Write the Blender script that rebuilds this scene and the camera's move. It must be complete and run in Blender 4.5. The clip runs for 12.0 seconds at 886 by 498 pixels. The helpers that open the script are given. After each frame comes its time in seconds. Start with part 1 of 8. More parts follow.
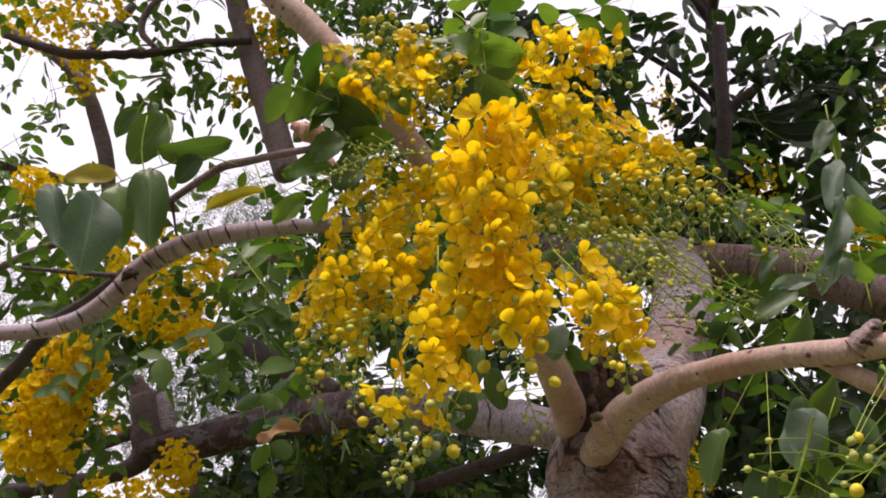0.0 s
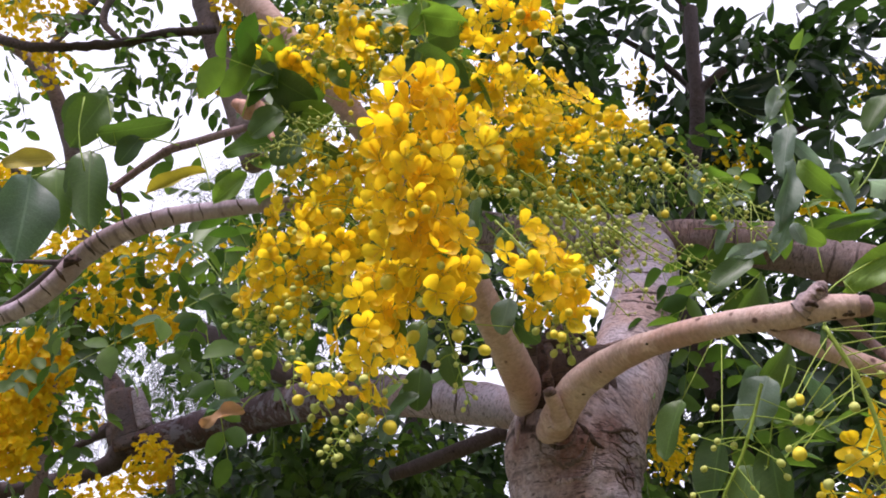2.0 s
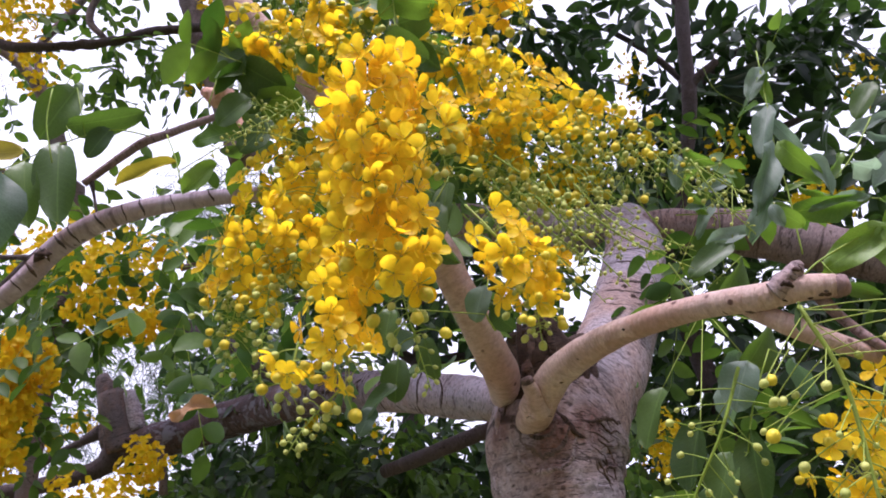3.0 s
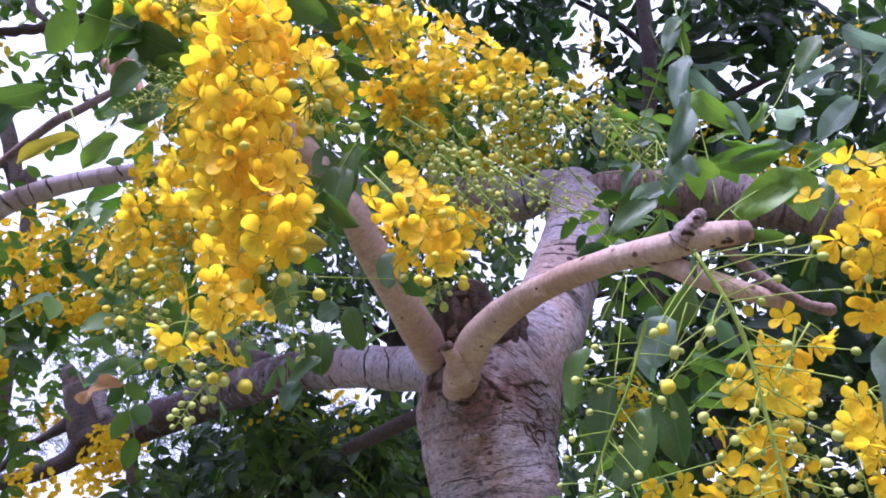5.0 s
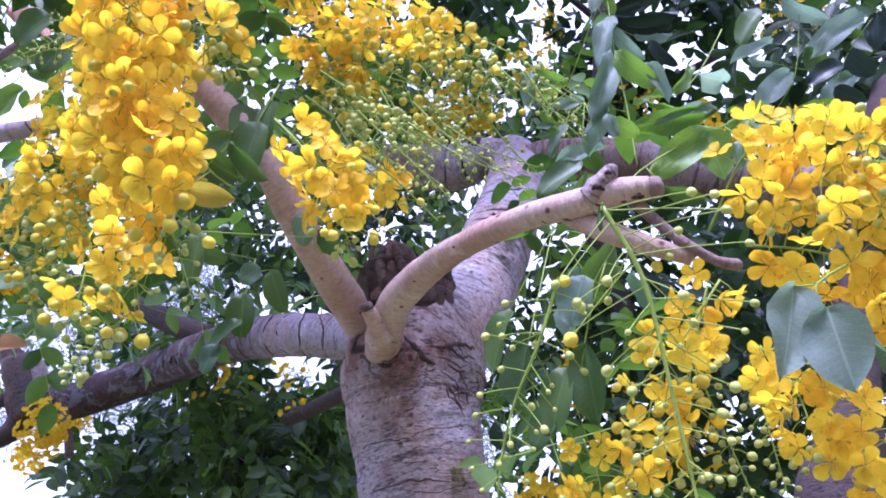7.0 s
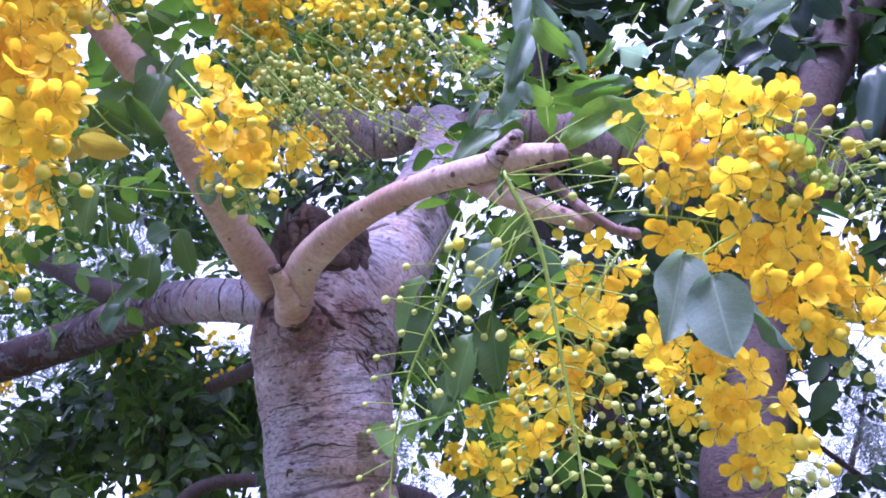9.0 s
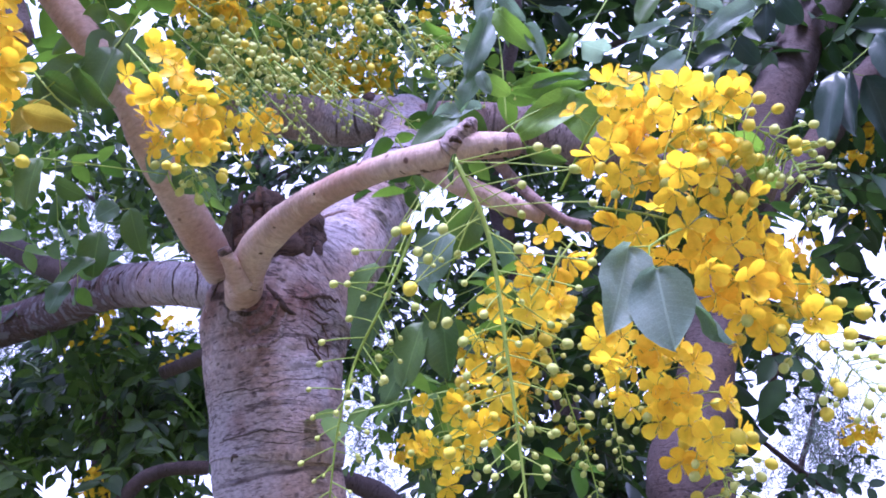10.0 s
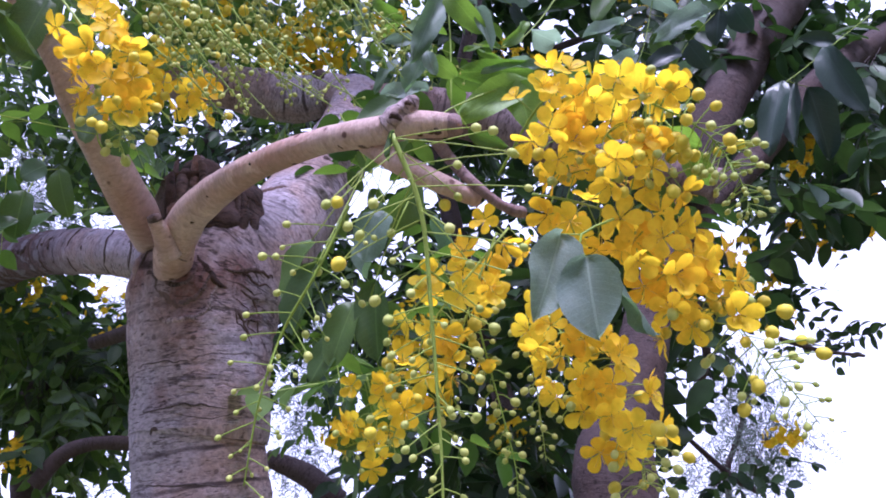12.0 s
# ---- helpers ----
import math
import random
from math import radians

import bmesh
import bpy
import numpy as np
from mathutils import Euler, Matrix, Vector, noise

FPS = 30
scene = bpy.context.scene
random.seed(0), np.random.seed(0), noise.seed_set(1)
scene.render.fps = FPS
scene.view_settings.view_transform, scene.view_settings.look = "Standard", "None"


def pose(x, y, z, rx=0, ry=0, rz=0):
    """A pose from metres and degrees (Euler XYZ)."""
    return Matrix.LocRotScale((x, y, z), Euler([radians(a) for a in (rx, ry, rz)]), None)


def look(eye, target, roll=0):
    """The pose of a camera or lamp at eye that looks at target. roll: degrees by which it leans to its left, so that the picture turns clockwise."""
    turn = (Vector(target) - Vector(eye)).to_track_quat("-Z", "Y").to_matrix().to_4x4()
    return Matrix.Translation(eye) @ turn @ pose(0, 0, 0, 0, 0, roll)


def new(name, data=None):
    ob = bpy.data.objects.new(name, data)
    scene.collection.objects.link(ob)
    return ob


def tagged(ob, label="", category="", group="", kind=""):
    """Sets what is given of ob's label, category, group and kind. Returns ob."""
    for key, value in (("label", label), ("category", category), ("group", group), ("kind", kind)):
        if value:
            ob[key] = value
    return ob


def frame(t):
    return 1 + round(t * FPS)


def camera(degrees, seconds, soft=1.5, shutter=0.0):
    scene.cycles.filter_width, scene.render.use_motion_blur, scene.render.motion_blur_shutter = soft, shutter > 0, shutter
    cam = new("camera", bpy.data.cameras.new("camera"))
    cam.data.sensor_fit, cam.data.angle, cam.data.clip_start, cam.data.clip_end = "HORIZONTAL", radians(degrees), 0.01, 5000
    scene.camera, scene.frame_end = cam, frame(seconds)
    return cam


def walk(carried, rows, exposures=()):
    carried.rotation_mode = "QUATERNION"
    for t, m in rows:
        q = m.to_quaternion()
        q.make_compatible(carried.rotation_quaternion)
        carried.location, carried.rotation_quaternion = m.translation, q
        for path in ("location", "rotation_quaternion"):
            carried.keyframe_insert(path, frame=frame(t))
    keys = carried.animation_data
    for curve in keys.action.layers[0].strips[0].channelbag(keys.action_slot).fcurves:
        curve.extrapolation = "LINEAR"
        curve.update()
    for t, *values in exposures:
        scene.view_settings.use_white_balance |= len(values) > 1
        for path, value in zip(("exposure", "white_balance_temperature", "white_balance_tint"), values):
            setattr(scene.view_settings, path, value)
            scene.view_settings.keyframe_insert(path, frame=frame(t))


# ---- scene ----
cam = camera(57.3, 12.0, soft=1.85)
PATH = [
    (0, (0.1130, 0.0860, 1.4900), (0.1050, 1.7730, 2.5642), -5.47),
    (0.5, (0.1346, 0.0948, 1.4860), (0.1316, 1.7892, 2.5485), -6.09),
    (1, (0.1526, 0.1110, 1.4801), (0.1536, 1.8125, 2.5313), -6.40),
    (1.5, (0.1706, 0.1281, 1.4768), (0.1816, 1.8294, 2.5283), -6.94),
    (2, (0.1886, 0.1403, 1.4755), (0.2116, 1.8398, 2.5296), -7.48),
    (2.5, (0.2102, 0.1599, 1.4712), (0.2372, 1.8577, 2.5279), -8.09),
    (3, (0.2354, 0.1810, 1.4646), (0.2594, 1.8805, 2.5187), -8.28),
    (3.2, (0.2486, 0.1870, 1.4651), (0.2706, 1.8881, 2.5165), -8.57),
    (4.8, (0.3506, 0.2275, 1.4422), (0.4046, 1.9555, 2.4476), -10.77),
    (5, (0.3626, 0.2371, 1.4430), (0.4186, 1.9657, 2.4473), -11.18),
    (5.5, (0.3806, 0.2453, 1.4317), (0.4606, 1.9768, 2.4293), -11.45),
    (6, (0.3986, 0.2554, 1.4265), (0.4976, 1.9926, 2.4125), -12.01),
    (6.5, (0.4154, 0.2645, 1.4189), (0.5314, 2.0128, 2.3832), -12.26),
    (7, (0.4298, 0.2760, 1.4115), (0.5738, 2.0353, 2.3516), -12.24),
    (9, (0.4898, 0.2947, 1.3902), (0.7568, 2.0805, 2.2501), -12.29),
    (9.5, (0.5006, 0.2999, 1.3858), (0.8056, 2.0868, 2.2307), -11.89),
    (10, (0.5126, 0.3040, 1.3802), (0.8585, 2.0901, 2.2109), -11.51),
    (10.5, (0.5210, 0.3078, 1.3781), (0.8981, 2.0949, 2.1931), -11.09),
    (11, (0.5270, 0.3128, 1.3761), (0.9360, 2.0997, 2.1759), -10.58),
    (11.5, (0.5318, 0.3168, 1.3717), (0.9698, 2.0993, 2.1660), -10.06),
    (12, (0.5366, 0.3205, 1.3708), (1.0016, 2.0998, 2.1569), -9.73),
]
walk(cam, [(t, look(eye, target, roll)) for t, eye, target, roll in PATH], exposures=[(0, 0.08, 7000, 22), (1.5, 0.42, 6450, 24), (2.5, 0.53, 6150, 27), (5.0, 0.84, 5250, 38), (7, 1.13, 4950, 42), (9.5, 1.20, 4850, 47), (12, 0.74, 5200, 40)])

# ---- world, sun ----
world = bpy.data.worlds.new("sky")
scene.world = world
world.use_nodes = True
wn = world.node_tree.nodes
wl = world.node_tree.links
sky = wn.new("ShaderNodeTexSky")
sky.sky_type, sky.sun_disc = "NISHITA", False
sky.sun_elevation, sky.sun_rotation = radians(67), radians(170)
sky.air_density, sky.dust_density, sky.ozone_density = 1.0, 4.0, 1.0
veil = wn.new("ShaderNodeMix")
veil.data_type, veil.blend_type = "RGBA", "MIX"
veil.inputs[0].default_value = 0.72
veil.inputs[7].default_value = (8.6, 8.7, 9.4, 1)      # thin even cloud
wl.new(sky.outputs[0], veil.inputs[6])
wl.new(veil.outputs[2], wn["Background"].inputs[0])
wn["Background"].inputs[1].default_value = 0.15
sun = new("sun", bpy.data.lights.new("sun", "SUN"))
sun.data.energy, sun.data.angle, sun.data.color = 3.6, radians(14), (1.0, 0.96, 0.9)
sun.matrix_world = look((0.3, -1.7, 4.0), (0, 0, 0))
scene.view_settings.exposure = 0.0

# ---- materials ----


def material(name):
    m = bpy.data.materials.new(name)
    m.use_nodes = True
    return m, m.node_tree.nodes, m.node_tree.links, m.node_tree.nodes["Principled BSDF"]


def ramp(nodes, stops):
    r = nodes.new("ShaderNodeValToRGB")
    while len(r.color_ramp.elements) < len(stops):
        r.color_ramp.elements.new(0.5)
    for e, (p, c) in zip(r.color_ramp.elements, stops):
        e.position, e.color = p, (*c, 1)
    return r


def noise_node(nodes, links, scale, detail=5, rough=0.6, stretch=None):
    tc = nodes.new("ShaderNodeTexCoord")
    n = nodes.new("ShaderNodeTexNoise")
    n.inputs["Scale"].default_value, n.inputs["Detail"].default_value, n.inputs["Roughness"].default_value = scale, detail, rough
    if stretch:
        mp = nodes.new("ShaderNodeMapping")
        mp.inputs["Scale"].default_value = stretch
        links.new(tc.outputs["Object"], mp.inputs[0])
        links.new(mp.outputs[0], n.inputs["Vector"])
    else:
        links.new(tc.outputs["Object"], n.inputs["Vector"])
    return n


def mixed(nodes, links, fac, a, b, kind="MIX"):
    m = nodes.new("ShaderNodeMix")
    m.data_type, m.blend_type = "RGBA", kind
    for sock, v in ((m.inputs[0], fac), (m.inputs[6], a), (m.inputs[7], b)):
        if isinstance(v, bpy.types.NodeSocket):
            links.new(v, sock)
        else:
            sock.default_value = v if isinstance(v, float) else (*v, 1)
    return m.outputs[2]


def bark(name, light, warm, dark, ring=1.0, spots=1.0, lines=1.0, bands=0.0, weathered=None, speckle=0.65):
    """Smooth bark: grey and warm patches, short dashes across it, dark creases that run round it, knots; laid out along the straightened limb."""
    m, n, l, b = material(name)
    at = n.new("ShaderNodeAttribute")
    at.attribute_name = "limb"

    def grain(scale, detail, rough, stretch):
        mp = n.new("ShaderNodeMapping")
        mp.inputs["Scale"].default_value = stretch
        l.new(at.outputs["Vector"], mp.inputs[0])
        t = n.new("ShaderNodeTexNoise")
        t.inputs["Scale"].default_value, t.inputs["Detail"].default_value, t.inputs["Roughness"].default_value = scale, detail, rough
        l.new(mp.outputs[0], t.inputs["Vector"])
        return t.outputs[0]

    def curve(value, stops):
        r = ramp(n, [(p, (c, c, c)) for p, c in stops])
        l.new(value, r.inputs[0])
        return r.outputs[0]

    col = mixed(n, l, curve(grain(6, 5, 0.6, (1, 1, 0.8)), [(0.4, 0), (0.62, 1)]), light, warm)
    pale = tuple(min(0.85, c * 1.6) for c in light)
    col = mixed(n, l, curve(grain(11, 6, 0.7, (1, 1, 1.6)), [(0.56, 0), (0.72, 0.7)]), col, pale)
    fine = grain(90, 5, 0.7, (1, 1, 1.7))
    col = mixed(n, l, speckle, col, curve(fine, [(0.32, 0.4), (0.6, 1.0)]), "MULTIPLY")
    dash = curve(grain(1, 3, 0.6, (50, 50, 300)), [(0.578, 0), (0.66, 0.75 * ring)])
    col = mixed(n, l, dash, col, dark)
    rings = curve(grain(1, 4, 0.55, (7, 7, 34)), [(0.465, 0), (0.5, 0.75 * lines), (0.52, 0)])
    gate = curve(grain(9, 2, 0.5, (1, 1, 0.5)), [(0.42, 0.05), (0.58, 1)])
    mul = n.new("ShaderNodeMath")
    mul.operation = "MULTIPLY"
    l.new(rings, mul.inputs[0])
    l.new(gate, mul.inputs[1])
    col = mixed(n, l, mul.outputs[0], col, dark)
    if bands:
        wv = n.new("ShaderNodeTexWave")
        wv.wave_type, wv.bands_direction, wv.wave_profile = "BANDS", "Z", "SIN"
        wv.inputs["Scale"].default_value, wv.inputs["Distortion"].default_value = 5.0, 1.5
        wv.inputs["Detail"].default_value, wv.inputs["Detail Scale"].default_value = 3.0, 1.6
        l.new(at.outputs["Vector"], wv.inputs["Vector"])
        gate2 = curve(grain(5, 3, 0.6, (1, 1, 1.6)), [(0.47, 0.0), (0.64, bands)])
        mul2 = n.new("ShaderNodeMath")
        mul2.operation = "MULTIPLY"
        l.new(curve(wv.outputs["Fac"], [(0.01, 0.9), (0.07, 0.0)]), mul2.inputs[0])
        l.new(gate2, mul2.inputs[1])
        col = mixed(n, l, mul2.outputs[0], col, dark)
    vo = n.new("ShaderNodeTexVoronoi")
    vo.inputs["Scale"].default_value = 24
    l.new(at.outputs["Vector"], vo.inputs["Vector"])
    col = mixed(n, l, curve(vo.outputs["Distance"], [(0.09, 0.9 * spots), (0.15, 0)]), col, dark)
    if weathered:
        sep = n.new("ShaderNodeSeparateXYZ")
        l.new(at.outputs["Vector"], sep.inputs[0])
        run = n.new("ShaderNodeMath")
        run.operation = "MULTIPLY_ADD"
        l.new(grain(14, 5, 0.65, (1, 1, 1)), run.inputs[0])
        run.inputs[1].default_value = 0.9
        l.new(sep.outputs[2], run.inputs[2])
        rng_node = n.new("ShaderNodeMapRange")
        l.new(run.outputs[0], rng_node.inputs["Value"])
        rng_node.inputs["From Min"].default_value, rng_node.inputs["From Max"].default_value = weathered[0], weathered[1]
        old = mixed(n, l, 1.0, col, (0.33, 0.25, 0.24), "MULTIPLY")
        flakes = grain(13, 6, 0.7, (1, 1, 0.55))
        old = mixed(n, l, curve(flakes, [(0.52, 0), (0.57, 0.85)]), old, (0.20, 0.185, 0.225))
        old = mixed(n, l, curve(flakes, [(0.485, 0), (0.505, 0.95), (0.525, 0)]), old, dark)
        col = mixed(n, l, rng_node.outputs[0], col, old)
    st = n.new("ShaderNodeAttribute")
    st.attribute_name = "stain"
    wet = n.new("ShaderNodeMath")
    wet.operation = "MULTIPLY"
    l.new(st.outputs["Fac"], wet.inputs[0])
    l.new(curve(grain(16, 5, 0.65, (1, 1, 0.45)), [(0.36, 0.15), (0.6, 1)]), wet.inputs[1])
    col = mixed(n, l, wet.outputs[0], col, mixed(n, l, 1.0, col, (0.46, 0.27, 0.22), "MULTIPLY"))
    l.new(col, b.inputs["Base Color"])
    b.inputs["Roughness"].default_value = 0.8
    b.inputs["Specular IOR Level"].default_value = 0.2
    low = n.new("ShaderNodeMath")
    low.operation = "ADD"
    l.new(dash, low.inputs[0])
    l.new(mul.outputs[0], low.inputs[1])
    h = n.new("ShaderNodeMath")
    h.operation = "SUBTRACT"
    l.new(fine, h.inputs[0])
    l.new(low.outputs[0], h.inputs[1])
    bump = n.new("ShaderNodeBump")
    bump.inputs["Strength"].default_value, bump.inputs["Distance"].default_value = 0.7, 0.004
    l.new(h.outputs[0], bump.inputs["Height"])
    l.new(bump.outputs[0], b.inputs["Normal"])
    return m


def leafy(name, lo, hi, through_colour, amount=0.35, rough=0.45, by_object=True, spec=0.4, veins=False):
    """A leaf or petal: two-sided, some light passes through, tone varies from piece to piece."""
    m, n, l, b = material(name)
    if by_object:
        rnd = n.new("ShaderNodeObjectInfo").outputs["Random"]
    else:
        rnd = n.new("ShaderNodeNewGeometry").outputs["Random Per Island"]
    r = ramp(n, [(0.0, lo), (1.0, hi)])
    l.new(rnd, r.inputs[0])
    nz = noise_node(n, l, 55 if by_object else 20, 4, 0.6)
    g = ramp(n, [(0.3, (0.72, 0.74, 0.7)), (0.65, (1, 1, 1))])
    l.new(nz.outputs[0], g.inputs[0])
    col = mixed(n, l, 1.0, r.outputs[0], g.outputs[0], "MULTIPLY")
    height = nz.outputs[0]
    if veins:
        tc0 = n.new("ShaderNodeTexCoord")
        sx = n.new("ShaderNodeSeparateXYZ")
        l.new(tc0.outputs["Object"], sx.inputs[0])

        def calc(op, a, b2=0.0):
            k = n.new("ShaderNodeMath")
            k.operation = op
            for i, v in enumerate((a, b2)):
                if isinstance(v, bpy.types.NodeSocket):
                    l.new(v, k.inputs[i])
                else:
                    k.inputs[i].default_value = v
            return k.outputs[0]

        side = calc("ABSOLUTE", sx.outputs[1])
        mid = calc("LESS_THAN", side, 0.011)
        run = calc("FRACT", calc("MULTIPLY", calc("SUBTRACT", sx.outputs[0], calc("MULTIPLY", side, 0.75)), 13.0))
        rib = calc("LESS_THAN", run, 0.1)
        vein = calc("MAXIMUM", mid, calc("MULTIPLY", rib, 0.45))
        col = mixed(n, l, calc("MULTIPLY", vein, 0.16), col, tuple(min(1, c * 2.0 + 0.02) for c in hi))
        height = calc("SUBTRACT", nz.outputs[0], calc("MULTIPLY", vein, 0.5))
    l.new(col, b.inputs["Base Color"])
    b.inputs["Roughness"].default_value = rough
    b.inputs["Specular IOR Level"].default_value = spec
    t = n.new("ShaderNodeBsdfTranslucent")
    tc = mixed(n, l, 1.0, col, through_colour, "MULTIPLY")
    l.new(tc, t.inputs[0])
    mx = n.new("ShaderNodeMixShader")
    mx.inputs[0].default_value = amount
    l.new(b.outputs[0], mx.inputs[1])
    l.new(t.outputs[0], mx.inputs[2])
    l.new(mx.outputs[0], n["Material Output"].inputs[0])
    bump = n.new("ShaderNodeBump")
    bump.inputs["Strength"].default_value, bump.inputs["Distance"].default_value = 0.25, 0.002
    l.new(height, bump.inputs["Height"])
    l.new(bump.outputs[0], b.inputs["Normal"])
    return m


BARK = bark("pale_bark", (0.41, 0.355, 0.42), (0.37, 0.26, 0.25), (0.045, 0.03, 0.034), 1.0, 0.7, 1.1, 1.0, speckle=0.85)
BARK_LIMB = bark("weathering_bark", (0.41, 0.355, 0.43), (0.38, 0.26, 0.26), (0.06, 0.042, 0.048), 1.0, 0.6, 1.2, 1.0, (1.15, 1.55))
BARK_PINK = bark("young_bark", (0.56, 0.42, 0.395), (0.45, 0.285, 0.25), (0.10, 0.05, 0.048), 0.25, 1.0, 0.25, 0.25, speckle=0.45)
BARK_SMOOTH = bark("smooth_bark", (0.45, 0.37, 0.46), (0.39, 0.275, 0.30), (0.07, 0.045, 0.05), 0.25, 0.6, 0.25, 0.9, speckle=0.35)
BARK_MID = bark("brown_grey_bark", (0.23, 0.18, 0.19), (0.20, 0.135, 0.125), (0.04, 0.028, 0.028))
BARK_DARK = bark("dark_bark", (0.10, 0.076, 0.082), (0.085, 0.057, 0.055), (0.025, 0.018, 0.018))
# dark brown bark with some of the canopy's shade put into it
BARK_LEAN_SHADED = bark("brown_grey_dark_shaded_bark", (0.085, 0.062, 0.066), (0.075, 0.047, 0.044), (0.018, 0.012, 0.012))
BARK_PEEL = bark("peeling_bark", (0.13, 0.105, 0.115), (0.19, 0.11, 0.09), (0.02, 0.015, 0.015), 1.0, 1.0, 1.3, 0.9)
# rotten wood; its near-black also stands in for shaded hollows and creases
BARK_DEAD_SHADE = bark("rotten_and_shaded_wood", (0.11, 0.068, 0.06), (0.06, 0.035, 0.03), (0.012, 0.009, 0.008), 1.0, 1.0, 1.3)
# pale limb bark browned all over to hold the underside's shade
BARK_SHADE_BROWN = bark("shade_brown_limb_bark", (0.31, 0.235, 0.25), (0.24, 0.15, 0.135), (0.04, 0.028, 0.028), 1.0, 0.6, 1.0, 0.8)
BARK_TWIG = bark("twig_bark", (0.30, 0.215, 0.225), (0.24, 0.15, 0.15), (0.05, 0.03, 0.03), 0.6, 0.8, 0.6, 0.6)
WOOD_PINK = bark("pink_broken_wood", (0.68, 0.40, 0.36), (0.55, 0.27, 0.21), (0.25, 0.10, 0.07), 0.2, 0.4, 0.4, speckle=0.3)
def marked_petals(m):
    """Deeper orange at the claw of each petal, and fine veins that run outward."""
    n, l = m.node_tree.nodes, m.node_tree.links
    b = n["Principled BSDF"]
    src = b.inputs["Base Color"].links[0].from_socket
    tc = n.new("ShaderNodeTexCoord")
    ln = n.new("ShaderNodeVectorMath")
    ln.operation = "LENGTH"
    l.new(tc.outputs["Object"], ln.inputs[0])
    r = ramp(n, [(0.0, (0.5, 0.5, 0.5)), (0.28, (0, 0, 0))])
    mr = n.new("ShaderNodeMapRange")
    mr.inputs["From Max"].default_value = 0.03
    l.new(ln.outputs["Value"], mr.inputs["Value"])
    l.new(mr.outputs[0], r.inputs[0])
    l.new(mixed(n, l, r.outputs[0], src, (0.90, 0.50, 0.006)), b.inputs["Base Color"])
    return m


PETAL = leafy("petal", (0.98, 0.655, 0.006), (0.99, 0.815, 0.035), (1.12, 1.04, 0.76), 0.63, 0.5, True, 0.25)
PETAL_FAR = leafy("far_petal", (0.95, 0.63, 0.005), (0.97, 0.79, 0.02), (1.0, 0.93, 0.5), 0.45, 0.5, False, 0.2)
BUD_YELLOW = leafy("ripe_bud", (0.68, 0.55, 0.04), (0.86, 0.71, 0.06), (1.0, 0.95, 0.5), 0.15, 0.5, True, 0.3)
BUD_GREEN = leafy("green_bud", (0.41, 0.47, 0.11), (0.60, 0.62, 0.18), (1.0, 1.0, 0.5), 0.12, 0.5, True, 0.3)
STALK = leafy("green_stalk", (0.26, 0.38, 0.05), (0.36, 0.46, 0.09), (1.0, 1.0, 0.5), 0.15, 0.5, True, 0.3)
LEAF = leafy("leaf", (0.05, 0.10, 0.035), (0.11, 0.185, 0.05), (1.3, 1.5, 0.5), 0.33, 0.42, True, 0.5, veins=True)
LEAF_PALE = leafy("leaf_underside", (0.105, 0.155, 0.13), (0.175, 0.24, 0.20), (1.1, 1.5, 0.7), 0.42, 0.5, True, 0.4, veins=True)
LEAF_LIME = leafy("young_leaf", (0.13, 0.24, 0.05), (0.22, 0.34, 0.08), (1.2, 1.4, 0.5), 0.4, 0.45, True, 0.4, veins=True)
LEAF_SILVER = leafy("silvery_leaf", (0.21, 0.27, 0.25), (0.32, 0.385, 0.355), (1.15, 1.4, 0.95), 0.46, 0.5, True, 0.3, veins=True)
# second tree's hanging leaves, with their shade put into the green
LEAF_SHADED = leafy("shaded_leaf", (0.022, 0.038, 0.032), (0.042, 0.072, 0.06), (0.9, 1.2, 0.6), 0.15, 0.36, True, 0.4, veins=True)
LEAF_OLD = leafy("old_leaf", (0.42, 0.36, 0.06), (0.50, 0.40, 0.10), (1.2, 1.2, 0.5), 0.35, 0.5, True, 0.3, veins=True)
LEAF_DRY = leafy("dry_leaf", (0.52, 0.30, 0.19), (0.60, 0.38, 0.24), (1.1, 0.9, 0.6), 0.25, 0.7, True, 0.2)
CROWN = leafy("crown_leaf", (0.04, 0.095, 0.025), (0.14, 0.23, 0.055), (1.4, 1.6, 0.5), 0.42, 0.45, False, 0.45)
# dark crown green; canopy shade is also put into this colour
CROWN_DARK_SHADED = leafy("dark_shaded_crown_leaf", (0.015, 0.034, 0.019), (0.058, 0.105, 0.043), (1.3, 1.6, 0.5), 0.3, 0.42, False, 0.3)
CROWN_MID = leafy("green_shade_leaf", (0.025, 0.052, 0.024), (0.125, 0.20, 0.06), (1.4, 1.6, 0.5), 0.42, 0.42, False, 0.4)
# far feathery leaves; distance haze is put into their pale tone
CROWN_HAZED = leafy("hazed_feathery_leaf", (0.11, 0.145, 0.13), (0.22, 0.26, 0.23), (1.0, 1.2, 0.8), 0.4, 0.6, False, 0.2)

# ---- shapes ----


def rig(name, at, label="", category="", group=""):
    """An empty at the foot of a thing, which parents its parts."""
    e = tagged(new(name), label, category, group)
    e.location = at
    e.empty_display_size = 0.05
    return e


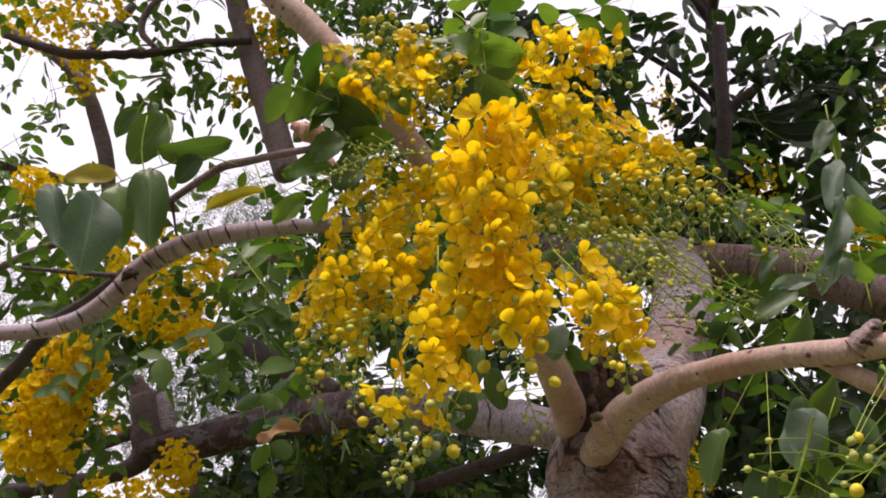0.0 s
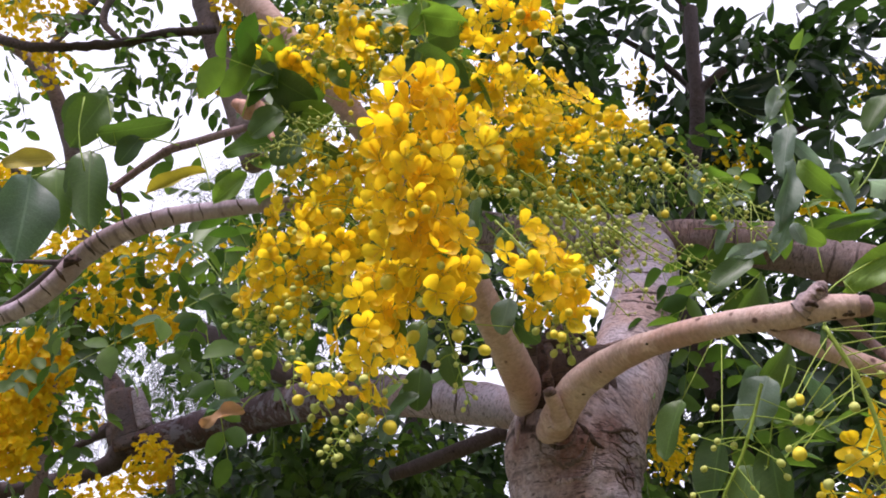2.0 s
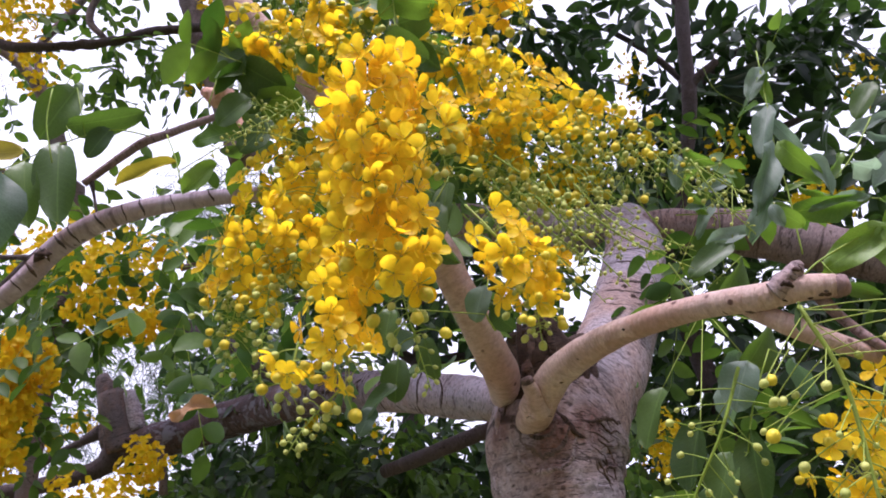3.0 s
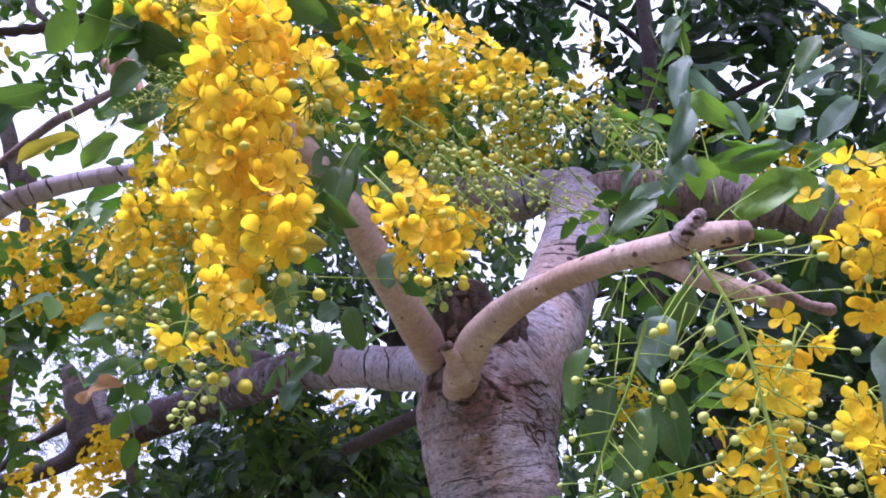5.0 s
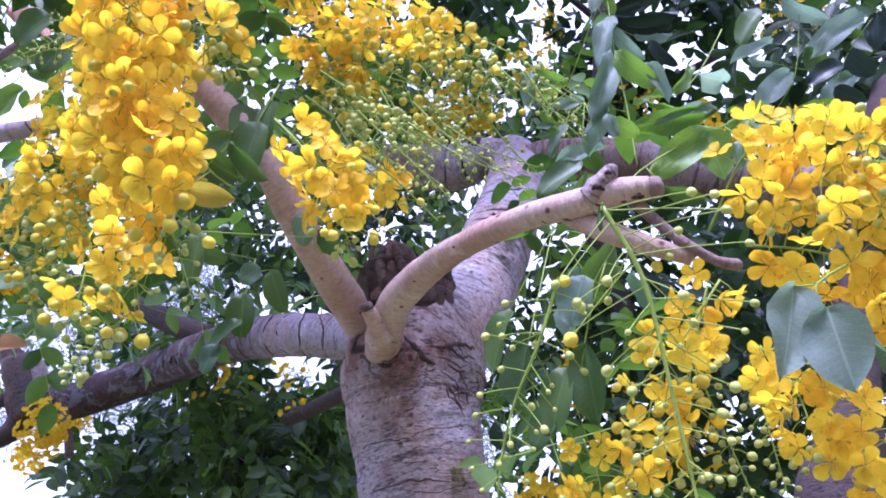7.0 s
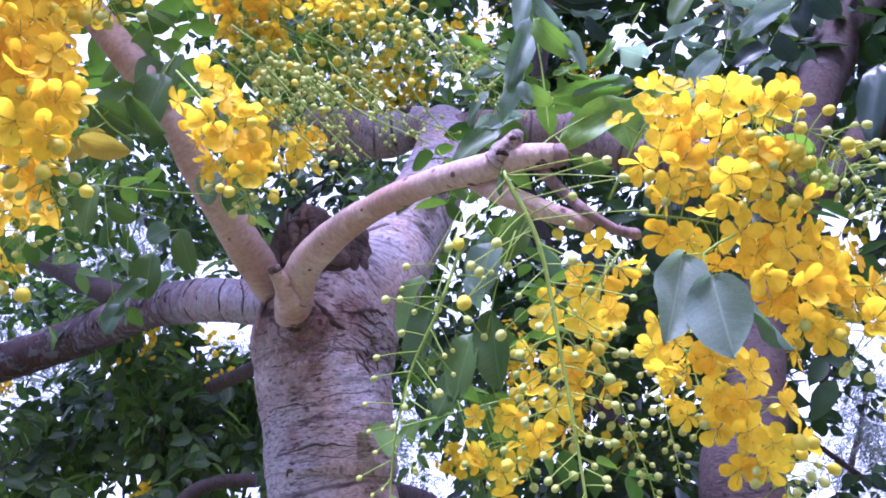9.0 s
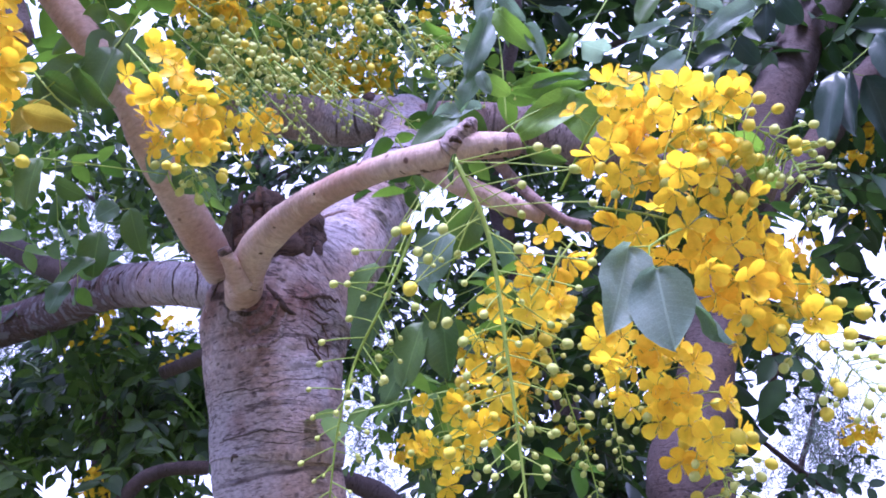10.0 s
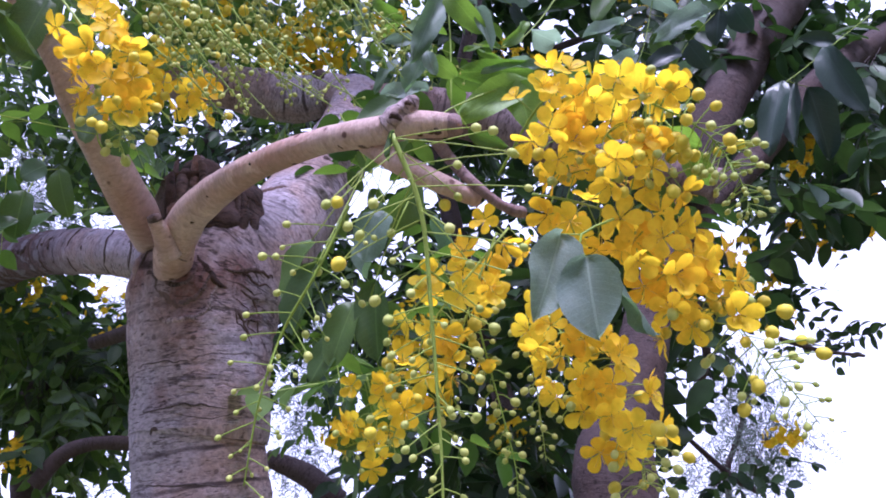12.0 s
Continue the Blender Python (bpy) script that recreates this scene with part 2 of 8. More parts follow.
def part(name, shape, mats, parent, label="", at=None, smooth=True, straight=None):
    """Links verts and faces (with a material index per face if there are several) as one mesh under a thing or a part."""
    v, f = shape[0], shape[1]
    me = bpy.data.meshes.new(name)
    base = Vector(at) if at is not None else Vector((0, 0, 0))
    me.from_pydata([tuple(Vector(p) - base) for p in v] if at is not None else [tuple(p) for p in v], [], f)
    for m in (mats if isinstance(mats, (list, tuple)) else [mats]):
        me.materials.append(m)
    if len(shape) > 2:
        me.polygons.foreach_set("material_index", shape[2])
    if straight is not None:
        me.attributes.new("limb", "FLOAT_VECTOR", "POINT").data.foreach_set("vector", np.array(straight, float).ravel())
    if smooth:
        me.polygons.foreach_set("use_smooth", [True] * len(me.polygons))
    me.update()
    ob = new(name, me)
    if parent:
        ob.parent = parent
        ob.location = base - world_at(parent)
    else:
        ob.location = base
    if label:
        tagged(ob, label)
    return ob


def world_at(ob):
    p = Vector(ob.location)
    while ob.parent:
        ob = ob.parent
        p = p + Vector(ob.location)
    return p


def spline(points, step):
    """A smooth line through points (x, y, z, r), about one step between its places."""
    p = np.array(points, float)
    p = np.vstack([2 * p[0] - p[1], p, 2 * p[-1] - p[-2]])
    out = []
    for a, b, c, d in zip(p[:-3], p[1:-2], p[2:-1], p[3:]):
        n = max(2, int(np.linalg.norm((c - b)[:3]) / step))
        for k in range(n):
            t = k / n
            out.append(0.5 * (2 * b + (c - a) * t + (2 * a - 5 * b + 4 * c - d) * t * t + (3 * b - a - 3 * c + d) * t ** 3))
    out.append(p[-2])
    out = np.array(out)
    out[:, 3] = out[:, 3].clip(p[:, 3].min() * 0.9)
    return out


def frames_along(line):
    d = np.gradient(line[:, :3], axis=0)
    d /= np.linalg.norm(d, axis=1)[:, None]
    u = np.cross(d[0], (0.3, 0.9, 0.2))
    us = []
    for w in d:
        u = u - w * (u @ w)
        u /= np.linalg.norm(u)
        us.append(u)
    us = np.array(us)
    return d, us, np.cross(d, us)


def tube(points, sides=14, step=0.02, lumps=0.0, seed=0, rings=0.0, close=True, folds=0.0):
    """A tapering limb along the points, with lumps, and with ridges round it where rings is given."""
    line = spline(points, step)
    d, u, w = frames_along(line)
    v, f = [], []
    n = len(line)
    fine = min(5.0, max(1.0, 0.06 / line[:, 3].max())) if lumps >= 0.3 else 1.0
    for i in range(n):
        c, r = line[i, :3], line[i, 3]
        ridge = rings * (abs(noise.noise((seed * 3.1, i * step * 40, 0.7))) ** 2) * 1.6
        for k in range(sides):
            a = 2 * math.pi * k / sides
            o = math.cos(a) * u[i] + math.sin(a) * w[i]
            q = c + o * r
            b = 1.0
            if lumps:
                b += lumps * (noise.noise(Vector(q) * 9 * fine + Vector((seed, 0, 0))) + 0.5 * noise.noise(Vector(q) * 26 * fine + Vector((0, seed, 0))))
            if folds:
                at = Vector((o[0] * 1.6 + seed, o[1] * 1.6, i * step * 17))
                g = abs(noise.noise(at)) + 0.35 * abs(noise.noise(at * 2.7))
                b -= folds * max(0.0, 1 - g * 7) * (0.4 + max(0.0, noise.noise(at * 0.35) + 0.35))
                b += folds * 0.25 * noise.noise(Vector((o[0] * 5, o[1] * 5, i * step * 60 + seed)))
            v.append(c + o * r * (b + ridge))
    for i in range(n - 1):
        for k in range(sides):
            k2 = (k + 1) % sides
            f.append((i * sides + k, i * sides + k2, (i + 1) * sides + k2, (i + 1) * sides + k))
    if close:
        for i, flip in ((0, True), (n - 1, False)):
            v.append(line[i, :3] + (d[i] * line[i, 3] * (0.15 if not flip else -0.15)))
            c = len(v) - 1
            for k in range(sides):
                a, b = i * sides + k, i * sides + (k + 1) % sides
                f.append((b, a, c) if flip else (a, b, c))
    return v, f


def limb(name, points, mat, parent, label="", sides=16, step=0.02, lumps=0.1, seed=0, rings=0.0, folds=0.0):
    """A limb of a tree as one part, with its straightened places for the bark."""
    v, f = tube(points, sides, step, lumps, seed, rings, True, folds)
    line = spline(points, step)
    run = np.r_[0, np.cumsum(np.linalg.norm(np.diff(line[:, :3], axis=0), axis=1))] + seed * 1.7
    flat = [(r * math.cos(2 * math.pi * k / sides) + seed, r * math.sin(2 * math.pi * k / sides), z) for r, z in zip(line[:, 3], run) for k in range(sides)]
    flat += [(seed, 0, run[0]), (seed, 0, run[-1])]
    return part(name, (v, f), mat, parent, label, straight=flat)


def joined(shapes):
    v, f, m = [], [], []
    for s in shapes:
        o = len(v)
        v.extend(s[0])
        f.extend(tuple(i + o for i in g) for g in s[1])
        m.extend(s[2] if len(s) > 2 else [0] * len(s[1]))
    return v, f, m


def placed(shape, m):
    return [m @ Vector(p) for p in shape[0]], shape[1], (shape[2] if len(shape) > 2 else [0] * len(shape[1]))


def ball(r, sides=9, rows=6, stretch=1.15, crease=0.06):
    """A bud: round, a little drawn out, with five faint lobes. Its stalk meets it at the origin, it hangs along -z."""
    v, f = [(0, 0, 0)], []
    for j in range(1, rows):
        th = math.pi * j / rows
        for k in range(sides):
            a = 2 * math.pi * k / sides
            rr = r * math.sin(th) * (1 + crease * math.cos(5 * a))
            v.append((rr * math.cos(a), rr * math.sin(a), -r * stretch * (1 - math.cos(th))))
    v.append((0, 0, -2 * r * stretch))
    for k in range(sides):
        k2 = (k + 1) % sides
        f.append((0, 1 + k, 1 + k2))
        for j in range(rows - 2):
            f.append((1 + j * sides + k, 1 + (j + 1) * sides + k, 1 + (j + 1) * sides + k2, 1 + j * sides + k2))
        f.append((1 + (rows - 2) * sides + k, len(v) - 1, 1 + (rows - 2) * sides + k2))
    return v, f


def petal(length, width, cup, bend):
    """A clawed, spoon-shaped petal along +x, its face up."""
    v, f = [], []
    us = (0.0, 0.16, 0.42, 0.7, 0.9, 1.0)
    ws = (0.12, 0.34, 0.8, 1.0, 0.82, 0.34)
    for u, w in zip(us, ws):
        z = bend * u * u * length
        for s in (-1, -0.5, 0, 0.5, 1):
            v.append((length * (u - 0.02 * abs(s)), s * w * width / 2, z + cup * (s * s) * w * width * 0.5 + 0.022 * length * math.sin(7 * u + 3 * s)))
    for i in range(5):
        for k in range(4):
            a = i * 5 + k
            f.append((a, a + 1, a + 6, a + 5))
    return v, f


def flower_mesh(seed, cup, bend, size=1.0):
    """Five petals, a spray of curved stamens and a green pistil, facing +z."""
    rng = random.Random(seed)
    shapes = []
    for k in range(5):
        p = petal(size * rng.uniform(0.0225, 0.0265), size * rng.uniform(0.0165, 0.0205), cup * rng.uniform(0.5, 1.4), bend + rng.uniform(-0.18, 0.18))
        m = Matrix.Rotation(2 * math.pi * k / 5 + rng.uniform(-0.16, 0.16), 4, "Z") @ Matrix.Translation((0.002, 0, 0.0006 * k)) @ Matrix.Rotation(rng.uniform(-0.25, 0.25), 4, "X") @ Matrix.Rotation(-0.15 + rng.uniform(-0.15, 0.15), 4, "Y")
        shapes.append(placed(p, m))
    for k in range(6):
        a, l = rng.uniform(0, 6.28), rng.uniform(0.006, 0.018) * size
        c, s = math.cos(a), math.sin(a)
        st = tube([(0, 0, 0, 0.0004), (c * l * 0.3, s * l * 0.3, l * 0.5, 0.0004), (c * l * 0.8, s * l * 0.8, l * 0.8, 0.0009)], 4, 0.01)
        shapes.append((st[0], st[1], [1 if k else 2] * len(st[1])))
    v, f, mi = joined(shapes)
    me = bpy.data.meshes.new("flower")
    me.from_pydata([tuple(p) for p in v], [], f)
    for m in (PETAL, STAMEN, STALK):
        me.materials.append(m)
    me.polygons.foreach_set("material_index", mi)
    me.polygons.foreach_set("use_smooth", [True] * len(f))
    return me


marked_petals(PETAL)
STAMEN = leafy("stamen", (0.80, 0.50, 0.03), (0.86, 0.58, 0.05), (1, 1, 0.6), 0.1, 0.5)
FLOWERS = [flower_mesh(1, 0.2, 0.05), flower_mesh(2, 0.3, 0.25), flower_mesh(3, 0.12, -0.12), flower_mesh(4, 0.4, 0.4), flower_mesh(5, 0.35, 0.55), flower_mesh(6, 0.2, -0.3), flower_mesh(7, 0.15, 0.12)]


def simple_mesh(name, shape, mats):
    me = bpy.data.meshes.new(name)
    me.from_pydata([tuple(p) for p in shape[0]], [], shape[1])
    for m in mats:
        me.materials.append(m)
    me.polygons.foreach_set("use_smooth", [True] * len(shape[1]))
    return me


BUDS = [simple_mesh("bud", ball(0.0088, 10, 7, 1.08), [BUD_YELLOW]), simple_mesh("bud", ball(0.0073, 10, 7), [BUD_YELLOW]), simple_mesh("bud", ball(0.0061), [BUD_GREEN]),
        simple_mesh("bud", ball(0.0046, 8, 5), [BUD_GREEN]), simple_mesh("bud", ball(0.0033, 6, 4, 1.3), [BUD_GREEN])]


def turned(z, spin=0.0):
    """The turn that takes +z to the given way."""
    return Vector(z).to_track_quat("Z", "Y").to_matrix().to_4x4() @ Matrix.Rotation(spin, 4, "Z")


def raceme(tree, points, flowers=(0.0, 0.7, 30), ripe=(0.5, 0.8, 10), green=(0.75, 1.0, 12), reach=0.045, size=1.0, seed=0, stem=0.0016, taper=0.0, label="", lean=(0.05, -0.5, -0.12), stiff=False):
    """A hanging flower spray along the points: open flowers, ripe yellow buds and small green buds between the given fractions of its length."""
    rng = random.Random(seed * 7 + 11)
    line = spline([(*p, 1.0) for p in points], 0.006)
    n = len(line)
    d, u, w = frames_along(line)
    top = Vector(line[0, :3])
    shapes = [tube([(*line[i, :3], stem * (1.25 - 0.8 * i / n)) for i in sorted({*range(0, n, max(1, n // 14)), n - 1})], 6, 0.02)]
    put = []
    for kind, (f0, f1, count) in (("flower", flowers), ("ripe", ripe), ("green", green)):
        for k in range(count):
            f = f0 + (f1 - f0) * (k + rng.uniform(0, 1)) / max(1, count)
            i = min(n - 1, int(f * (n - 1)))
            a = k * 2.399 + rng.uniform(-0.5, 0.5)
            out = Vector(u[i]) * math.cos(a) + Vector(w[i]) * math.sin(a)
            if kind == "green":
                r = reach * (rng.uniform(0.65, 1.05) if stiff else rng.uniform(0.35, 0.8)) * (1.15 - 0.75 * max(0, (f - f0) / max(0.01, f1 - f0)))
            else:
                r = reach * rng.uniform(0.55, 1.15)
            r *= 1 + taper * (1 - 2 * f)
            start = Vector(line[i, :3])
            end = start + out * r + Vector(d[i]) * r * rng.uniform(0.0, 0.5) + Vector((0, 0, -0.12 * r))
            mid = start.lerp(end, 0.55) + Vector((0, 0, (0.02 if stiff else 0.12) * r))
            shapes.append(tube([(*start, 0.0010), (*mid, 0.0008), (*end, 0.0009)], 4, 0.03, close=False))
            put.append((kind, end, out, f))
    ob = part("flower_raceme", joined(shapes), STALK, tree, label or "hanging raceme of bright yellow golden shower flowers", at=top)
    for kind, end, out, f in put:
        if kind == "flower":
            face = (out + Vector(lean) + Vector([rng.uniform(-0.6, 0.6) for _ in range(3)]) + Vector((0, 0, -0.15))).normalized()
            o = new("flower", rng.choice(FLOWERS))
            s = size * rng.uniform(0.85, 1.12)
            m = Matrix.Translation(end - top) @ turned(face, rng.uniform(0, 6.28)) @ Matrix.Scale(s, 4)
        else:
            if kind == "ripe":
                me = rng.choice(BUDS[:3] if f < 0.75 else BUDS[1:3])
            else:
                me = BUDS[2] if f < 0.55 else (BUDS[3] if f < 0.85 else BUDS[4])
                if rng.random() < 0.25:
                    me = BUDS[3]
            way = -((end - top) - (end - top) + out * 0.8 + Vector((0, 0, -0.6))).normalized()
            o = new("bud", me)
            m = Matrix.Translation(end - top) @ turned(way, rng.uniform(0, 6.28)) @ Matrix.Scale(size * rng.uniform(0.85, 1.2), 4)
        o.parent = ob
        o.matrix_basis = m
    return ob


def blade(aspect=0.5, fold=0.12, droop=0.12, wave=0.03, seed=0, full=0.58):
    """An oval, pointed leaf of length 1 along +x, its face up."""
    v, f = [], []
    us = (0.0, 0.06, 0.18, 0.34, 0.52, 0.7, 0.85, 0.95, 1.0)
    for i, uu in enumerate(us):
        ww = aspect / 2 * (math.sin(math.pi * min(1, uu ** 0.95)) ** full if 0 < uu < 1 else 0.02) * (1 + 0.06 * math.sin(11 * uu + seed))
        for s in (-1, -0.55, 0, 0.55, 1):
            v.append((uu, s * ww, fold * abs(s) * ww * 2 - droop * uu * uu + wave * math.sin(8 * uu + 2.5 * s + seed) * abs(s)))
    for i in range(len(us) - 1):
        for k in range(4):
            a = i * 5 + k
            f.append((a, a + 1, a + 6, a + 5))
    return v, f


BLADES = {}
for key, mat in (("green", LEAF), ("pale", LEAF_PALE), ("lime", LEAF_LIME), ("silver", LEAF_SILVER), ("dark", LEAF_SHADED), ("old", LEAF_OLD), ("dry", LEAF_DRY)):
    crumple = 0.11 if key == "dry" else 0.05 if key in ("lime", "pale", "silver") else 0.015
    BLADES[key] = [simple_mesh("leaflet", blade(0.56, 0.14, 0.10 + crumple, 0.03 + crumple, 1, 0.46), [mat]), simple_mesh("leaflet", blade(0.56, 0.2, 0.14 + crumple, 0.04 + crumple, 2, 0.5), [mat]), simple_mesh("leaflet", blade(0.56, 0.3, 0.18, 0.05 + crumple, 4), [mat])]


def leaf_spray(tree, stem_points, leaves, seed=0, label=""):
    """A leaf stalk with leaflets of its own: each (base, tip, width, kind, turn of its face in degrees)."""
    rng = random.Random(seed + 5)
    top = Vector(stem_points[0])
    shapes = [tube([(*p, 0.0016) for p in stem_points], 6, 0.03)]
    for base, tip, *_ in leaves:
        near = min((Vector(p[:3]) for p in spline([(*p, 0) for p in stem_points], 0.01)), key=lambda q: (q - Vector(base)).length)
        if (near - Vector(base)).length > 0.002:
            shapes.append(tube([(*near, 0.0011), (*base, 0.001)], 5, 0.05))
    ob = part("leaf_spray", joined(shapes), STALK, tree, label or "green leaf spray with broad oval leaflets", at=top)
    for base, tip, width, kind, turn in leaves:
        b, t = Vector(base), Vector(tip)
        x = (t - b).normalized()
        toward = (Vector((0.3, 0.1, 1.45)) - b).normalized()
        z = (toward - x * toward.dot(x)).normalized()
        y = z.cross(x)
        m = Matrix((x, y, z)).transposed().to_4x4() @ Matrix.Rotation(radians(turn), 4, "X")
        length = (t - b).length
        o = new("leaflet", rng.choice(BLADES[kind]))
        o.parent = ob
        o.matrix_basis = Matrix.Translation(b - top) @ m @ Matrix.Diagonal((length, width / 0.56, length, 1))
    return ob


class Cloud:
    """Gathers many leaves (or far blossoms) of a crown, and their twigs, into two meshes."""

    def __init__(self, seed, fine=False):
        self.fine = fine
        self.rng = np.random.default_rng(seed)
        self.v, self.f, self.count, self.twigs = [], [], 0, []

    def leaves(self, base, way, face, length, aspect, blunt=False):
        """Rows of leaves at base, pointing along way."""
        x = way / np.linalg.norm(way, axis=1)[:, None]
        z = face - x * (face * x).sum(1)[:, None]
        z /= np.linalg.norm(z, axis=1)[:, None] + 1e-9
        y = np.cross(z, x)
        out = np.array([(0, 0, 0), (0.28, 0.42, 0.06), (0.66, 0.40, 0.02), (1, 0, -0.14), (0.66, -0.40, 0.02), (0.28, -0.42, 0.06), (0.3, 0, -0.01), (0.66, 0, -0.05)])
        faces = np.array([(0, 6, 1, 1), (0, 5, 6, 6), (1, 6, 7, 2), (6, 5, 4, 7), (2, 7, 3, 3), (7, 4, 3, 3)])
        if self.fine and not blunt:
            us, ws = (0.1, 0.28, 0.5, 0.72, 0.9), (0.25, 0.45, 0.5, 0.39, 0.17)
            side = [(u, w, 0.07 * w * 2 - 0.13 * u * u) for u, w in zip(us, ws)]
            out = np.array([(0, 0, 0)] + side + [(u, 0, -0.13 * u * u - 0.02) for u in us] + [(u, -w, z) for u, w, z in side] + [(1, 0, -0.15)])
            faces = [(0, 6, 1, 1), (0, 11, 6, 6), (5, 10, 16, 16), (10, 15, 16, 16)]
            faces = np.array(faces + [(k, 5 + k, 6 + k, 1 + k) for k in range(1, 5)] + [(5 + k, 10 + k, 11 + k, 6 + k) for k in range(1, 5)])
        if blunt:
            out = np.array([(0, 0, 0), (0.32, 0.40, 0.05), (0.84, 0.40, 0.12), (1.02, 0, 0.06), (0.84, -0.40, 0.12), (0.32, -0.40, 0.05), (0.35, 0, -0.03), (0.72, 0, -0.03)])
        n = len(base)
        L = length[:, None, None]
        p = base[:, None] + L * (out[None, :, 0:1] * x[:, None] + aspect * out[None, :, 1:2] * y[:, None] + out[None, :, 2:3] * z[:, None])
        o = self.count + len(out) * np.arange(n)[:, None, None]
        self.v.append(p.reshape(-1, 3))
        self.f.append((faces[None] + o).reshape(-1, 4))
        self.count += len(out) * n

    def clump(self, centre, radii, sprays, length=0.09, aspect=0.55, pairs=4, spread=0.3, droop=0.5):
        """Sprays of paired leaves, scattered through an ellipsoid."""
        g = self.rng
        c = np.array(centre)
        q = g.normal(size=(sprays, 3))
        q *= (g.uniform(0.05, 1, sprays) ** 0.45 / np.linalg.norm(q, axis=1))[:, None]
        start = c + q * np.array(radii)
        way = q * 0.6 + g.normal(size=(sprays, 3)) * 0.6 + (0, 0, -droop)
        way /= np.linalg.norm(way, axis=1)[:, None]
        side = np.cross(way, g.normal(size=(sprays, 3)) * 0.5 + (0, 0, 1))
        side /= np.linalg.norm(side, axis=1)[:, None]
        up = np.cross(side, way)
        up[up[:, 2] < 0] *= -1
        for k in range(pairs):
            at = start + way * spread * (0.2 + 0.8 * k / max(1, pairs - 1))
            for s in (-1, 1):
                keep = g.random(sprays) < 0.88
                w = (side * s + way * g.uniform(0.3, 0.8, (sprays, 1)) + g.normal(size=(sprays, 3)) * 0.22 + (0, 0, -0.25))[keep]
                self.leaves(at[keep], w, (up + g.normal(size=(sprays, 3)) * 0.3)[keep], length * g.uniform(0.7, 1.15, sprays)[keep], aspect)
        ends = start + way * spread
        self.twigs.append((start, ends))

    def blossoms(self, centre, radii, count, size=0.0235):
        """Open flowers of five petals, hanging in the ellipsoid."""
        g = self.rng
        q = g.normal(size=(count, 3))
        q *= (g.uniform(0.05, 1, count) ** 0.4 / np.linalg.norm(q, axis=1))[:, None]
        at = np.array(centre) + q * np.array(radii)
        face = q + g.normal(size=(count, 3)) * 0.6 + (0, -0.3, 0)
        face /= np.linalg.norm(face, axis=1)[:, None]
        u = np.cross(face, g.normal(size=(count, 3)))
        u /= np.linalg.norm(u, axis=1)[:, None]
        w = np.cross(face, u)
        s = size * g.uniform(0.8, 1.15, count)
        for k in range(5):
            a = 2 * math.pi * k / 5
            self.leaves(at, u * math.cos(a) + w * math.sin(a) + face * 0.35, face, s, 0.95, True)

    def make(self, name, mat, parent, label, twig_mat=None, twig=0.0015):
        me = bpy.data.meshes.new(name)
        v, f = np.vstack(self.v), np.vstack(self.f)
        tri = f[:, 2] == f[:, 3]
        base = np.array(world_at(parent)) if parent else np.zeros(3)
        me.from_pydata((v - base).tolist(), [], f[tri][:, :3].tolist() + f[~tri].tolist())
        me.materials.append(mat)
        me.polygons.foreach_set("use_smooth", [True] * len(me.polygons))
        ob = new(name, me)
        ob.parent = parent
        tagged(ob, label, kind="stuff")
        if twig_mat and self.twigs:
            a, b = np.vstack([t[0] for t in self.twigs]), np.vstack([t[1] for t in self.twigs])
            n = len(a)
            d = b - a
            u = np.cross(d, (0.2, 0.3, 0.9))
            u /= np.linalg.norm(u, axis=1)[:, None]
            w = np.cross(d, u)
            w /= np.linalg.norm(w, axis=1)[:, None]
            a = a - d * 0.35
            ring = np.stack([a + twig * u, a - 0.5 * twig * u + 0.87 * twig * w, a - 0.5 * twig * u - 0.87 * twig * w, b + 0.6 * twig * u, b - 0.3 * twig * u + 0.5 * twig * w, b - 0.3 * twig * u - 0.5 * twig * w], 1)
            o = 6 * np.arange(n)[:, None, None]
            ff = (np.array([(0, 1, 4, 3), (1, 2, 5, 4), (2, 0, 3, 5)])[None] + o).reshape(-1, 4)
            tm = bpy.data.meshes.new("twig_mass")
            tm.from_pydata((ring.reshape(-1, 3) - base).tolist(), [], ff.tolist())
            tm.materials.append(twig_mat)
            to = new("twig_mass", tm)
            to.parent = parent
            tagged(to, "thin dark twigs of the crown", kind="stuff")
        return ob


from mathutils.bvhtree import BVHTree


def surface_of(ob):
    return BVHTree.FromPolygons([v.co for v in ob.data.vertices], [tuple(p.vertices) for p in ob.data.polygons])


def stain(ob, spots):
    """Brown sap stains on a limb round the spots (x, y, z, r)."""
    p = np.array([v.co for v in ob.data.vertices])
    amount = np.zeros(len(p))
    for x, y, z, r in spots:
        amount = np.maximum(amount, (1.5 - np.linalg.norm(p - (x, y, z), axis=1) / r).clip(0, 1))
    ob.data.attributes.new("stain", "FLOAT", "POINT").data.foreach_set("value", amount)


def fold(surface, points, mat, parent, seed, sunk=0.55):
    """A wrinkle, crack or ridge that hugs a limb's surface along the points (x, y, z, r), half sunk into it."""
    line = []
    for x, y, z, r in spline(points, 0.006):
        where, normal, _, _ = surface.find_nearest(Vector((x, y, z)))
        q = where - normal * r * sunk
        if not line or (q - Vector(line[-1][:3])).length > 0.003:
            line.append((*q, r))
    if len(line) > 2:
        limb("bark_fold", line, mat, parent, "", 8, 0.004, 0.3, seed)


# ---- ground ----


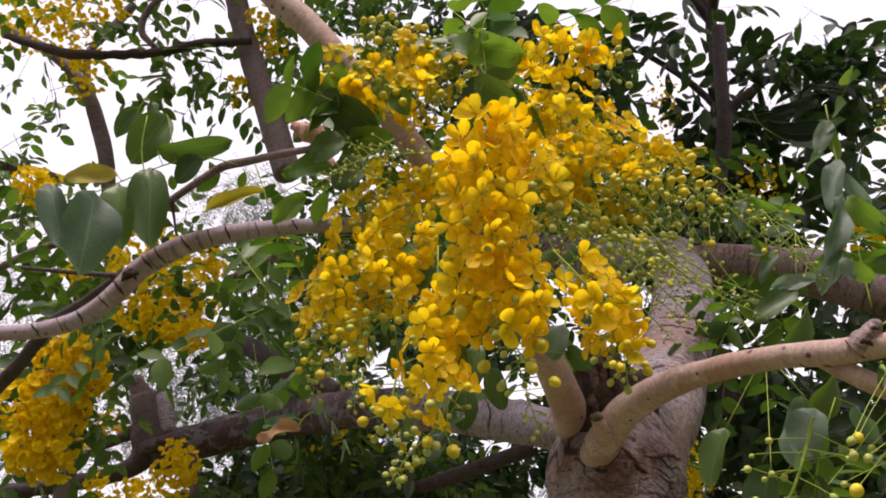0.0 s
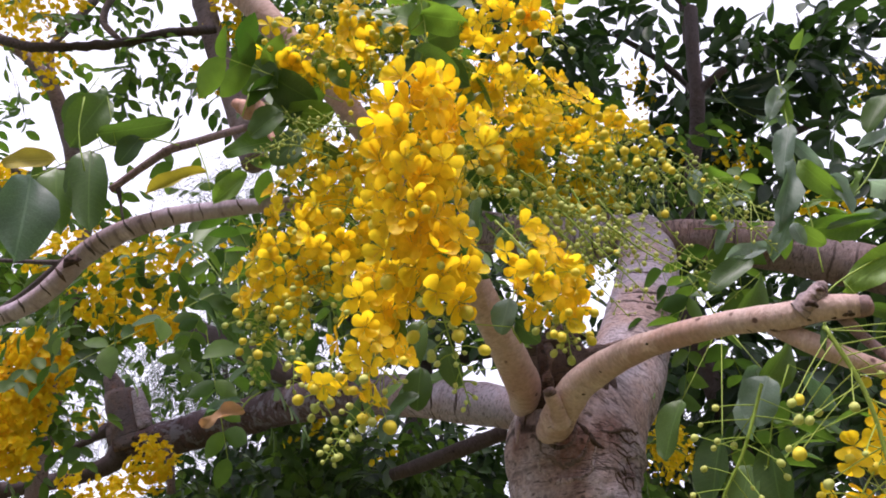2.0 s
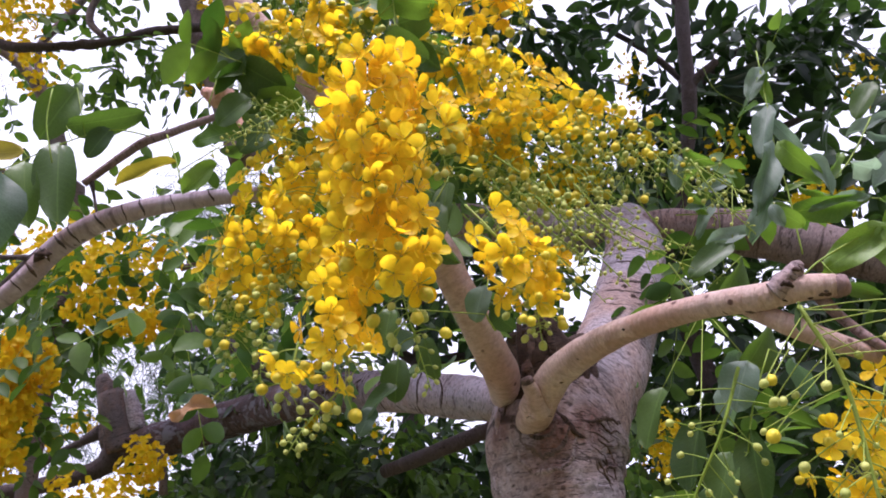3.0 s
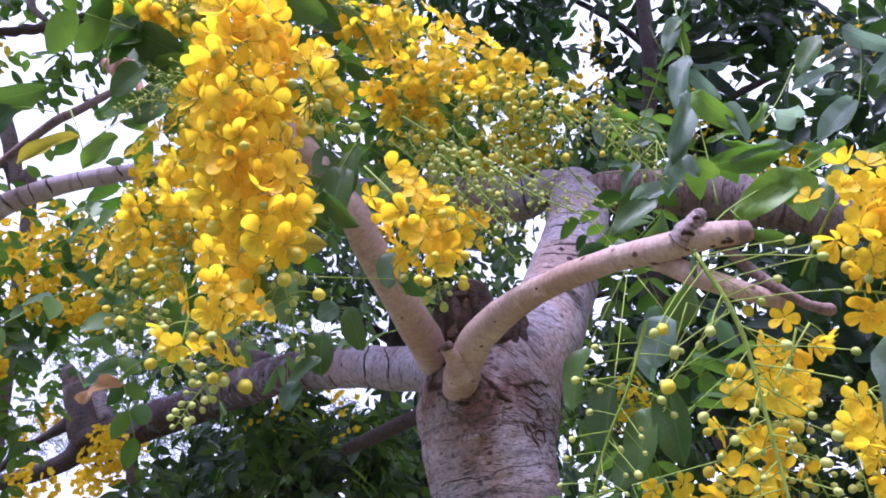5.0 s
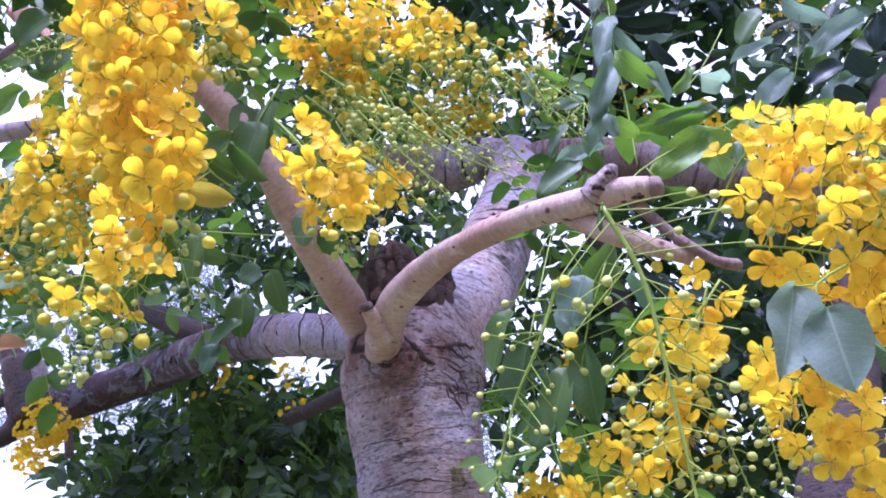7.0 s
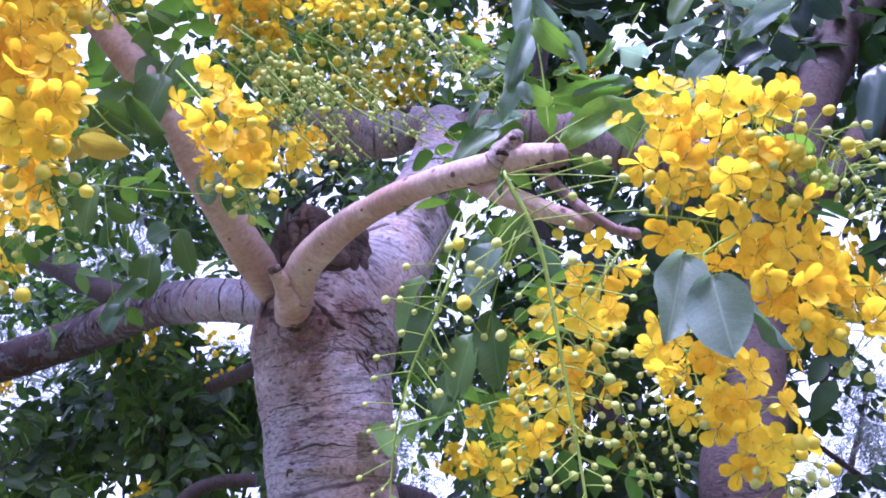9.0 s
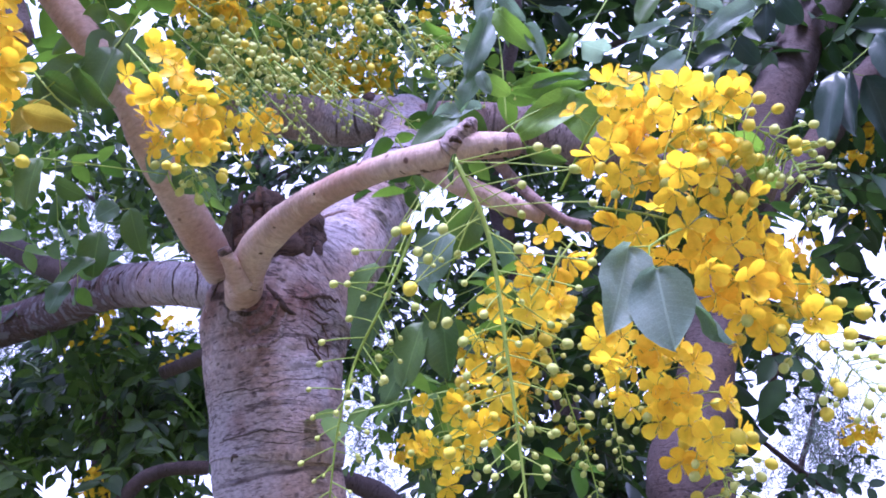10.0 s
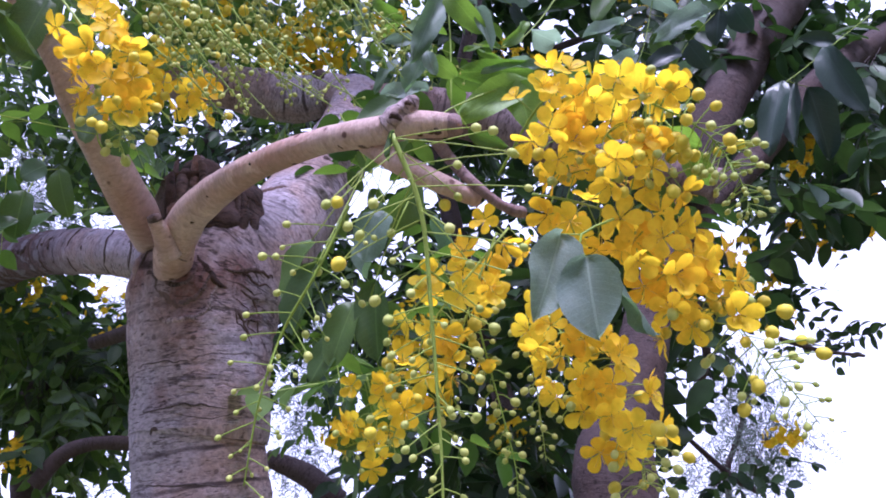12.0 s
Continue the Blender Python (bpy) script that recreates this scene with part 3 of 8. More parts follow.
def ground():
    g = bmesh.new()
    bmesh.ops.create_grid(g, x_segments=80, y_segments=80, size=1.0)
    for v in g.verts:
        x, y = v.co.x, v.co.y
        v.co.x, v.co.y = math.copysign(abs(x) ** 3, x) * 900, math.copysign(abs(y) ** 3, y) * 900
        v.co.z = 0.05 * noise.noise((v.co.x * 0.3, v.co.y * 0.3, 0)) - 0.02
    me = bpy.data.meshes.new("ground")
    g.to_mesh(me)
    g.free()
    m, n, l, b = material("earth_and_grass")
    a = noise_node(n, l, 0.9, 6, 0.65)
    r = ramp(n, [(0.35, (0.20, 0.15, 0.10)), (0.5, (0.13, 0.14, 0.05)), (0.7, (0.07, 0.12, 0.03))])
    l.new(a.outputs[0], r.inputs[0])
    l.new(r.outputs[0], b.inputs["Base Color"])
    b.inputs["Roughness"].default_value = 0.95
    me.materials.append(m)
    return tagged(new("ground", me), "dry earth with patches of grass", "ground", kind="structure")


ground()

# ---- the golden shower tree by the camera ----
tree = rig("golden_shower_tree", (0.440, 2.071, 0), "golden shower tree with pale ringed bark, in full yellow bloom", "tree")
trunk_ob = limb("trunk", [(0.440, 2.071, -0.050, 0.250), (0.440, 2.071, 0.150, 0.185), (0.435, 2.051, 0.500, 0.152), (0.430, 2.021, 0.900, 0.146), (0.420, 1.971, 1.620, 0.124), (0.424, 1.960, 1.747, 0.130), (0.430, 1.950, 1.857, 0.135), (0.434, 1.948, 1.951, 0.145), (0.462, 1.957, 2.046, 0.153), (0.579, 2.030, 2.166, 0.106), (0.673, 2.130, 2.319, 0.099), (0.792, 2.300, 2.554, 0.096), (0.895, 2.500, 2.801, 0.095), (0.927, 2.630, 2.973, 0.087)], BARK, tree, "pale grey-purple trunk with horizontal ring scars", 64, 0.007, 0.05, 3, 0.02, 0.05)
trunk_surface = surface_of(trunk_ob)
# wrinkles round the fork, with crease shade put into their dark colours
fold(trunk_surface, [(0.499, 1.793, 2.021, 0.001), (0.522, 1.798, 2.025, 0.003), (0.538, 1.807, 2.018, 0.003), (0.563, 1.818, 2.024, 0.001)], BARK_PEEL, tree, 4, 0.55)
fold(trunk_surface, [(0.519, 1.798, 2.008, 0.001), (0.538, 1.806, 2.013, 0.002), (0.565, 1.818, 2.009, 0.002), (0.578, 1.834, 2.005, 0.001)], BARK_DEAD_SHADE, tree, 5, 0.55)
fold(trunk_surface, [(0.531, 1.803, 2.004, 0.001), (0.556, 1.815, 1.997, 0.003), (0.576, 1.829, 1.990, 0.003), (0.597, 1.847, 1.988, 0.001)], BARK_DEAD_SHADE, tree, 6, 0.55)
fold(trunk_surface, [(0.535, 1.803, 1.993, 0.001), (0.549, 1.813, 1.989, 0.002), (0.569, 1.827, 1.983, 0.002), (0.591, 1.845, 1.974, 0.001)], BARK_PEEL, tree, 7, 0.55)
fold(trunk_surface, [(0.514, 1.798, 1.986, 0.001), (0.533, 1.806, 1.981, 0.002), (0.553, 1.818, 1.968, 0.002), (0.572, 1.834, 1.967, 0.001)], BARK_DEAD_SHADE, tree, 8, 0.55)
fold(trunk_surface, [(0.528, 1.804, 1.969, 0.001), (0.540, 1.812, 1.962, 0.003), (0.559, 1.823, 1.952, 0.003), (0.572, 1.835, 1.954, 0.001)], BARK_DEAD_SHADE, tree, 9, 0.55)
fold(trunk_surface, [(0.531, 1.809, 1.953, 0.000), (0.555, 1.822, 1.948, 0.002), (0.574, 1.840, 1.932, 0.002), (0.598, 1.859, 1.930, 0.000)], BARK_PEEL, tree, 10, 0.55)
fold(trunk_surface, [(0.512, 1.800, 1.958, 0.001), (0.526, 1.805, 1.952, 0.002), (0.539, 1.814, 1.944, 0.002), (0.556, 1.827, 1.928, 0.001)], BARK_DEAD_SHADE, tree, 11, 0.55)
fold(trunk_surface, [(0.536, 1.813, 1.928, 0.001), (0.555, 1.822, 1.921, 0.003), (0.563, 1.834, 1.913, 0.003), (0.580, 1.848, 1.901, 0.001)], BARK_DEAD_SHADE, tree, 12, 0.55)
fold(trunk_surface, [(0.524, 1.805, 1.932, 0.001), (0.541, 1.814, 1.918, 0.002), (0.551, 1.825, 1.903, 0.002), (0.564, 1.839, 1.894, 0.001)], BARK_PEEL, tree, 13, 0.55)
fold(trunk_surface, [(0.514, 1.804, 1.930, 0.001), (0.532, 1.810, 1.918, 0.003), (0.545, 1.820, 1.897, 0.003), (0.553, 1.832, 1.884, 0.001)], BARK_DEAD_SHADE, tree, 14, 0.55)
fold(trunk_surface, [(0.513, 1.802, 1.931, 0.001), (0.526, 1.809, 1.908, 0.002), (0.545, 1.819, 1.893, 0.002), (0.554, 1.833, 1.870, 0.001)], BARK_DEAD_SHADE, tree, 15, 0.55)
fold(trunk_surface, [(0.490, 1.793, 2.015, 0.002), (0.523, 1.798, 2.008, 0.005), (0.566, 1.814, 2.014, 0.005), (0.612, 1.853, 2.012, 0.002)], BARK_DEAD_SHADE, tree, 16, 0.55)
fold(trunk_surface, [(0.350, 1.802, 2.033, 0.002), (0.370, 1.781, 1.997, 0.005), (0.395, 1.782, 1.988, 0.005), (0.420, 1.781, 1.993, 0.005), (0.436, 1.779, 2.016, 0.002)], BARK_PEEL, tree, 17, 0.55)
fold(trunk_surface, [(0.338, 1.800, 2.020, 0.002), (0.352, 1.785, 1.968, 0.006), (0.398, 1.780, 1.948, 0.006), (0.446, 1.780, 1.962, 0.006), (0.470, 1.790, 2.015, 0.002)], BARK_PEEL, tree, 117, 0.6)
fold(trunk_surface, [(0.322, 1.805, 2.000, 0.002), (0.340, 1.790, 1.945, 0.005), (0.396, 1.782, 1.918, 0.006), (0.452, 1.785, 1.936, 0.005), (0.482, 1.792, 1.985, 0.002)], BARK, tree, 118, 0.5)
fold(trunk_surface, [(0.440, 1.780, 2.050, 0.002), (0.462, 1.785, 2.012, 0.007), (0.476, 1.788, 1.985, 0.007), (0.500, 1.792, 1.972, 0.002)], BARK_DEAD_SHADE, tree, 119, 0.55)
stain(trunk_ob, [(0.394, 1.783, 1.980, 0.063), (0.390, 1.788, 1.921, 0.052), (0.435, 1.781, 1.994, 0.048), (0.522, 1.799, 1.994, 0.054), (0.570, 1.836, 1.923, 0.049), (0.328, 1.837, 2.049, 0.049), (0.386, 1.793, 1.858, 0.026), (0.352, 1.824, 1.786, 0.030), (0.575, 1.879, 1.844, 0.033)])
fold(trunk_surface, [(0.281, 1.853, 2.134, 0.003), (0.284, 1.833, 2.087, 0.009), (0.287, 1.836, 2.055, 0.009), (0.293, 1.838, 2.032, 0.003)], BARK_SMOOTH, tree, 19, 0.2)
fold(trunk_surface, [(0.301, 1.806, 2.120, 0.001), (0.300, 1.810, 2.082, 0.004), (0.306, 1.812, 2.054, 0.001)], BARK_DEAD_SHADE, tree, 20, 0.55)
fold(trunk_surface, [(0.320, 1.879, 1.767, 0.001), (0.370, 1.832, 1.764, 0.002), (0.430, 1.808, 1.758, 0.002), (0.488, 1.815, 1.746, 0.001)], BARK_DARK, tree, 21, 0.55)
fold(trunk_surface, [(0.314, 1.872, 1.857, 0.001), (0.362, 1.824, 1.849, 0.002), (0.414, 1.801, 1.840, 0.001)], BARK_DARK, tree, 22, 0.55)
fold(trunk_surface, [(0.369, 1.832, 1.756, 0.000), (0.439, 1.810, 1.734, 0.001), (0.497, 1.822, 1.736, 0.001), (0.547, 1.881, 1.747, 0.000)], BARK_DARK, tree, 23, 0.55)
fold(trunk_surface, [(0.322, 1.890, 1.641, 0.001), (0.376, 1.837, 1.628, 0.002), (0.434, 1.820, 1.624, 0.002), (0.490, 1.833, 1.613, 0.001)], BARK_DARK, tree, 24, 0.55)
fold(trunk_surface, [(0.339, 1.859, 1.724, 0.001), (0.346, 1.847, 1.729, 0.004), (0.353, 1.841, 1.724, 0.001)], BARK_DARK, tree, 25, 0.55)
fold(trunk_surface, [(0.727, 2.207, 2.641, 0.002), (0.765, 2.171, 2.631, 0.005), (0.820, 2.172, 2.623, 0.005), (0.886, 2.220, 2.623, 0.002)], BARK_DARK, tree, 26, 0.55)
fold(trunk_surface, [(0.688, 2.157, 2.519, 0.002), (0.727, 2.122, 2.504, 0.006), (0.780, 2.123, 2.496, 0.006), (0.839, 2.170, 2.503, 0.002)], BARK_DARK, tree, 27, 0.55)
fold(trunk_surface, [(0.675, 2.137, 2.474, 0.001), (0.705, 2.102, 2.457, 0.004), (0.756, 2.103, 2.443, 0.004), (0.812, 2.151, 2.450, 0.001)], BARK_DARK, tree, 28, 0.55)
fold(trunk_surface, [(0.766, 2.259, 2.730, 0.001), (0.810, 2.224, 2.717, 0.004), (0.859, 2.225, 2.707, 0.004), (0.922, 2.273, 2.710, 0.001)], BARK_DARK, tree, 29, 0.55)
fold(trunk_surface, [(0.640, 2.107, 2.404, 0.001), (0.678, 2.072, 2.391, 0.003), (0.720, 2.073, 2.378, 0.001)], BARK_DARK, tree, 30, 0.55)
fold(trunk_surface, [(0.720, 2.114, 2.465, 0.004), (0.730, 2.113, 2.468, 0.014), (0.740, 2.114, 2.462, 0.004)], BARK_DEAD_SHADE, tree, 31, 0.55)
fold(trunk_surface, [(0.730, 2.093, 2.421, 0.004), (0.744, 2.093, 2.426, 0.013), (0.754, 2.094, 2.418, 0.004)], BARK_DEAD_SHADE, tree, 32, 0.55)
fold(trunk_surface, [(0.533, 2.007, 2.306, 0.003), (0.569, 1.983, 2.305, 0.010), (0.611, 1.983, 2.304, 0.010), (0.633, 1.996, 2.292, 0.003)], BARK_PEEL, tree, 33, 0.55)
limb("stub", [(0.823, 2.620, 3.005, 0.042), (0.809, 2.584, 3.013, 0.038), (0.820, 2.558, 3.024, 0.025)], BARK_DEAD_SHADE, tree, "black rotten scar at the top fork", 14, 0.01, 0.3, 34, 0.0)
limb("stub", [(0.945, 2.655, 3.026, 0.030), (0.952, 2.618, 3.035, 0.025)], BARK_DEAD_SHADE, tree, "", 12, 0.01, 0.3, 35, 0.0)
limb("knot", [(0.740, 2.184, 2.491, 0.020), (0.735, 2.131, 2.468, 0.015)], BARK_DEAD_SHADE, tree, "", 12, 0.008, 0.3, 36, 0.0)
limb("limb", [(0.922, 2.536, 2.865, 0.057), (0.851, 2.600, 2.980, 0.066), (0.744, 2.641, 2.988, 0.082), (0.573, 2.661, 3.038, 0.079), (0.390, 2.702, 3.118, 0.074), (0.066, 2.835, 3.263, 0.069)], BARK, tree, "pale limb running off behind the flowers", 16, 0.02, 0.1, 37, 0.03)
limb("limb", [(0.905, 2.569, 2.902, 0.060), (1.025, 2.532, 2.881, 0.068), (1.146, 2.512, 2.846, 0.071), (1.341, 2.473, 2.760, 0.079), (1.549, 2.413, 2.617, 0.074), (1.749, 2.363, 2.500, 0.068), (1.951, 2.312, 2.396, 0.062)], BARK_SHADE_BROWN, tree, "heavy limb, underside shade put into its grey-brown bark", 16, 0.02, 0.1, 38, 0.03)
front_limb = limb("limb", [(0.384, 1.886, 2.033, 0.035), (0.401, 1.759, 2.038, 0.036), (0.425, 1.692, 2.056, 0.036), (0.459, 1.642, 2.071, 0.032), (0.513, 1.569, 2.075, 0.026), (0.581, 1.475, 2.058, 0.023), (0.657, 1.381, 2.031, 0.021), (0.725, 1.311, 2.000, 0.022), (0.772, 1.287, 1.994, 0.021), (0.827, 1.282, 1.989, 0.018)], BARK_PINK, tree, "pinkish young limb with a broken end", 28, 0.008, 0.11, 39, 0.03)
front_surface = surface_of(front_limb)
fold(front_surface, [(0.526, 1.475, 2.052, 0.001), (0.532, 1.475, 2.052, 0.004), (0.538, 1.475, 2.053, 0.001)], BARK_DEAD_SHADE, tree, 41, 0.55)
fold(front_surface, [(0.524, 1.487, 2.048, 0.001), (0.528, 1.488, 2.047, 0.003), (0.532, 1.487, 2.048, 0.001)], BARK_DEAD_SHADE, tree, 42, 0.55)
fold(front_surface, [(0.678, 1.346, 2.008, 0.001), (0.683, 1.347, 2.007, 0.003), (0.687, 1.347, 2.006, 0.001)], BARK_DEAD_SHADE, tree, 43, 0.55)
fold(front_surface, [(0.696, 1.325, 1.980, 0.002), (0.704, 1.325, 1.979, 0.006), (0.713, 1.325, 1.979, 0.002)], BARK_PEEL, tree, 44, 0.55)
fold(front_surface, [(0.711, 1.325, 1.983, 0.001), (0.717, 1.324, 1.984, 0.004), (0.724, 1.324, 1.986, 0.001)], BARK_DEAD_SHADE, tree, 45, 0.55)
fold(front_surface, [(0.611, 1.404, 2.035, 0.001), (0.614, 1.404, 2.036, 0.002), (0.617, 1.404, 2.034, 0.001)], BARK_DEAD_SHADE, tree, 46, 0.55)
fold(front_surface, [(0.592, 1.430, 2.013, 0.001), (0.595, 1.430, 2.012, 0.002), (0.598, 1.430, 2.013, 0.001)], BARK_DEAD_SHADE, tree, 47, 0.55)
fold(front_surface, [(0.439, 1.645, 2.036, 0.001), (0.443, 1.645, 2.038, 0.004), (0.448, 1.645, 2.039, 0.001)], BARK_DEAD_SHADE, tree, 48, 0.55)
fold(front_surface, [(0.469, 1.583, 2.056, 0.001), (0.472, 1.583, 2.054, 0.002), (0.476, 1.583, 2.054, 0.001)], BARK_DEAD_SHADE, tree, 49, 0.55)
fold(front_surface, [(0.641, 1.371, 2.000, 0.001), (0.644, 1.371, 2.001, 0.002), (0.646, 1.371, 2.003, 0.001)], BARK_DEAD_SHADE, tree, 50, 0.55)
fold(front_surface, [(0.739, 1.301, 1.979, 0.001), (0.742, 1.301, 1.978, 0.003), (0.746, 1.301, 1.978, 0.001)], BARK_PEEL, tree, 51, 0.55)
fold(front_surface, [(0.664, 1.347, 1.997, 0.001), (0.667, 1.347, 1.998, 0.002), (0.670, 1.347, 1.998, 0.001)], BARK_PEEL, tree, 52, 0.55)
fold(front_surface, [(0.793, 1.270, 1.962, 0.0012), (0.798, 1.270, 1.963, 0.0040), (0.804, 1.270, 1.964, 0.0012)], BARK_DEAD_SHADE, tree, 230, 0.25)
fold(front_surface, [(0.801, 1.270, 1.951, 0.0014), (0.807, 1.270, 1.950, 0.0048), (0.813, 1.270, 1.950, 0.0014)], BARK_DEAD_SHADE, tree, 231, 0.25)
fold(front_surface, [(0.801, 1.270, 1.976, 0.0010), (0.805, 1.270, 1.975, 0.0032), (0.809, 1.270, 1.973, 0.0010)], BARK_PEEL, tree, 232, 0.25)
fold(front_surface, [(0.778, 1.280, 1.957, 0.0010), (0.783, 1.280, 1.958, 0.0032), (0.787, 1.280, 1.959, 0.0010)], BARK_DEAD_SHADE, tree, 233, 0.25)
fold(front_surface, [(0.697, 1.350, 1.992, 0.0010), (0.702, 1.350, 1.992, 0.0034), (0.706, 1.350, 1.991, 0.0010)], BARK_PEEL, tree, 234, 0.25)
fold(front_surface, [(0.705, 1.345, 1.995, 0.0008), (0.708, 1.345, 1.993, 0.0025), (0.711, 1.345, 1.991, 0.0008)], BARK_DEAD_SHADE, tree, 235, 0.25)
fold(front_surface, [(0.724, 1.320, 1.977, 0.0010), (0.729, 1.320, 1.978, 0.0033), (0.733, 1.320, 1.979, 0.0010)], BARK_PEEL, tree, 236, 0.25)
fold(front_surface, [(0.735, 1.315, 1.983, 0.0007), (0.738, 1.315, 1.982, 0.0025), (0.741, 1.315, 1.982, 0.0007)], BARK_DEAD_SHADE, tree, 237, 0.25)
fold(front_surface, [(0.746, 1.290, 1.988, 0.0007), (0.749, 1.290, 1.987, 0.0024), (0.752, 1.290, 1.985, 0.0007)], BARK_DEAD_SHADE, tree, 238, 0.25)
fold(front_surface, [(0.752, 1.285, 1.956, 0.0007), (0.755, 1.285, 1.957, 0.0024), (0.758, 1.285, 1.958, 0.0007)], BARK_DEAD_SHADE, tree, 239, 0.25)
fold(front_surface, [(0.677, 1.400, 2.039, 0.0007), (0.680, 1.400, 2.039, 0.0022), (0.683, 1.400, 2.038, 0.0007)], BARK_PEEL, tree, 240, 0.25)
fold(front_surface, [(0.651, 1.430, 2.031, 0.0008), (0.654, 1.430, 2.030, 0.0027), (0.657, 1.430, 2.028, 0.0008)], BARK_DEAD_SHADE, tree, 241, 0.25)
fold(front_surface, [(0.717, 1.330, 2.007, 0.0006), (0.720, 1.330, 2.008, 0.0021), (0.723, 1.330, 2.010, 0.0006)], BARK_DEAD_SHADE, tree, 242, 0.25)
fold(front_surface, [(0.361, 1.744, 2.006, 0.001), (0.383, 1.710, 1.981, 0.002), (0.407, 1.711, 1.976, 0.002), (0.432, 1.745, 1.999, 0.001)], BARK_PEEL, tree, 53, 0.55)
fold(front_surface, [(0.361, 1.743, 2.024, 0.000), (0.383, 1.709, 1.998, 0.001), (0.407, 1.709, 1.993, 0.001), (0.432, 1.743, 2.017, 0.000)], BARK_PEEL, tree, 54, 0.55)
fold(front_surface, [(0.362, 1.740, 2.048, 0.000), (0.384, 1.707, 2.022, 0.001), (0.408, 1.707, 2.017, 0.001), (0.433, 1.741, 2.041, 0.000)], BARK_PEEL, tree, 55, 0.55)
limb("stub", [(0.739, 1.290, 1.995, 0.016), (0.751, 1.280, 2.001, 0.016), (0.767, 1.275, 2.015, 0.013), (0.777, 1.270, 2.022, 0.011), (0.784, 1.265, 2.027, 0.004)], BARK, tree, "knobbly broken stub with dark scars", 24, 0.003, 0.35, 56, 0.0)
limb("knot", [(0.738, 1.262, 1.991, 0.002), (0.743, 1.258, 1.993, 0.005), (0.749, 1.256, 1.989, 0.005), (0.754, 1.258, 1.984, 0.002)], BARK_DEAD_SHADE, tree, "", 10, 0.003, 0.4, 57, 0.0)
limb("knot", [(0.764, 1.262, 2.014, 0.002), (0.767, 1.256, 2.012, 0.004), (0.771, 1.256, 2.008, 0.002)], BARK_DEAD_SHADE, tree, "", 10, 0.003, 0.4, 59, 0.0)
limb("cut_end", [(0.822, 1.282, 1.989, 0.0165), (0.833, 1.282, 1.988, 0.0185), (0.842, 1.282, 1.987, 0.0165), (0.845, 1.282, 1.987, 0.011)], BARK_TWIG, tree, "greyish torn end", 20, 0.003, 0.35, 58, 0.0)
limb("branch", [(0.713, 1.347, 2.003, 0.013), (0.749, 1.315, 1.953, 0.017), (0.800, 1.307, 1.913, 0.015), (0.861, 1.310, 1.879, 0.011)], BARK_PINK, tree, "", 14, 0.012, 0.08, 59, 0.0)
limb("branch", [(0.806, 1.300, 1.984, 0.010), (0.826, 1.304, 1.947, 0.0085), (0.852, 1.296, 1.900, 0.0075), (0.889, 1.299, 1.863, 0.007), (0.915, 1.300, 1.852, 0.009), (0.922, 1.300, 1.850, 0.005)], BARK_TWIG, tree, "thin broken branch", 12, 0.012, 0.1, 60, 0.0)
limb("stub", [(0.398, 1.714, 2.007, 0.023), (0.388, 1.675, 2.038, 0.017), (0.380, 1.656, 2.053, 0.014)], BARK_PINK, tree, "short cut stub", 16, 0.006, 0.2, 62, 0.0)
limb("knot", [(0.382, 1.656, 2.050, 0.014), (0.378, 1.649, 2.060, 0.012)], BARK_PEEL, tree, "", 12, 0.004, 0.4, 63, 0.0)
limb("limb", [(0.345, 1.860, 2.113, 0.031), (0.342, 1.755, 2.116, 0.037), (0.326, 1.700, 2.135, 0.036), (0.297, 1.632, 2.191, 0.033), (0.266, 1.577, 2.261, 0.032), (0.230, 1.545, 2.357, 0.031), (0.026, 1.477, 2.721, 0.029), (-0.084, 1.416, 2.868, 0.031), (-0.159, 1.394, 2.982, 0.032), (-0.247, 1.384, 3.094, 0.032), (-0.403, 1.385, 3.354, 0.033)], BARK_PINK, tree, "pinkish limb rising through the flowers", 22, 0.014, 0.06, 64, 0.02)
limb("stub", [(0.433, 1.928, 2.107, 0.089), (0.444, 1.898, 2.171, 0.086), (0.439, 1.870, 2.216, 0.071), (0.444, 1.855, 2.257, 0.050), (0.437, 1.840, 2.282, 0.018)], BARK_DEAD_SHADE, tree, "rotten brown stump in the fork", 30, 0.005, 0.6, 65, 0.0)
# added dark lump, coloured to stand in for the shadowed hollow
limb("stub", [(0.479, 1.953, 2.095, 0.072), (0.506, 1.930, 2.149, 0.066), (0.532, 1.920, 2.201, 0.051), (0.552, 1.928, 2.248, 0.022)], BARK_DEAD_SHADE, tree, "", 26, 0.005, 0.6, 66, 0.0)
limb("splinter", [(0.442, 1.911, 2.125, 0.013), (0.459, 1.803, 2.157, 0.013), (0.457, 1.804, 2.245, 0.007), (0.449, 1.803, 2.257, 0.002)], BARK_DEAD_SHADE, tree, "", 9, 0.006, 0.28, 67, 0.0)
limb("splinter", [(0.387, 1.909, 2.128, 0.014), (0.398, 1.797, 2.128, 0.014), (0.396, 1.807, 2.188, 0.008), (0.393, 1.806, 2.199, 0.003)], BARK_PEEL, tree, "", 9, 0.006, 0.28, 68, 0.0)
limb("splinter", [(0.389, 1.925, 2.135, 0.011), (0.399, 1.812, 2.148, 0.011), (0.399, 1.821, 2.222, 0.006), (0.398, 1.820, 2.233, 0.002)], BARK_PEEL, tree, "", 9, 0.006, 0.28, 69, 0.0)
limb("splinter", [(0.412, 1.915, 2.129, 0.015), (0.413, 1.816, 2.157, 0.015), (0.418, 1.809, 2.230, 0.009), (0.430, 1.808, 2.241, 0.003)], BARK_PEEL, tree, "", 9, 0.006, 0.28, 70, 0.0)
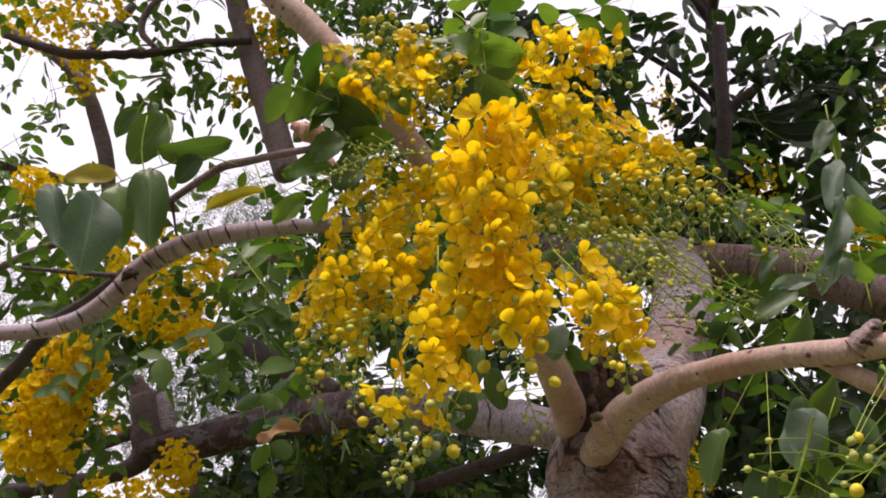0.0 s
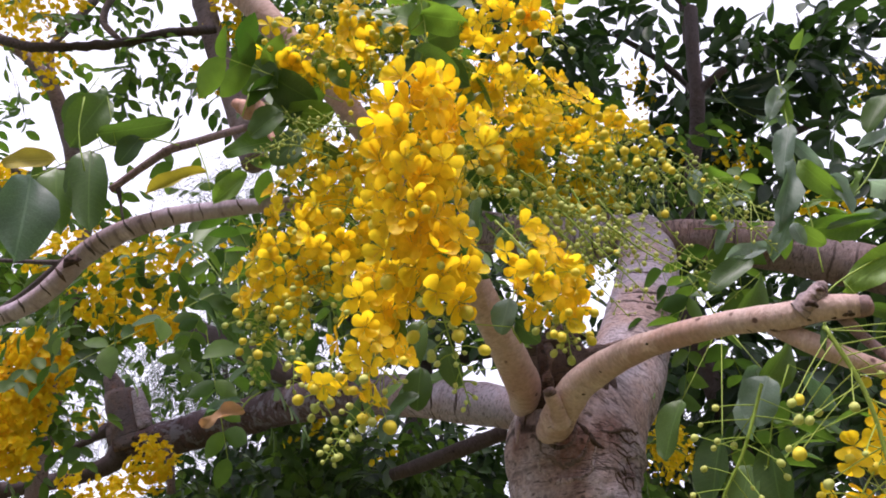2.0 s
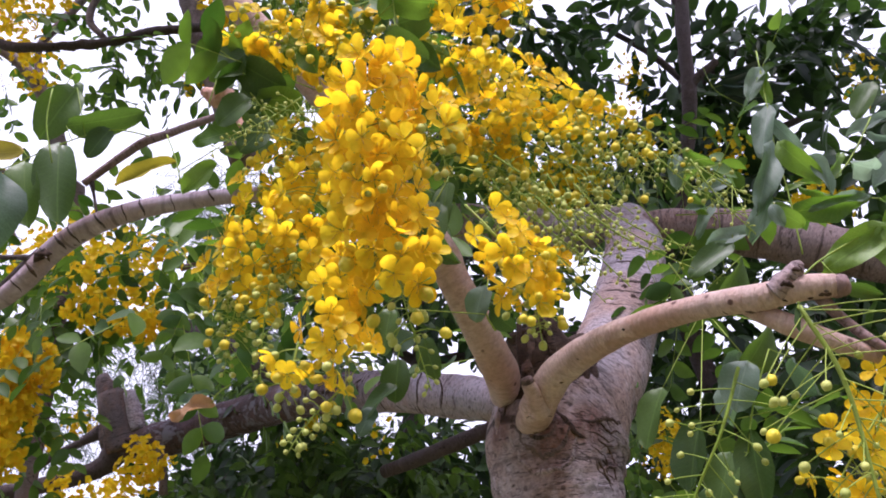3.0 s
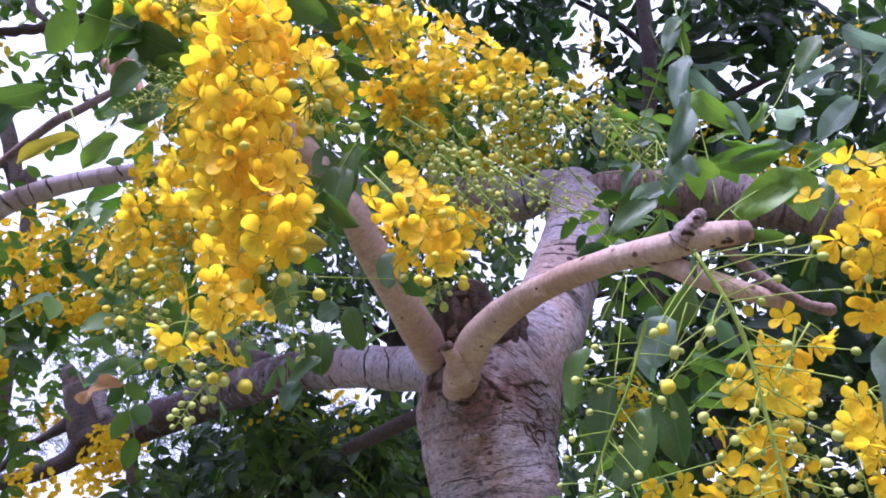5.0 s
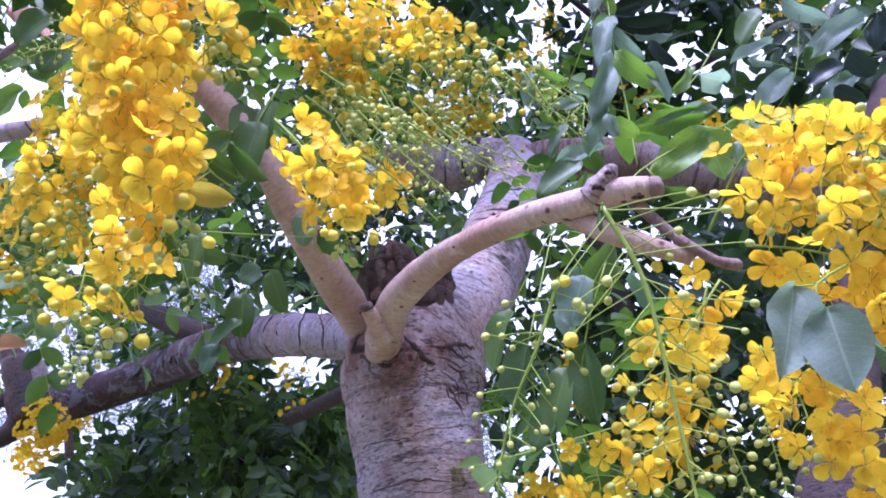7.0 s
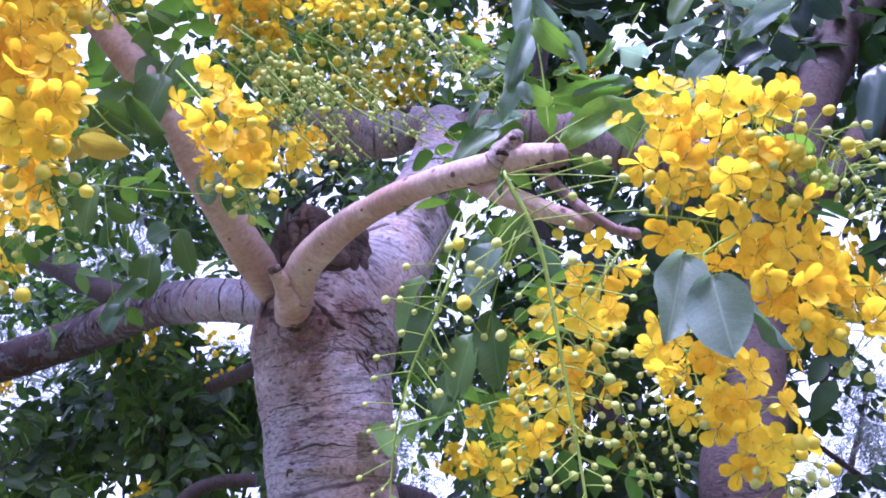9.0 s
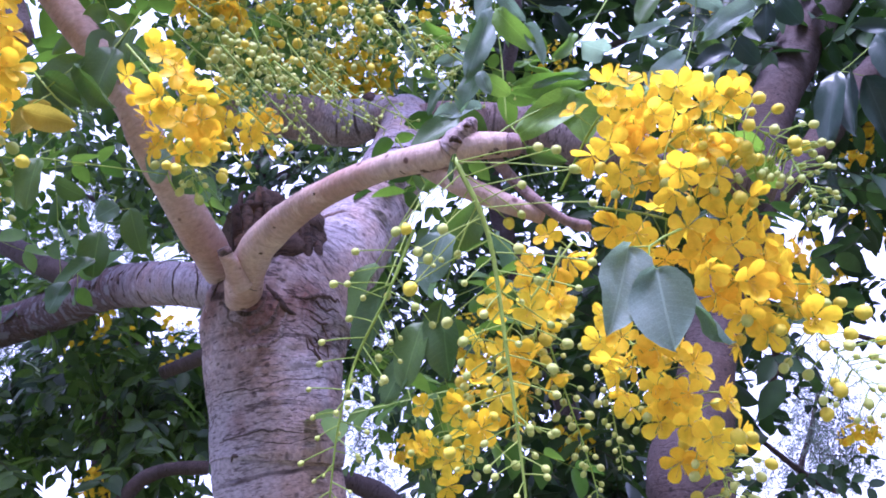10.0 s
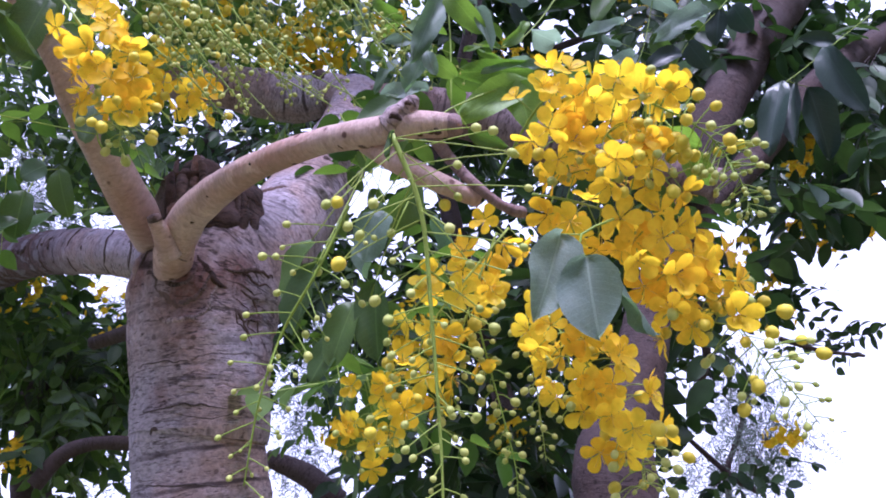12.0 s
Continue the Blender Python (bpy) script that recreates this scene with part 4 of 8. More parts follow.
limb("splinter", [(0.449, 1.946, 2.141, 0.015), (0.451, 1.834, 2.164, 0.016), (0.456, 1.841, 2.245, 0.009), (0.466, 1.840, 2.256, 0.003)], BARK_PEEL, tree, "", 9, 0.006, 0.28, 71, 0.0)
limb("splinter", [(0.434, 1.923, 2.131, 0.015), (0.450, 1.811, 2.131, 0.015), (0.446, 1.821, 2.192, 0.008), (0.451, 1.820, 2.203, 0.003)], BARK_DEAD_SHADE, tree, "", 9, 0.006, 0.28, 72, 0.0)
limb("splinter", [(0.437, 1.943, 2.140, 0.013), (0.456, 1.828, 2.175, 0.014), (0.453, 1.835, 2.274, 0.008), (0.456, 1.834, 2.286, 0.003)], BARK_PEEL, tree, "", 9, 0.006, 0.28, 73, 0.0)
limb("splinter", [(0.389, 1.898, 2.122, 0.011), (0.393, 1.799, 2.147, 0.012), (0.396, 1.793, 2.217, 0.007), (0.400, 1.792, 2.228, 0.002)], BARK_DEAD_SHADE, tree, "", 9, 0.006, 0.28, 74, 0.0)
limb("splinter", [(0.447, 1.911, 2.124, 0.010), (0.463, 1.805, 2.140, 0.010), (0.461, 1.807, 2.212, 0.006), (0.463, 1.806, 2.223, 0.002)], BARK_DEAD_SHADE, tree, "", 9, 0.006, 0.28, 75, 0.0)
limb("splinter", [(0.396, 1.942, 2.143, 0.009), (0.400, 1.838, 2.181, 0.009), (0.404, 1.835, 2.270, 0.005), (0.415, 1.834, 2.281, 0.002)], BARK_DEAD_SHADE, tree, "", 9, 0.006, 0.28, 76, 0.0)
limb("splinter", [(0.438, 1.928, 2.133, 0.014), (0.438, 1.823, 2.175, 0.015), (0.445, 1.819, 2.268, 0.008), (0.447, 1.818, 2.280, 0.003)], BARK_PEEL, tree, "", 9, 0.006, 0.28, 77, 0.0)
limb("splinter", [(0.501, 1.976, 2.086, 0.014), (0.524, 1.862, 2.118, 0.015), (0.533, 1.869, 2.207, 0.008), (0.521, 1.868, 2.219, 0.003)], BARK_DEAD_SHADE, tree, "", 9, 0.006, 0.28, 78, 0.0)
limb("splinter", [(0.479, 2.000, 2.098, 0.009), (0.490, 1.897, 2.109, 0.009), (0.496, 1.898, 2.166, 0.005), (0.493, 1.897, 2.178, 0.002)], BARK_DEAD_SHADE, tree, "", 9, 0.006, 0.28, 79, 0.0)
limb("splinter", [(0.495, 1.975, 2.086, 0.010), (0.519, 1.868, 2.111, 0.010), (0.525, 1.869, 2.187, 0.006), (0.513, 1.868, 2.199, 0.002)], BARK_DEAD_SHADE, tree, "", 9, 0.006, 0.28, 80, 0.0)
limb("splinter", [(0.511, 1.964, 2.081, 0.009), (0.523, 1.855, 2.105, 0.010), (0.539, 1.859, 2.181, 0.005), (0.546, 1.858, 2.192, 0.002)], BARK_DEAD_SHADE, tree, "", 9, 0.006, 0.28, 81, 0.0)
limb("splinter", [(0.506, 2.002, 2.097, 0.008), (0.525, 1.889, 2.131, 0.009), (0.538, 1.895, 2.221, 0.005), (0.534, 1.893, 2.233, 0.002)], BARK_PEEL, tree, "", 9, 0.006, 0.28, 82, 0.0)
limb("splinter", [(0.497, 1.971, 2.084, 0.010), (0.513, 1.857, 2.117, 0.010), (0.523, 1.864, 2.207, 0.006), (0.518, 1.863, 2.219, 0.002)], BARK_DEAD_SHADE, tree, "", 9, 0.006, 0.28, 83, 0.0)
limb("splinter", [(0.518, 1.978, 2.086, 0.015), (0.540, 1.876, 2.097, 0.016), (0.552, 1.876, 2.154, 0.009), (0.549, 1.875, 2.166, 0.003)], BARK_DEAD_SHADE, tree, "", 9, 0.006, 0.28, 84, 0.0)
limb("splinter", [(0.521, 2.000, 2.095, 0.012), (0.535, 1.900, 2.115, 0.013), (0.552, 1.897, 2.177, 0.007), (0.551, 1.896, 2.189, 0.002)], BARK_PEEL, tree, "", 9, 0.006, 0.28, 85, 0.0)
limb("splinter", [(0.482, 1.961, 2.081, 0.009), (0.499, 1.862, 2.103, 0.009), (0.504, 1.857, 2.169, 0.005), (0.494, 1.856, 2.181, 0.002)], BARK_DEAD_SHADE, tree, "", 9, 0.006, 0.28, 86, 0.0)
mauve_limb = limb("limb", [(0.059, 1.532, 2.498, 0.018), (-0.089, 1.533, 2.497, 0.017), (-0.186, 1.555, 2.520, 0.017), (-0.271, 1.566, 2.530, 0.019), (-0.380, 1.589, 2.543, 0.021), (-0.490, 1.613, 2.538, 0.023), (-0.593, 1.651, 2.515, 0.025), (-0.652, 1.668, 2.464, 0.023), (-0.729, 1.695, 2.428, 0.021), (-0.818, 1.709, 2.412, 0.020), (-0.929, 1.709, 2.413, 0.018), (-1.090, 1.707, 2.430, 0.017)], BARK_SMOOTH, tree, "smooth mauve limb with dark rings, crossing the sky", 20, 0.012, 0.08, 87, 0.0)
mauve_surface = surface_of(mauve_limb)
fold(mauve_surface, [(-0.220, 1.543, 2.539, 0.001), (-0.215, 1.531, 2.515, 0.003), (-0.211, 1.533, 2.495, 0.003), (-0.212, 1.548, 2.490, 0.001)], BARK_DEAD_SHADE, tree, 89, 0.55)
fold(mauve_surface, [(-0.308, 1.566, 2.558, 0.001), (-0.302, 1.553, 2.533, 0.002), (-0.298, 1.555, 2.513, 0.002), (-0.299, 1.570, 2.508, 0.001)], BARK_DARK, tree, 90, 0.55)
fold(mauve_surface, [(-0.379, 1.577, 2.562, 0.001), (-0.373, 1.565, 2.537, 0.003), (-0.368, 1.567, 2.517, 0.003), (-0.370, 1.582, 2.511, 0.001)], BARK_DARK, tree, 91, 0.55)
fold(mauve_surface, [(-0.422, 1.589, 2.565, 0.001), (-0.415, 1.577, 2.541, 0.002), (-0.410, 1.579, 2.520, 0.002), (-0.411, 1.594, 2.515, 0.001)], BARK_DEAD_SHADE, tree, 92, 0.55)
fold(mauve_surface, [(-0.489, 1.602, 2.558, 0.001), (-0.476, 1.589, 2.536, 0.003), (-0.464, 1.591, 2.515, 0.003), (-0.461, 1.606, 2.512, 0.001)], BARK_DARK, tree, 93, 0.55)
fold(mauve_surface, [(-0.555, 1.627, 2.550, 0.001), (-0.542, 1.614, 2.528, 0.003), (-0.529, 1.616, 2.506, 0.003), (-0.527, 1.631, 2.504, 0.001)], BARK_DARK, tree, 94, 0.55)
fold(mauve_surface, [(-0.586, 1.634, 2.538, 0.001), (-0.573, 1.621, 2.516, 0.004), (-0.560, 1.623, 2.494, 0.004), (-0.558, 1.638, 2.492, 0.001)], BARK_DARK, tree, 95, 0.55)
fold(mauve_surface, [(-0.622, 1.642, 2.517, 0.001), (-0.608, 1.629, 2.496, 0.004), (-0.595, 1.631, 2.475, 0.004), (-0.593, 1.646, 2.472, 0.001)], BARK_DEAD_SHADE, tree, 96, 0.55)
fold(mauve_surface, [(-0.654, 1.656, 2.492, 0.002), (-0.640, 1.643, 2.471, 0.005), (-0.627, 1.645, 2.450, 0.005), (-0.625, 1.660, 2.447, 0.002)], BARK_DEAD_SHADE, tree, 0, 0.55)
fold(mauve_surface, [(-0.692, 1.670, 2.465, 0.001), (-0.677, 1.658, 2.444, 0.002), (-0.664, 1.659, 2.424, 0.002), (-0.662, 1.674, 2.420, 0.001)], BARK_DEAD_SHADE, tree, 1, 0.55)
fold(mauve_surface, [(-0.748, 1.684, 2.444, 0.001), (-0.735, 1.672, 2.422, 0.003), (-0.726, 1.673, 2.402, 0.003), (-0.727, 1.688, 2.396, 0.001)], BARK_DARK, tree, 2, 0.55)
fold(mauve_surface, [(-0.798, 1.697, 2.437, 0.001), (-0.785, 1.684, 2.415, 0.002), (-0.776, 1.686, 2.395, 0.002), (-0.777, 1.701, 2.390, 0.001)], BARK_DARK, tree, 3, 0.55)
fold(mauve_surface, [(-0.856, 1.697, 2.430, 0.001), (-0.843, 1.685, 2.409, 0.003), (-0.833, 1.687, 2.388, 0.003), (-0.835, 1.702, 2.383, 0.001)], BARK_DARK, tree, 4, 0.55)
limb("stub", [(-0.609, 1.642, 2.489, 0.022), (-0.614, 1.629, 2.500, 0.012)], BARK_DEAD_SHADE, tree, "", 10, 0.006, 0.3, 5, 0.0)
limb("branch", [(-0.625, 1.652, 2.504, 0.016), (-0.800, 1.818, 2.540, 0.014), (-0.976, 1.995, 2.586, 0.017), (-1.156, 2.177, 2.562, 0.021), (-1.327, 2.303, 2.507, 0.022)], BARK_DARK, tree, "", 12, 0.02, 0.1, 6, 0.0)
limb("branch", [(-0.650, 1.664, 2.509, 0.007), (-0.790, 1.696, 2.554, 0.005), (-0.939, 1.751, 2.617, 0.005)], BARK_DARK, tree, "", 8, 0.02, 0.1, 7, 0.0)
limb("branch", [(-0.133, 1.400, 2.606, 0.006), (-0.160, 1.420, 2.624, 0.008), (-0.249, 1.520, 2.703, 0.009), (-0.347, 1.620, 2.776, 0.010), (-0.437, 1.700, 2.833, 0.011), (-0.508, 1.720, 2.807, 0.010), (-0.595, 1.740, 2.761, 0.010)], BARK_TWIG, tree, "", 12, 0.014, 0.12, 8, 0.0)
limb("branch", [(-0.578, 1.738, 2.772, 0.009), (-0.573, 1.750, 2.737, 0.004), (-0.563, 1.760, 2.677, 0.003)], BARK_DARK, tree, "", 8, 0.014, 0.12, 9, 0.0)
limb("broken_knob", [(-0.193, 1.405, 2.679, 0.005), (-0.179, 1.400, 2.672, 0.014), (-0.155, 1.400, 2.656, 0.020), (-0.132, 1.405, 2.643, 0.017), (-0.117, 1.410, 2.631, 0.006)], WOOD_PINK, tree, "pinkish broken end of a branch", 18, 0.004, 0.5, 98, 0.0)
limb("bark_flap", [(-0.146, 1.412, 2.648, 0.010), (-0.126, 1.410, 2.617, 0.009), (-0.112, 1.405, 2.583, 0.007), (-0.103, 1.400, 2.553, 0.002)], WOOD_PINK, tree, "", 12, 0.005, 0.5, 99, 0.0)
# its flowers
raceme(tree, [(0.194, 1.000, 2.297), (0.176, 1.000, 2.185), (0.173, 1.020, 2.093), (0.181, 1.040, 2.017), (0.189, 1.070, 1.959), (0.199, 1.090, 1.900), (0.210, 1.100, 1.838)], (0, 0.68, 101), (0.05, 0.85, 35), (0.6, 1, 26), 0.0477, 0.98, 108)
raceme(tree, [(0.234, 1.058, 2.276), (0.256, 1.054, 2.184), (0.280, 1.083, 2.132)], (0, 0.7, 18), (0.1, 0.9, 22), (0.5, 1, 9), 0.0396, 1, 109)
raceme(tree, [(0.060, 1.364, 2.494), (-0.020, 1.372, 2.405), (-0.079, 1.393, 2.301), (-0.116, 1.415, 2.189), (-0.137, 1.424, 2.086)], (0, 0.8, 64), (0.05, 0.95, 59), (0.5, 1, 32), 0.0601, 1, 110)
raceme(tree, [(0.060, 1.327, 2.371), (0.009, 1.360, 2.266), (-0.016, 1.369, 2.160)], (0, 0.8, 27), (0.1, 1, 32), (0.5, 1, 19), 0.0546, 1, 111)
raceme(tree, [(0.140, 1.226, 2.154), (0.087, 1.256, 2.088), (0.066, 1.261, 2.026), (0.080, 1.265, 1.988), (0.114, 1.245, 1.939)], (0, 0.9, 36), (0.3, 1, 9), (0.8, 1, 6), 0.0396, 1, 112)
raceme(tree, [(0.014, 1.285, 2.021), (-0.001, 1.290, 1.969), (-0.016, 1.293, 1.936)], (0, 0.5, 4), (0.1, 1, 13), (0.5, 1, 6), 0.0347, 1, 113)
raceme(tree, [(0.080, 1.269, 1.931), (0.028, 1.273, 1.888), (-0.007, 1.276, 1.844)], (0, 0, 0), (0, 0.3, 4), (0.2, 1, 20), 0.0297, 1, 114)
raceme(tree, [(0.298, 1.291, 2.233), (0.335, 1.284, 2.166), (0.366, 1.290, 2.100), (0.377, 1.308, 2.036), (0.383, 1.311, 1.998)], (0.3, 0.8, 12), (0.4, 1, 13), (0.7, 1, 9), 0.0415, 1, 115)
raceme(tree, [(-0.098, 1.294, 2.744), (-0.009, 1.299, 2.685), (0.079, 1.293, 2.617), (0.136, 1.281, 2.624)], (0, 0.9, 27), (0, 1, 49), (0.2, 1, 31), 0.0445, 1, 116)
raceme(tree, [(0.037, 1.314, 2.790), (0.115, 1.319, 2.731), (0.178, 1.303, 2.639)], (0, 0.7, 18), (0.1, 1, 40), (0.4, 1, 22), 0.0445, 1, 117)
raceme(tree, [(0.311, 1.262, 2.697), (0.358, 1.231, 2.638), (0.432, 1.208, 2.629), (0.453, 1.193, 2.520)], (0, 0.7, 24), (0.4, 1, 13), (0.7, 1, 6), 0.0396, 1, 118)
raceme(tree, [(0.281, 1.382, 2.701), (0.360, 1.421, 2.676), (0.433, 1.420, 2.679)], (0, 0.9, 24), (0.3, 1, 19), (0.7, 1, 12), 0.0491, 1, 119)
raceme(tree, [(0.441, 1.555, 2.793), (0.529, 1.619, 2.748), (0.631, 1.659, 2.703), (0.688, 1.663, 2.653)], (0, 0.9, 32), (0.1, 1, 32), (0.5, 1, 19), 0.0546, 1.08, 120)
raceme(tree, [(0.317, 1.507, 2.649), (0.388, 1.569, 2.625), (0.486, 1.596, 2.598)], (0, 0.8, 23), (0.1, 1, 28), (0.4, 1, 17), 0.0546, 1.08, 121)
raceme(tree, [(0.423, 1.565, 2.682), (0.514, 1.595, 2.609), (0.610, 1.623, 2.566), (0.722, 1.650, 2.536)], (0, 0.2, 7), (0.1, 1, 32), (0.5, 1, 19), 0.0655, 1.08, 122)
raceme(tree, [(0.405, 1.550, 2.574), (0.524, 1.602, 2.532), (0.653, 1.651, 2.516), (0.749, 1.654, 2.487)], (0, 0, 0), (0.1, 0.95, 28), (0.5, 1, 19), 0.0655, 1.08, 123)
raceme(tree, [(0.527, 1.626, 2.667), (0.651, 1.642, 2.624), (0.767, 1.648, 2.559), (0.847, 1.655, 2.472)], (0, 0.1, 3), (0.1, 0.6, 15), (0.5, 1, 26), 0.0546, 1.08, 124)
raceme(tree, [(0.196, 1.483, 2.929), (0.264, 1.491, 2.833), (0.303, 1.500, 2.729)], (0, 0.8, 15), (0, 1, 38), (0.1, 1, 72), 0.0491, 1, 125)
raceme(tree, [(0.439, 1.580, 2.781), (0.411, 1.595, 2.610), (0.368, 1.605, 2.497)], (0, 0.8, 15), (0, 1, 28), (0.4, 1, 24), 0.0546, 1.08, 126)
raceme(tree, [(-0.043, 1.365, 2.898), (0.079, 1.368, 2.861), (0.202, 1.369, 2.856)], (0, 0, 0), (0, 0.6, 32), (0, 1, 89), 0.0491, 1, 127)
raceme(tree, [(0.117, 1.248, 2.441), (0.034, 1.270, 2.467), (-0.063, 1.289, 2.522)], (0, 0, 0), (0, 0.5, 3), (0, 1, 26), 0.0347, 0.6, 128)
raceme(tree, [(0.026, 1.298, 2.419), (-0.055, 1.295, 2.457), (-0.138, 1.298, 2.427)], (0, 0, 0), (0, 0.3, 1), (0, 1, 22), 0.0297, 0.6, 129)
raceme(tree, [(0.396, 1.579, 2.520), (0.423, 1.584, 2.458), (0.423, 1.590, 2.389)], (0, 0, 0), (0, 0.6, 8), (0, 1, 26), 0.0396, 1, 130, stem=0.0028)
raceme(tree, [(0.576, 1.652, 2.513), (0.610, 1.684, 2.422), (0.643, 1.716, 2.332)], (0, 0, 0), (0, 0, 0), (0, 1, 29), 0.0297, 1, 131)
raceme(tree, [(0.472, 1.628, 2.513), (0.525, 1.662, 2.391), (0.556, 1.695, 2.291)], (0, 0, 0), (0, 0, 0), (0, 1, 29), 0.0297, 1, 132)
raceme(tree, [(-0.153, 1.474, 2.338), (-0.155, 1.486, 2.208), (-0.162, 1.497, 2.078)], (0, 0, 0), (0, 0.4, 3), (0, 1, 35), 0.0297, 1, 133)
raceme(tree, [(-0.044, 1.366, 2.196), (-0.062, 1.375, 2.095), (-0.070, 1.383, 2.007)], (0, 0, 0), (0, 0.4, 3), (0, 1, 29), 0.0297, 1, 134)
raceme(tree, [(0.034, 1.279, 2.509), (-0.031, 1.282, 2.469), (-0.103, 1.284, 2.443)], (0, 0, 0), (0, 0.2, 1), (0.1, 1, 29), 0.0347, 0.6, 135)
raceme(tree, [(0.170, 1.321, 2.440), (0.061, 1.345, 2.437), (-0.025, 1.346, 2.426)], (0, 0.4, 8), (0, 0.5, 13), (0.3, 1, 26), 0.0347, 1, 136)
raceme(tree, [(0.394, 1.403, 2.321), (0.468, 1.428, 2.313), (0.555, 1.457, 2.254)], (0, 0, 0), (0, 0.4, 6), (0.1, 1, 39), 0.0297, 1, 137)
raceme(tree, [(0.428, 1.359, 2.276), (0.490, 1.368, 2.178), (0.551, 1.376, 2.083)], (0, 0, 0), (0, 0.5, 6), (0.2, 1, 20), 0.0347, 0.75, 138)
raceme(tree, [(0.345, 1.355, 2.324), (0.425, 1.364, 2.224), (0.511, 1.373, 2.116)], (0, 0, 0), (0, 0.5, 3), (0.2, 1, 16), 0.0347, 0.75, 139)
raceme(tree, [(0.409, 1.617, 2.359), (0.448, 1.599, 2.291), (0.479, 1.604, 2.229)], (0, 0.9, 16), (0.4, 1, 6), (0.8, 1, 3), 0.0347, 1, 140)
raceme(tree, [(0.318, 1.294, 2.197), (0.356, 1.288, 2.129), (0.380, 1.293, 2.064), (0.379, 1.301, 1.976)], (0, 0.7, 14), (0.5, 1, 8), (0.8, 1, 8), 0.0396, 1, 141)
raceme(tree, [(0.727, 1.209, 1.931), (0.751, 1.218, 1.822), (0.748, 1.243, 1.677), (0.740, 1.268, 1.524), (0.729, 1.276, 1.431)], (0.96, 1, 1), (0, 0.2, 5), (0.0, 0.95, 46), 0.0983, 1, 142, stem=0.003, taper=0.5, label='long green hanging raceme of round unopened buds', stiff=True)
raceme(tree, [(0.925, 1.394, 1.873), (0.857, 1.400, 1.808), (0.784, 1.419, 1.734), (0.743, 1.414, 1.654), (0.703, 1.421, 1.566)], (0, 0.85, 29), (0.3, 1, 16), (0.6, 1, 18), 0.0454, 1, 143)
raceme(tree, [(0.913, 1.418, 1.877), (0.869, 1.425, 1.798), (0.823, 1.434, 1.699), (0.790, 1.418, 1.599)], (0, 0.9, 8), (0.3, 1, 9), (0.6, 1, 15), 0.0423, 1, 144)
raceme(tree, [(0.882, 1.272, 1.898), (0.945, 1.193, 1.971), (1.013, 1.147, 1.950), (1.070, 1.127, 1.904), (1.123, 1.130, 1.866), (1.160, 1.147, 1.813), (1.173, 1.164, 1.758)], (0.2, 0.62, 26), (0.5, 0.8, 27), (0.76, 1, 48), 0.0454, 1, 145, stiff=True)
raceme(tree, [(0.946, 1.172, 1.938), (0.953, 1.199, 1.901), (0.962, 1.215, 1.856)], (0, 0.9, 10), (0.3, 1, 9), (0.6, 1, 8), 0.0476, 1, 146)
raceme(tree, [(0.995, 1.152, 1.884), (1.038, 1.156, 1.840), (1.079, 1.156, 1.844)], (0, 0.9, 10), (0, 1, 20), (0.5, 1, 10), 0.0423, 1, 147)
raceme(tree, [(0.926, 1.274, 1.867), (0.978, 1.253, 1.840), (1.034, 1.221, 1.791), (1.079, 1.202, 1.735), (1.115, 1.207, 1.669), (1.154, 1.214, 1.597), (1.221, 1.234, 1.499)], (0.05, 0.62, 34), (0.55, 0.85, 20), (0.75, 1, 18), 0.0529, 1.06, 148, stiff=True)
raceme(tree, [(1.021, 1.211, 1.763), (1.055, 1.204, 1.707), (1.093, 1.223, 1.632)], (0, 0.9, 15), (0.6, 1, 9), (0.8, 1, 3), 0.0444, 1.1, 149)
raceme(tree, [(0.971, 1.404, 1.759), (0.986, 1.388, 1.671), (1.016, 1.382, 1.605), (1.046, 1.388, 1.530), (1.043, 1.394, 1.462)], (0, 0.78, 37), (0.6, 1, 23), (0.8, 1, 10), 0.0529, 1.06, 150)
raceme(tree, [(0.977, 1.463, 1.781), (0.990, 1.434, 1.694), (0.977, 1.421, 1.572)], (0, 0.9, 6), (0.5, 1, 9), (0.8, 1, 8), 0.0423, 1, 151)
raceme(tree, [(0.685, 1.390, 1.923), (0.630, 1.398, 1.827), (0.575, 1.429, 1.749), (0.537, 1.461, 1.663), (0.509, 1.483, 1.554)], (0, 0, 0), (0, 0, 0), (0.05, 1, 38), 0.0828, 0.85, 152, stem=0.0024, label='thin green raceme stalk with small unopened buds', stiff=True)
raceme(tree, [(0.868, 1.463, 1.776), (0.877, 1.471, 1.686), (0.893, 1.484, 1.541), (0.889, 1.489, 1.486)], (0, 0, 0), (0, 0, 0), (0, 1, 38), 0.0403, 1, 153)
raceme(tree, [(0.968, 1.488, 1.773), (0.956, 1.497, 1.664), (0.949, 1.508, 1.537)], (0, 0, 0), (0, 0, 0), (0, 1, 32), 0.0345, 1, 154)
raceme(tree, [(0.731, 1.765, 1.764), (0.737, 1.774, 1.670), (0.671, 1.776, 1.640)], (0, 0.9, 15), (0.3, 1, 7), (0.6, 1, 6), 0.0517, 1, 155)
raceme(tree, [(0.374, 1.407, 2.418), (0.460, 1.415, 2.322), (0.542, 1.426, 2.206)], (0, 0, 0), (0, 0.3, 1), (0.1, 1, 14), 0.0403, 0.7, 156)
raceme(tree, [(0.480, 1.574, 2.569), (0.561, 1.582, 2.484), (0.657, 1.593, 2.361)], (0, 0, 0), (0, 0.3, 1), (0.1, 1, 14), 0.0403, 0.7, 157)
